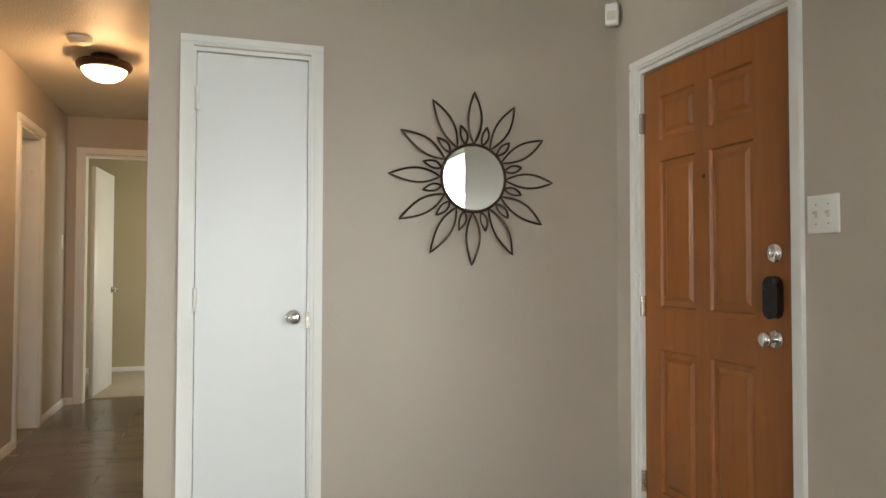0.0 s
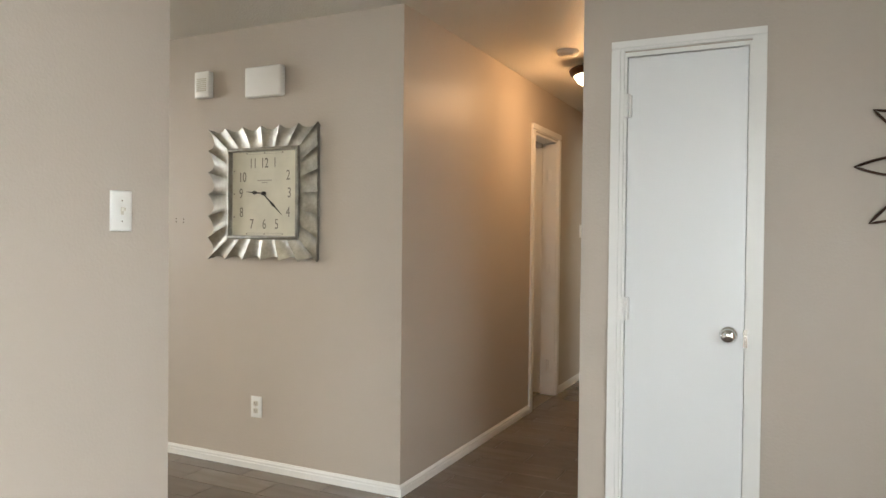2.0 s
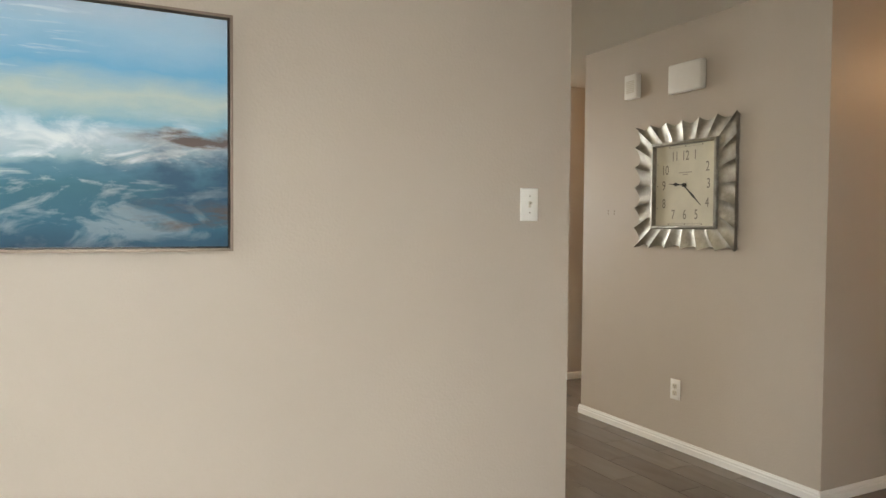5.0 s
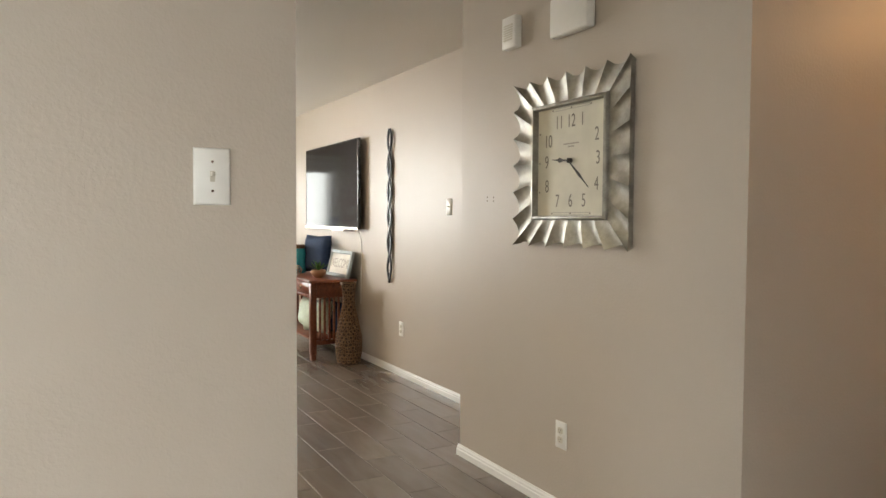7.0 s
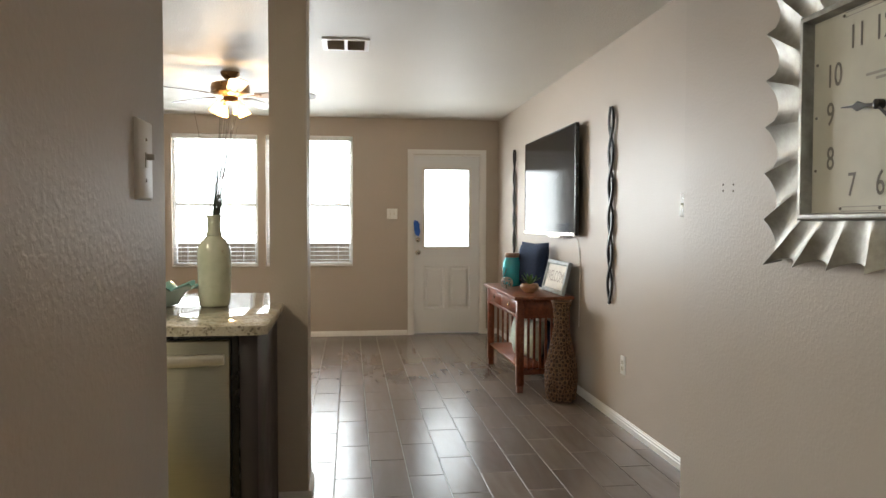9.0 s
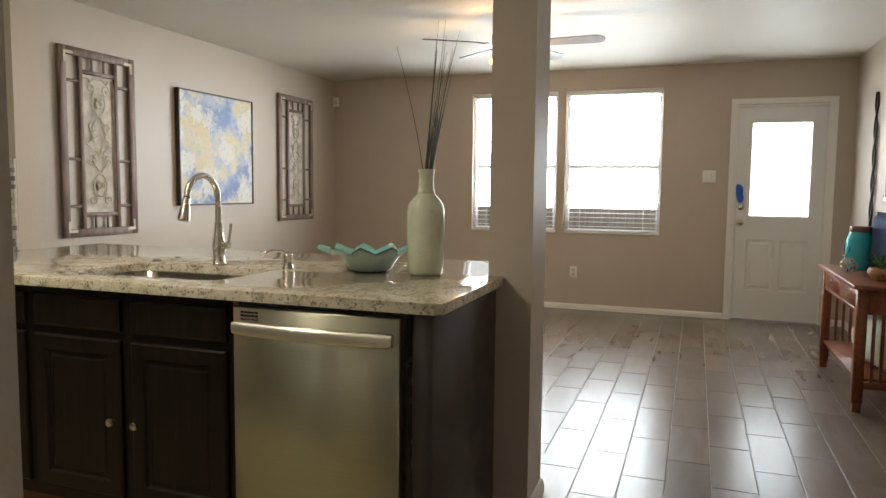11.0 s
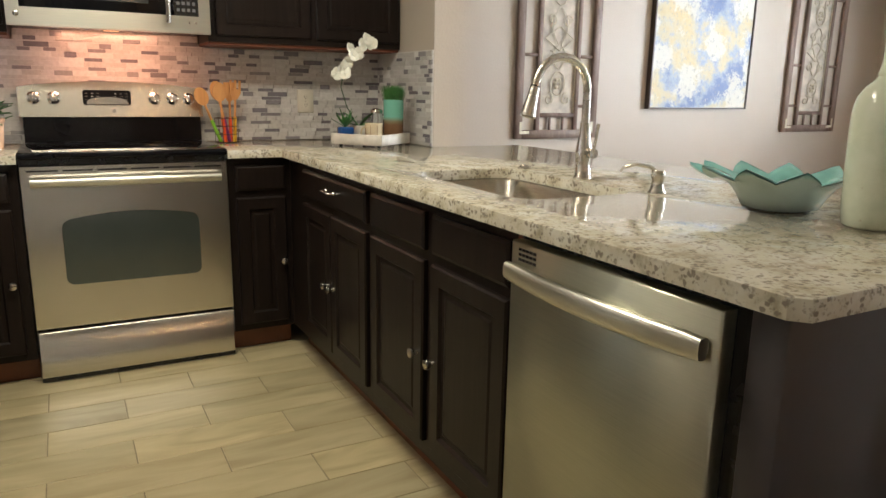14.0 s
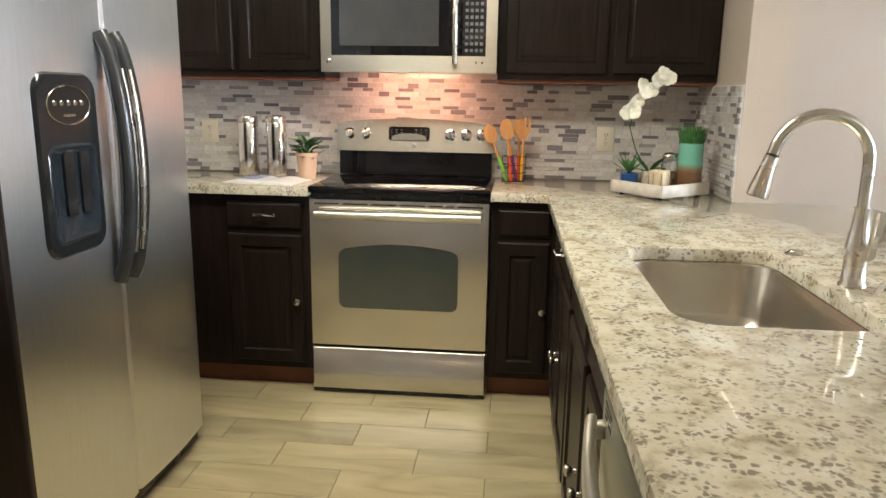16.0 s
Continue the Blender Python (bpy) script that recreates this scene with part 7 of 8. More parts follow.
def left_counter_items():
    for x, nm in ((-1.312, 0), (-1.452, 1)):
        th = thing("canister", (x, -0.80, 0.914), "tall polished steel canister on the worktop", "canister", "steel canisters")
        bm = B()
        lathe(bm, [(0, 0), (0.047, 0), (0.048, 0.003), (0.048, 0.245), (0.046, 0.248), (0, 0.248)], x, -0.80, 36, 0.914)
        part("can", bm, CAN_STEEL, th)
        bm = B()
        lathe(bm, [(0, 0), (0.049, 0), (0.049, 0.022), (0.046, 0.028), (0, 0.030)], x, -0.80, 36, 1.1625)
        part("lid", bm, NICKEL, th, "brushed steel lid")
    x, y = -1.640, -0.66
    th = thing("potted_plant", (x, y, 0.914), "leafy green plant in a peach clay pot on the worktop", "potted plant")
    bm = B()
    lathe(bm, [(0, 0.001), (0.034, 0), (0.038, 0.003), (0.048, 0.105), (0.051, 0.107), (0.052, 0.122), (0.047, 0.122), (0.043, 0.10), (0, 0.10)], x, y, 32, 0.914)
    part("pot", bm, simple("peach_clay", (0.60, 0.40, 0.27), 0.7, 0, 0.08, 10), th, "peach clay pot", 40)
    rnd = random.Random(5)
    for i in range(80):
        bm = B()
        a, r = rnd.uniform(0, 6.283), rnd.uniform(0.02, 0.09)
        z = 1.015 + rnd.uniform(0.0, 0.075)
        c = Vector((x + 0.4 * r * math.cos(a), y + 0.4 * r * math.sin(a), z))
        leaf_mesh(bm, c, c + Vector((0.7 * r * math.cos(a), 0.7 * r * math.sin(a), rnd.uniform(0.0, 0.04))), 0.011, 0.008)
        part("leaf", bm, LEAF if i % 3 else LEAF_B, th, "", 60)
    th = thing("open_book", (-1.50, -0.52, 0.914), "open paper booklet with blue print lying on the worktop", "book")
    m = pose(-1.50, -0.52, 0.9145, 0, 0, -8)
    for s in (-1, 1):
        bm = B()
        rows = []
        for i in range(9):
            f = i / 8
            u = s * 0.16 * f
            h = 0.004 + 0.012 * math.sin(math.pi * min(1, f * 1.15)) * (1 - f * 0.4)
            rows.append([bm.verts.new(m @ Vector((u, v, w))) for v, w in ((-0.11, 0.0), (-0.11, h), (0.11, h), (0.11, 0.0))])
        for a, b in zip(rows, rows[1:]):
            for i in range(4):
                bm.faces.new((a[i], a[(i + 1) % 4], b[(i + 1) % 4], b[i]))
        bm.faces.new(rows[0])
        bm.faces.new(rows[-1][::-1])
        bmesh.ops.recalc_face_normals(bm, faces=bm.faces)
        part("page_block", bm, simple("paper", (0.74, 0.74, 0.74), 0.7, 0, 0.03) if s < 0 else bpy.data.materials["paper"], th, "white printed pages", 40)
    bm = B()
    for i in range(6):
        box(bm, 0.02, 0.12 - 0.01 * (i % 3), -0.08 + i * 0.026, -0.072 + i * 0.026, 0.0165, 0.0172, 0, 1, m)
    part("print", bm, simple("blue_ink", (0.08, 0.12, 0.42), 0.6), th, "bars of unreadable blue print")


left_counter_items()

# ---- living room ----
def console_table():
    x0, x1, y0, y1, zt = -6.555, -5.305, 3.665, 4.125, 0.728
    th = thing("console_table", ((x0 + x1) / 2, (y0 + y1) / 2, 0), "red-brown cherry console table with two drawers and slatted ends", "table")
    bm = B()
    box(bm, x0, x1, y0, y1, zt - 0.024, zt, 0.005, 2)
    part("tabletop", bm, CHERRY, th)
    lx, ly = (x0 + 0.045, x1 - 0.100), (y0 + 0.03, y1 - 0.075)
    for a in lx:
        for b in ly:
            bm = B()
            box(bm, a, a + 0.055, b, b + 0.055, 0.05, zt - 0.0245, 0.003)
            m2 = bmesh.ops.create_cube(bm, size=1, matrix=Matrix.Translation((a + 0.0275, b + 0.0275, 0.0255)) @ Matrix.Diagonal((0.045, 0.045, 0.049, 1)))
            part("leg", bm, CHERRY, th)
    xa, xb, ya, yb = lx[0] + 0.0555, lx[1] - 0.0005, ly[0] + 0.0555, ly[1] - 0.0005
    for nm, q in (("front_rail", (xa, xb, ly[0] + 0.008, ly[0] + 0.028, 0.560, 0.583)), ("back_rail", (xa, xb, ly[1] + 0.02, ly[1] + 0.04, 0.560, zt - 0.0245)), ("side_rail", (lx[0] + 0.015, lx[0] + 0.04, ya, yb, 0.56, zt - 0.0245)), ("side_rail", (lx[1] + 0.015, lx[1] + 0.04, ya, yb, 0.56, zt - 0.0245)), ("low_rail", (lx[0] + 0.015, lx[0] + 0.04, ya, yb, 0.135, 0.175)), ("low_rail", (lx[1] + 0.015, lx[1] + 0.04, ya, yb, 0.135, 0.175)), ("divider", ((xa + xb) / 2 - 0.02, (xa + xb) / 2 + 0.02, ly[0] + 0.008, ly[0] + 0.028, 0.5835, zt - 0.0245))):
        bm = B()
        box(bm, *q, 0.002)
        part(nm, bm, CHERRY, th)
    for i in range(6):
        for a in (lx[0], lx[1]):
            bm = B()
            y = ya + 0.03 + i * (yb - ya - 0.075) / 5
            box(bm, a + 0.020, a + 0.034, y, y + 0.018, 0.1755, 0.5595)
            part("slat", bm, CHERRY, th)
    bm = B()
    box(bm, xa - 0.02, xb + 0.02, ly[0] + 0.02, ly[1] + 0.04, 0.1765, 0.194, 0.002)
    part("shelf", bm, CHERRY, th)
    mid = (xa + xb) / 2
    for a, b in ((xa + 0.004, mid - 0.024), (mid + 0.024, xb - 0.004)):
        bm = B()
        m = face_to("-y", a, ly[0] + 0.020, 0.588)
        W, H = b - a, 0.110
        rings(bm, [(0, W, 0, H, -0.2), (0, W, 0, H, 0.010), inset(0, W, 0, H, 0.003, 0.013)], m)
        dr = part("drawer", bm, CHERRY, th, "cherry drawer with dark drop pull")
        bm = B()
        prism(bm, rounded(W / 2 - 0.022, W / 2 + 0.022, H / 2 - 0.012, H / 2 + 0.018, 0.006, 3), 0.013, 0.016, m)
        tube(bm, [m @ Vector((W / 2 + 0.016 * math.cos(q), H / 2 + 0.018 * math.sin(q), 0.020)) for q in [math.pi + math.pi * k / 8 for k in range(9)]], 0.003, 6)
        part("pull", bm, NICKEL, dr, "dark nickel drop pull")
    # things on the table
    zt += 0.0005
    th = thing("lantern_jar", (-6.24, 3.86, zt), "turquoise glass jar with wooden lid on the console table", "jar")
    bm = B()
    lathe(bm, [(0, 0.001), (0.065, 0), (0.075, 0.010), (0.082, 0.10), (0.080, 0.20), (0.066, 0.235), (0.060, 0.25), (0.057, 0.25), (0.077, 0.19), (0.078, 0.10), (0.071, 0.014), (0, 0.008)], -6.24, 3.86, 32, zt)
    n = Nodes("turquoise_glass")
    n.b.inputs["Transmission Weight"].default_value = 0.35
    part("glass", bm, n.out((0.04, 0.55, 0.66), 0.08), th, "turquoise glass", 50)
    bm = B()
    lathe(bm, [(0, 0), (0.062, 0), (0.064, 0.004), (0.064, 0.034), (0.060, 0.038), (0, 0.038)], -6.24, 3.86, 28, zt + 0.2505)
    part("lid", bm, wood("brown_lid_wood", (0.10, 0.05, 0.025), (0.20, 0.11, 0.06)), th, "brown wooden lid")
    bm = B()
    tube(bm, [(-6.24 + 0.088 * math.cos(q), 3.79 - 0.02 * math.sin(q) ** 2, zt + 0.16 - 0.075 * math.sin(q)) for q in [math.pi * k / 12 for k in range(13)]], 0.003, 6)
    part("rope_handle", bm, BRONZE, th, "dark rope handle")
    th = thing("wire_orb", (-5.93, 3.745, zt), "small silver openwork ball ornament on the console table", "ornament")
    for i in range(7):
        bm = B()
        mm = Matrix.Translation((-5.93, 3.745, zt + 0.052)) @ Matrix.Rotation(i * math.pi / 7, 4, "Z") @ Matrix.Rotation(0.5 * (i % 3), 4, "X")
        tube(bm, [mm @ Vector((0.048 * math.cos(q * math.pi / 12), 0, 0.048 * math.sin(q * math.pi / 12))) for q in range(24)], 0.0035, 6, True)
        part("band", bm, simple("antique_silver", (0.42, 0.40, 0.36), 0.3, 0.9, 0.2) if i == 0 else bpy.data.materials["antique_silver"], th)
    th = thing("succulent_bowl", (-5.62, 3.86, zt), "green succulent in a low tan pottery bowl on the console table", "potted plant")
    bm = B()
    lathe(bm, [(0, 0.001), (0.035, 0), (0.040, 0.006), (0.066, 0.030), (0.072, 0.050), (0.066, 0.070), (0.058, 0.074), (0.054, 0.066), (0, 0.058)], -5.62, 3.86, 32, zt)
    part("pot", bm, simple("tan_pottery", (0.36, 0.20, 0.11), 0.5, 0, 0.15, 20), th, "banded tan pottery bowl", 50)
    rosette("leaf", th, -5.62, 3.86, zt + 0.065, 0.11, 18, LEAF, 0.010, 0.9, 7)
    NAVY = simple("navy_fabric", (0.012, 0.032, 0.09), 0.85, 0, 0.15, 60, 0.4, 500)
    MINT = simple("mint_fabric", (0.58, 0.68, 0.58), 0.85, 0, 0.08, 30, 0.4, 500)

    def cushion(nm, m, w, h, t, mat, label, grp=""):
        th = thing(nm, m.translation, label, "cushion", grp)
        bm = B()
        k = 12
        front, back = [], []
        for i in range(k + 1):
            fa, ba = [], []
            for j in range(k + 1):
                u, v = 2 * i / k - 1, 2 * j / k - 1
                pinch = 1 - 0.07 * (u * u * (1 - v * v) * 0 + (1 - abs(u)) * abs(v) + (1 - abs(v)) * abs(u))
                puff = max(0, (1 - u ** 4) * (1 - v ** 4)) ** 0.55
                p = (u * w / 2 * pinch, v * h / 2 * pinch)
                fa.append(bm.verts.new(m @ Vector((p[0], p[1] + h / 2, t / 2 * puff))))
                ba.append(bm.verts.new(m @ Vector((p[0], p[1] + h / 2, -t / 2 * puff))))
            front.append(fa)
            back.append(ba)
        for i in range(k):
            for j in range(k):
                bm.faces.new((front[i][j], front[i + 1][j], front[i + 1][j + 1], front[i][j + 1]))
                bm.faces.new((back[i][j], back[i][j + 1], back[i + 1][j + 1], back[i + 1][j]))
        bmesh.ops.remove_doubles(bm, verts=bm.verts, dist=0.0005)
        part("cover", bm, mat, th, "", 70)
    cushion("cushion", pose(-6.10, 3.985, zt + 0.01, 82, 0, 20), 0.40, 0.38, 0.13, NAVY, "navy blue fabric cushion leaning on the wall on the table")
    cushion("cushion", pose(-5.72, 3.86, 0.200, 80, 0, 15), 0.40, 0.31, 0.15, MINT, "pale mint fabric cushion on the table's lower shelf", "shelf cushions")
    cushion("cushion", pose(-6.08, 3.88, 0.200, 80, 0, -5), 0.40, 0.31, 0.15, MINT, "pale mint fabric cushion on the lower shelf near the drawers", "shelf cushions")
    cushion("cushion", pose(-5.60, 4.00, 0.200, 80, 0, 5), 0.34, 0.30, 0.12, NAVY, "dark navy cushion behind the mint cushions on the shelf")
    # sign
    th = thing("welcome_sign", (-5.52, 4.05, zt), "framed cream WELCOME sign with grey-blue frame leaning on the wall", "sign")
    m = Matrix.Translation((-5.60, 4.045, zt)) @ face_to("-y", 0, 0, 0) @ Matrix.Rotation(radians(-14), 4, "X")
    W, H = 0.56, 0.255
    bm = B()
    rings(bm, [(-W / 2, W / 2, 0, H, -0.002), (-W / 2, W / 2, 0, H, 0.020), (-W / 2 + 0.004, W / 2 - 0.004, 0.004, H - 0.004, 0.024), (-W / 2 + 0.026, W / 2 - 0.026, 0.026, H - 0.026, 0.024), (-W / 2 + 0.032, W / 2 - 0.032, 0.032, H - 0.032, 0.010)], m, False, True)
    part("frame", bm, simple("grey_blue_frame", (0.40, 0.46, 0.48), 0.5, 0, 0.15, 20), th, "distressed grey-blue frame")
    bm = B()
    prism(bm, [(-W / 2 + 0.0325, 0.0325), (W / 2 - 0.0325, 0.0325), (W / 2 - 0.0325, H - 0.0325), (-W / 2 + 0.0325, H - 0.0325)], 0.0, 0.011, m)
    board = part("board", bm, simple("cream_board", (0.66, 0.63, 0.55), 0.6, 0, 0.08, 9), th, "cream board")
    lettering("WELCOME", 0.125, simple("taupe_letters", (0.36, 0.32, 0.27), 0.6), m @ Matrix.Translation((0, H / 2, 0.0115)) @ Matrix.Diagonal((0.80, 1, 1, 1)), board, "letters")


console_table()


def floor_vase():
    x, y = -5.105, 3.962
    th = thing("floor_vase", (x, y, 0), "tall brown woven-look floor vase with a flared neck beside the table", "vase")
    prof = [(0.092, 0.0), (0.098, 0.02), (0.108, 0.09), (0.113, 0.17), (0.108, 0.25), (0.090, 0.34), (0.068, 0.43), (0.053, 0.51), (0.048, 0.58), (0.054, 0.66), (0.066, 0.715)]
    bm = B()
    lathe(bm, [(0, 0.002)] + prof + [(0.066, 0.717), (0.046, 0.60), (0, 0.58)], x, y, 36)
    BR = simple("dark_woven_core", (0.055, 0.028, 0.014), 0.6, 0, 0.3, 40, 0.3)
    part("core", bm, BR, th, "dark brown core", 60)
    GD = simple("golden_brown_weave", (0.20, 0.11, 0.05), 0.45, 0.1, 0.35, 35, 0.3)

    def at(a, z, off=0.003):
        for (r0, z0), (r1, z1) in zip(prof, prof[1:]):
            if z0 <= z <= z1:
                r = r0 + (r1 - r0) * (z - z0) / (z1 - z0)
                return (x + (r + off) * math.cos(a), y + (r + off) * math.sin(a), z)
        return (x, y, z)
    rnd = random.Random(6)
    bm = B()
    z = 0.03
    row = 0
    while z < 0.695:
        r = math.hypot(at(0, z)[0] - x, 0)
        k = max(8, int(2 * math.pi * r / 0.041))
        for i in range(k):
            a0 = 2 * math.pi * (i + 0.5 * (row % 2)) / k + rnd.uniform(-0.05, 0.05)
            zc = z + rnd.uniform(-0.004, 0.004)
            rad = rnd.uniform(0.013, 0.018)
            pts = []
            for q in range(10):
                t = 2 * math.pi * q / 10
                zz = min(0.712, max(0.003, zc + rad * math.sin(t)))
                pts.append(at(a0 + rad * math.cos(t) / max(r, 0.03), zz))
            tube(bm, pts, 0.0042, 5, True)
        z += 0.030
        row += 1
    tagged(part("weave", bm, GD, th, "raised golden-brown looped weave", 60), kind="stuff")
    bm = B()
    tube(bm, [(x + 0.070 * math.cos(a * math.pi / 18), y + 0.070 * math.sin(a * math.pi / 18), 0.716) for a in range(36)], 0.005, 6, True)
    part("rim", bm, GD, th)


floor_vase()


def television():
    x0, x1, z0, z1 = -6.69, -5.195, 1.185, 2.010
    th = thing("television", ((x0 + x1) / 2, Y_TV, z0), "large black flat-screen television mounted on the wall, switched off", "television")
    m = face_to("-y", x0, 4.090, z0)
    W, H = x1 - x0, z1 - z0
    bm = B()
    rings(bm, [(0.15, W - 0.15, 0.12, H - 0.12, -0.070), (0.10, W - 0.10, 0.08, H - 0.08, -0.040), (0, W, 0, H, -0.022), (0, W, 0, H, 0.004), (0.004, W - 0.004, 0.004, H - 0.004, 0.006), (0.010, W - 0.010, 0.022, H - 0.010, 0.006), (0.011, W - 0.011, 0.023, H - 0.011, 0.003)], m, False, True)
    part("casing", bm, BLACK, th)
    bm = B()
    prism(bm, [(0.0112, 0.0232), (W - 0.0112, 0.0232), (W - 0.0112, H - 0.0112), (0.0112, H - 0.0112)], -0.002, 0.0035, m)
    part("screen", bm, simple("dark_screen", (0.010, 0.010, 0.012), 0.12, 0, 0.02, spec=0.15), th, "glossy dark screen")
    bm = B()
    prism(bm, [(0.002, -0.004), (W - 0.002, -0.004), (W - 0.002, 0.020), (0.002, 0.020)], 0.0062, 0.0095, m)
    part("lower_trim", bm, NICKEL, th, "silver lower trim")
    bm = B()
    prism(bm, [(W * 0.55, -0.022), (W * 0.75, -0.022), (W * 0.76, -0.0042), (W * 0.54, -0.0042)], -0.01, 0.009, m)
    part("sensor_tab", bm, NICKEL, th, "small silver sensor tab")
    bm = B()
    box(bm, -6.15, -5.75, 4.115, Y_TV, 1.45, 1.75)
    part("wall_mount", bm, BLACKM, th, "black wall mount")
    th = thing("cable", (-5.27, 4.15, 0.95), "thin grey cable hanging from the television", "cable")
    bm = B()
    tube(bm, [(-5.30, 4.10, 1.19), (-5.29, 4.14, 1.15), (-5.285, 4.155, 1.05), (-5.275, 4.155, 0.90), (-5.29, 4.155, 0.80), (-5.30, 4.157, 0.50)], 0.004, 6)
    part("wire", bm, PLATE, th)


television()


def wavy_mirror(x):
    z0, z1, lob = 0.752, 2.028, 6
    th = thing("wavy_wall_mirror", (x, Y_TV, z0), "tall narrow black metal wall decor of twined waves with mirror insets", "mirror", "wavy wall mirrors")
    m = face_to("-y", x, Y_TV, z0)
    L = z1 - z0
    for s in (1, -1):
        bm = B()
        rows = []
        k = 96
        for i in range(k + 1):
            v = L * i / k
            u = s * 0.034 * math.sin(math.pi * lob * i / k)
            du = s * 0.034 * math.cos(math.pi * lob * i / k) * math.pi * lob / L
            d = Vector((du, 1)).normalized()
            w = 0.0085
            nx, ny = d.y * w, -d.x * w
            f = 0.012 + 0.004 * s * math.cos(math.pi * lob * i / k)
            rows.append([bm.verts.new(m @ Vector(p)) for p in ((u - nx, v - ny, f), (u + nx, v + ny, f), (u + nx, v + ny, f + 0.014), (u - nx, v - ny, f + 0.014))])
        for a, b in zip(rows, rows[1:]):
            for i in range(4):
                bm.faces.new((a[i], a[(i + 1) % 4], b[(i + 1) % 4], b[i]))
        bm.faces.new(rows[0][::-1])
        bm.faces.new(rows[-1])
        part("wave_bar", bm, BLACKM, th)
    for j in range(1, lob - 1):
        bm = B()
        pts = []
        for q in range(11):
            f = (j + 0.08 + 0.84 * q / 10) / lob
            pts.append((0.031 * abs(math.sin(math.pi * lob * f)), L * f))
        out = pts + [(-u, v) for u, v in pts[::-1][1:-1]]
        prism(bm, out, 0.004, 0.010, m)
        part("mirror_inset", bm, MIRROR, th, "almond-shaped mirror inset")
    for v in (0.1, L - 0.1):
        bm = B()
        box(bm, -0.006, 0.006, v - 0.006, v + 0.006, 0, 0.014, 0, 1, m)
        part("wall_clip", bm, BLACKM, th)


wavy_mirror(-4.632)
wavy_mirror(-7.360)


def ceiling_vent():
    x0, x1, y0, y1 = -5.11, -4.81, 2.285, 2.590
    th = thing("ceiling_vent", ((x0 + x1) / 2, (y0 + y1) / 2, TOP), "white ceiling air vent with two dark louvred openings", "vent")
    bm = B()
    my = (y0 + y1) / 2
    for a, b, c, d in ((x0, x1, y0, y0 + 0.03), (x0, x1, y1 - 0.03, y1), (x0, x0 + 0.03, y0 + 0.03, y1 - 0.03), (x1 - 0.03, x1, y0 + 0.03, y1 - 0.03), (x0 + 0.03, x1 - 0.03, my - 0.01, my + 0.01)):
        box(bm, a, b, c, d, TOP - 0.010, TOP - 0.0003)
    part("frame", bm, WHITE, th)
    # no duct is built; this flat sheet carries its shade as colour
    bm = B()
    box(bm, x0 + 0.03, x1 - 0.03, y0 + 0.03, y1 - 0.03, TOP - 0.003, TOP - 0.0005)
    part("backing", bm, simple("duct_shade", (0.13, 0.10, 0.075), 0.8), th, "flat sheet coloured dark for the shade inside the duct")
    for i in range(9):
        for c, d in ((y0 + 0.031, my - 0.011), (my + 0.011, y1 - 0.031)):
            bm = B()
            x = x0 + 0.045 + i * 0.026
            box(bm, -0.009, 0.009, c, d, -0.0007, 0.0007, 0, 1, pose(x, 0, TOP - 0.009, 0, 42, 0))
            part("slat", bm, simple("tan_slat", (0.42, 0.35, 0.27), 0.5) if i == 0 and c < my else bpy.data.materials["tan_slat"], th)


ceiling_vent()
SHADE = glow("lit_frosted_glass", (1, 0.66, 0.26), 4.5)
BRASS = simple("antique_brass", (0.22, 0.13, 0.06), 0.3, 0.9, 0.2)


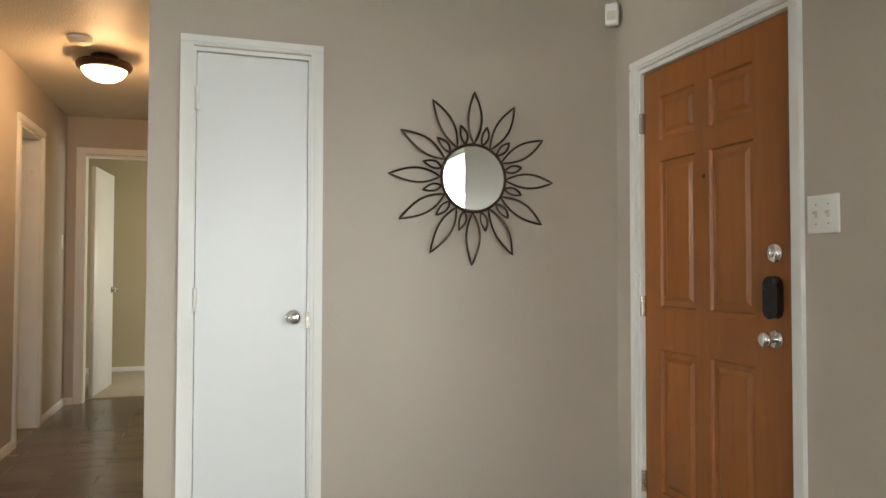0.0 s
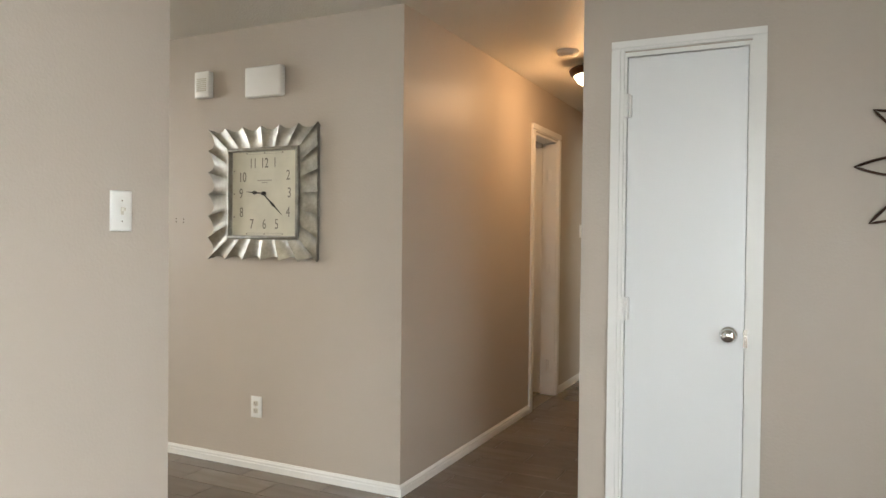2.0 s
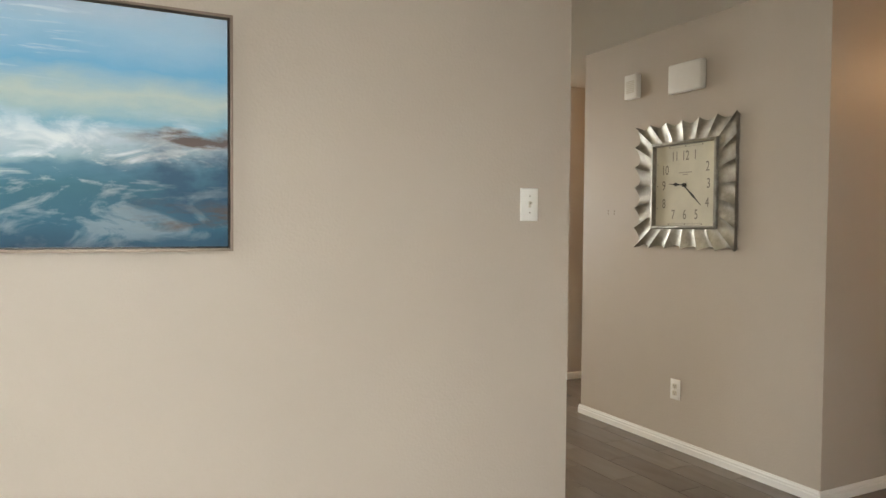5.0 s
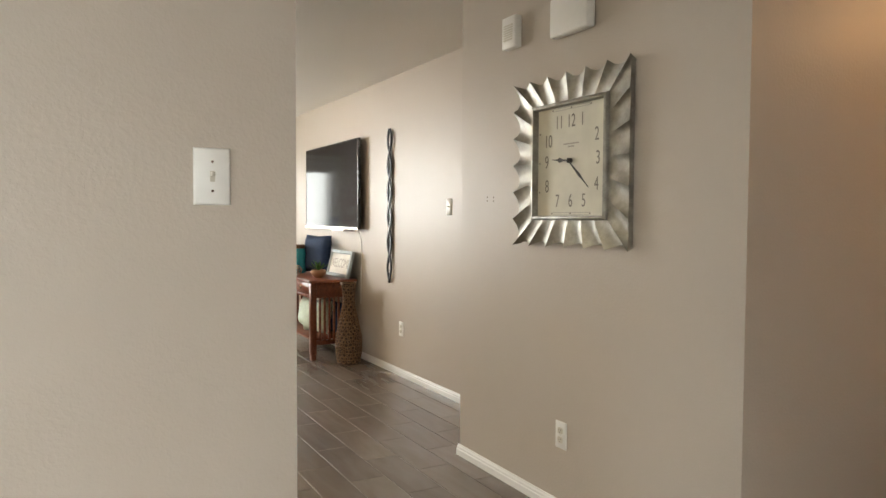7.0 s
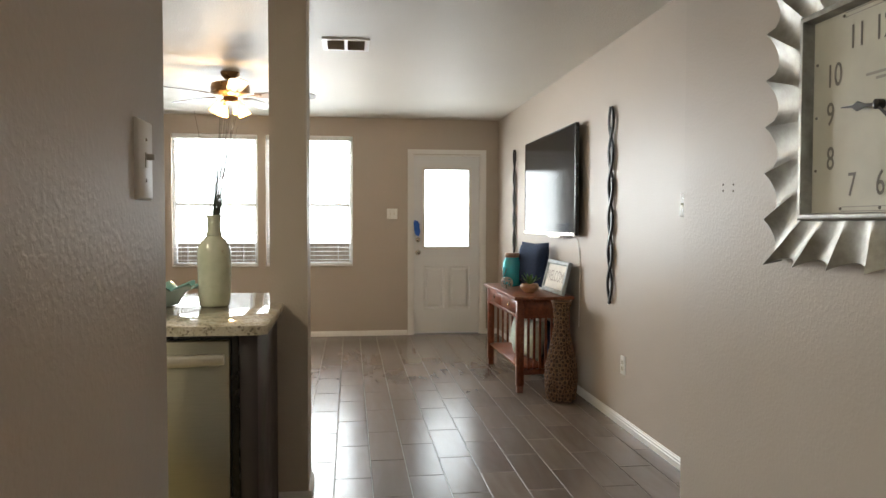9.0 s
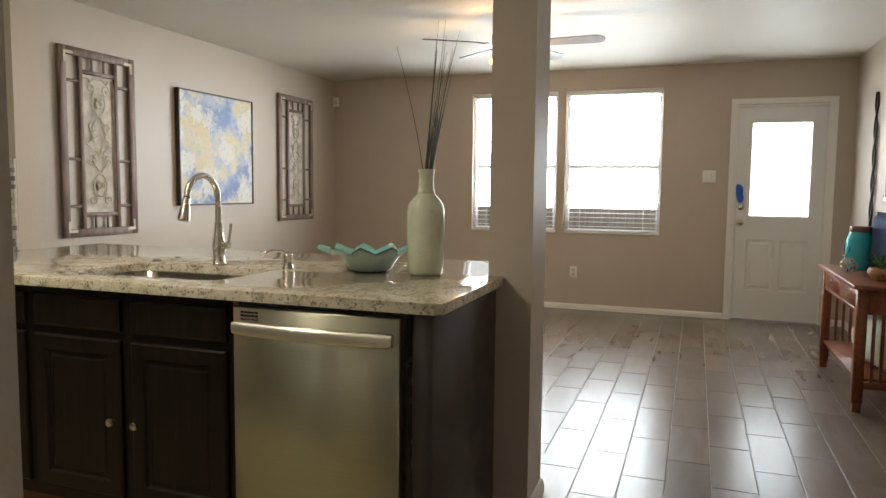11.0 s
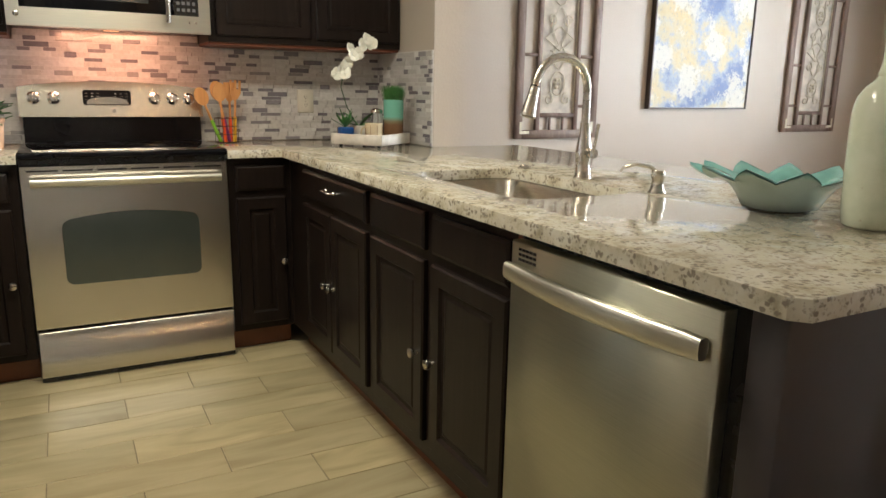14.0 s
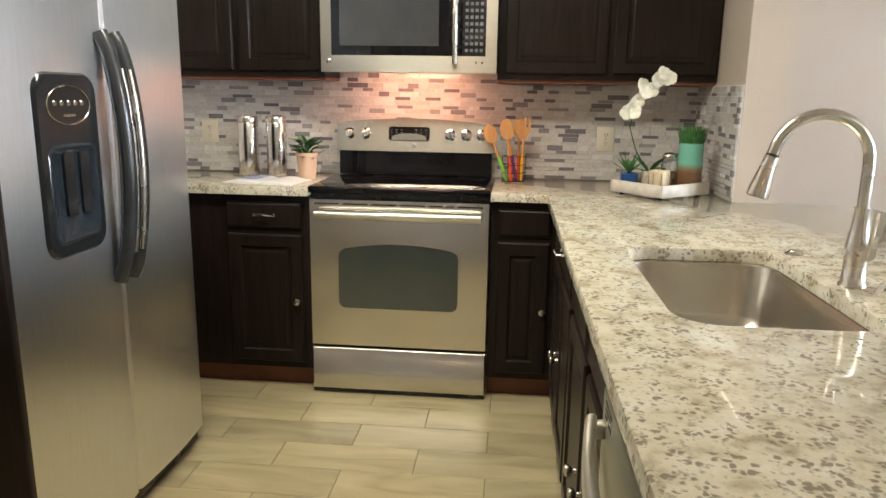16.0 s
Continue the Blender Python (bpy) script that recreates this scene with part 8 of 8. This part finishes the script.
def ceiling_fan():
    x, y = -5.98, 1.53
    th = thing("ceiling_fan", (x, y, TOP), "five-blade ceiling fan in antique brass with lit glass shades", "ceiling fan")
    bm = B()
    lathe(bm, [(0, 0), (0.075, 0), (0.072, -0.02), (0.045, -0.05), (0.03, -0.06), (0.03, -0.075), (0, -0.075)][::-1], x, y, 28, TOP)
    part("canopy", bm, BRASS, th)
    bm = B()
    lathe(bm, [(0, -0.075), (0.10, -0.078), (0.145, -0.095), (0.150, -0.12), (0.150, -0.165), (0.12, -0.185), (0.06, -0.195), (0.055, -0.235), (0, -0.24)][::-1], x, y, 36, TOP)
    part("motor", bm, BRASS, th)
    BL = wood("fan_blade_wood", (0.07, 0.05, 0.038), (0.13, 0.10, 0.075), 0.35, (2, 14, 14), 0.03)
    for i in range(5):
        a = radians(i * 72 + 15)
        m = Matrix.Translation((x, y, TOP - 0.175)) @ Matrix.Rotation(a, 4, "Z") @ Matrix.Rotation(radians(-10), 4, "X")
        bm = B()
        prism(bm, [(0.19, -0.045), (0.30, -0.060), (0.60, -0.068)] + [(0.60 + 0.065 * math.cos(q), 0.068 * math.sin(q)) for q in [radians(-75 + 15 * k) for k in range(11)]] + [(0.60, 0.068), (0.30, 0.060), (0.19, 0.045)], -0.003, 0.003, m)
        blade = part("blade", bm, BL, th, "grey-brown wooden fan blade")
        bm = B()
        prism(bm, [(0.10, -0.014), (0.17, -0.012), (0.24, -0.035), (0.25, 0.0), (0.24, 0.035), (0.17, 0.012), (0.10, 0.014)], -0.007, -0.0035, m)
        part("bracket", bm, BRASS, blade, "brass blade bracket")
    for i in range(4):
        a = radians(i * 90 + 40)
        dx, dy = math.cos(a), math.sin(a)
        bm = B()
        tube(bm, [(x + 0.03 * dx, y + 0.03 * dy, TOP - 0.225), (x + 0.07 * dx, y + 0.07 * dy, TOP - 0.225), (x + 0.095 * dx, y + 0.095 * dy, TOP - 0.245)], 0.008, 8)
        arm = part("lamp_arm", bm, BRASS, th)
        bm = B()
        m = Matrix.Translation((x + 0.095 * dx, y + 0.095 * dy, TOP - 0.245)) @ Vector((0.45 * dx, 0.45 * dy, -1)).to_track_quat("Z", "Y").to_matrix().to_4x4()
        lathe(bm, [(0, 0), (0.022, 0.0), (0.028, 0.02), (0.040, 0.05), (0.052, 0.085), (0.050, 0.086), (0.038, 0.052), (0, 0.03)], 0, 0, 20, 0, m)
        part("glass_shade", bm, SHADE, arm, "glowing frosted glass shade", 60)


ceiling_fan()


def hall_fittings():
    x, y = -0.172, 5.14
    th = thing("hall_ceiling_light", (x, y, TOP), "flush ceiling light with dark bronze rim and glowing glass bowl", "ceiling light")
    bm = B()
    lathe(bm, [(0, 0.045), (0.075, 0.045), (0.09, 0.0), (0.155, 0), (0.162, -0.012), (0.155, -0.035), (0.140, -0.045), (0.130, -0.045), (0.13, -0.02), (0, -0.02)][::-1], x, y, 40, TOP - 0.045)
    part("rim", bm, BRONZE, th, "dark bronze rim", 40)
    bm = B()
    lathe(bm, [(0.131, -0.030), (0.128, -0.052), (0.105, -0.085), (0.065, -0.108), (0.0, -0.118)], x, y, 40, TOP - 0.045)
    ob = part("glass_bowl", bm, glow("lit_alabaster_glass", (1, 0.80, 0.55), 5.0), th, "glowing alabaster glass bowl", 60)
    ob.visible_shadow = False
    # unseen copy for the back hall, inferred from the warm-lit wall end
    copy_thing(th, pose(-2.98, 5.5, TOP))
    th = thing("smoke_detector", (-0.25, 4.80, TOP), "round white smoke detector on the hall ceiling", "smoke detector")
    bm = B()
    lathe(bm, [(0, 0), (0.068, 0), (0.068, -0.012), (0.060, -0.026), (0.035, -0.036), (0, -0.038)][::-1], -0.25, 4.80, 32, TOP)
    part("housing", bm, PLATE, th, "", 40)
    bm = B()
    lathe(bm, [(0.040, -0.0345), (0.046, -0.0325), (0.046, -0.0355), (0.040, -0.0375)][::-1], -0.25, 4.80, 32, TOP)
    part("vent_ring", bm, ALMOND, th, "slotted vent ring")
    # assumed fixture, never in view, added as the source of the kitchen's light
    th = thing("kitchen_ceiling_light", (-2.05, 0.75, TOP), "assumed, unseen long white flush fluorescent ceiling light over the kitchen", "ceiling light")
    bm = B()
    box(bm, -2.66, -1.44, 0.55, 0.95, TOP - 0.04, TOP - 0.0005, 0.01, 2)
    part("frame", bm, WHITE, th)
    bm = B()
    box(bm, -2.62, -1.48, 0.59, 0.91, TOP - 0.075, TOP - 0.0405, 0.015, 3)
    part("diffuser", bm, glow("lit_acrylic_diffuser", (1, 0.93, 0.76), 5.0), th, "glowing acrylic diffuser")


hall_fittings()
# hanging on the back door
th = thing("door_hanger", (-8.20, 3.21, 1.09), "small bright blue fabric glove hung on the back door lock", "glove")
bm = B()
prism(bm, [(-0.012, -0.085), (0.022, -0.10), (0.04, -0.05), (0.030, 0.0), (0.034, 0.04), (0.012, 0.075), (-0.024, 0.085), (-0.036, 0.05), (-0.030, -0.02)], 0.0, 0.025, face_to("+x", -8.248, 3.212, 1.225))
part("fabric", bm, simple("bright_blue_fabric", (0.02, 0.12, 0.52), 0.7), th)
# filled screw holes by the clock
for du, dv in ((-2.271, 1.394), (-2.212, 1.391), (-2.271, 1.375), (-2.212, 1.372)):
    th = thing("wall_hole", (du, Y_CK, dv), "small dark plugged screw hole in the clock wall", "screw hole", "screw holes")
    bm = B()
    lathe(bm, [(0, 0), (0.004, 0), (0.004, 0.0012), (0, 0.0012)], 0, 0, 8, 0, face_to("-y", du, Y_CK, dv))
    part("plug", bm, BRONZE, th)


# ---- floor tiles, the pieces last ----
def lay(floor, x0, x1, y0, y1, mat, near, phase, skip=(), L=0.515, Wd=0.184):
    """Plank tiles along x. near: (x0, x1, y0, y1), where each tile is a piece of its own."""
    g = 0.0038
    rest = B()
    shared = {}
    r = 0
    y = y0 - (y0 - phase[1]) % Wd
    while y < y1:
        k = round((y - phase[1]) / Wd)
        x = x0 - (x0 - phase[0] - (k % 2) * L * 0.5) % L
        while x < x1:
            a0, a1, b0, b1 = max(x, x0) + g / 2, min(x + L, x1) - g / 2, max(y, y0) + g / 2, min(y + Wd, y1) - g / 2
            x += L
            if a1 - a0 < 0.01 or b1 - b0 < 0.01 or any(s[0] < (a0 + a1) / 2 < s[1] and s[2] < (b0 + b1) / 2 < s[3] for s in skip):
                continue
            c = ((a0 + a1) / 2, (b0 + b1) / 2)
            if near[0] < c[0] < near[1] and near[2] < c[1] < near[3]:
                key = (round(a1 - a0, 3), round(b1 - b0, 3))
                if key not in shared:
                    bm = B()
                    w, h = key[0] / 2, key[1] / 2
                    rings(bm, [(-w, w, -h, h, -0.004), (-w, w, -h, h, -0.001), (-w + 0.0015, w - 0.0015, -h + 0.0015, h - 0.0015, 0)], Matrix.Identity(4), True, False)
                    shared[key] = finish(bm, "tile", mat)
                ob = new("tile", shared[key])
                ob.location = (c[0], c[1], 0)
                ob.parent = floor
            else:
                rings(rest, [(a0, a1, b0, b1, -0.004), (a0, a1, b0, b1, -0.001), (a0 + 0.0015, a1 - 0.0015, b0 + 0.0015, b1 - 0.0015, 0)], Matrix.Identity(4), True, False)
        y += Wd
    if len(rest.faces):
        ob = new("tiles", finish(rest, "tiles", mat))
        ob.parent = floor
        tagged(ob, "wood-look plank tiles", kind="stuff")
    else:
        rest.free()


FL = {n: bpy.data.objects[n] for n in ("floor_living", "floor_kitchen", "floor_entry", "floor_passage", "floor_hall", "floor_back_hall")}
PH = (-3.46, 2.197)
lay(FL["floor_living"], X_W, -3.0, Y_DN, 2.197, TILE_D, (-8.3, -3.0, -1.2, 2.2), PH, [(-3.46, -3.0, -1.2, 2.1)])
lay(FL["floor_passage"], -3.0, -0.88, 2.14, 2.197, TILE_D, (-3.0, -0.88, 2.1, 2.2), PH)
lay(FL["floor_passage"], X_W, X_FD, 2.197, 3.301, TILE_D, (-8.3, 0.6, 2.1, 3.4), PH)
lay(FL["floor_passage"], X_W, 0.25, 3.301, 3.669, TILE_D, (-8.3, 0.25, 3.3, 3.8), PH)
lay(FL["floor_living"], X_W, X_CE, 3.669, Y_TV, TILE_D, (-8.3, X_CE, 3.6, 4.2), PH)
lay(FL["floor_back_hall"], X_TE, X_CE, Y_TV, 6.95, TILE_D, (X_TE, X_CE, 4.1, 5.6), PH)
lay(FL["floor_entry"], -0.88, X_FD, -1.70, 2.197, TILE_D, (-0.88, 0.6, 1.0, 2.2), PH)
lay(FL["floor_hall"], X_H, 0.25, 3.669, 7.28, TILE_D, (-0.80, 0.25, 3.6, 7.3), PH)
lay(FL["floor_kitchen"], -3.0, -0.88, Y_ST, 2.14, TILE_K, (-3.0, -0.88, -1.0, 2.2), (-2.013, -0.060), (), 0.511, 0.1785)
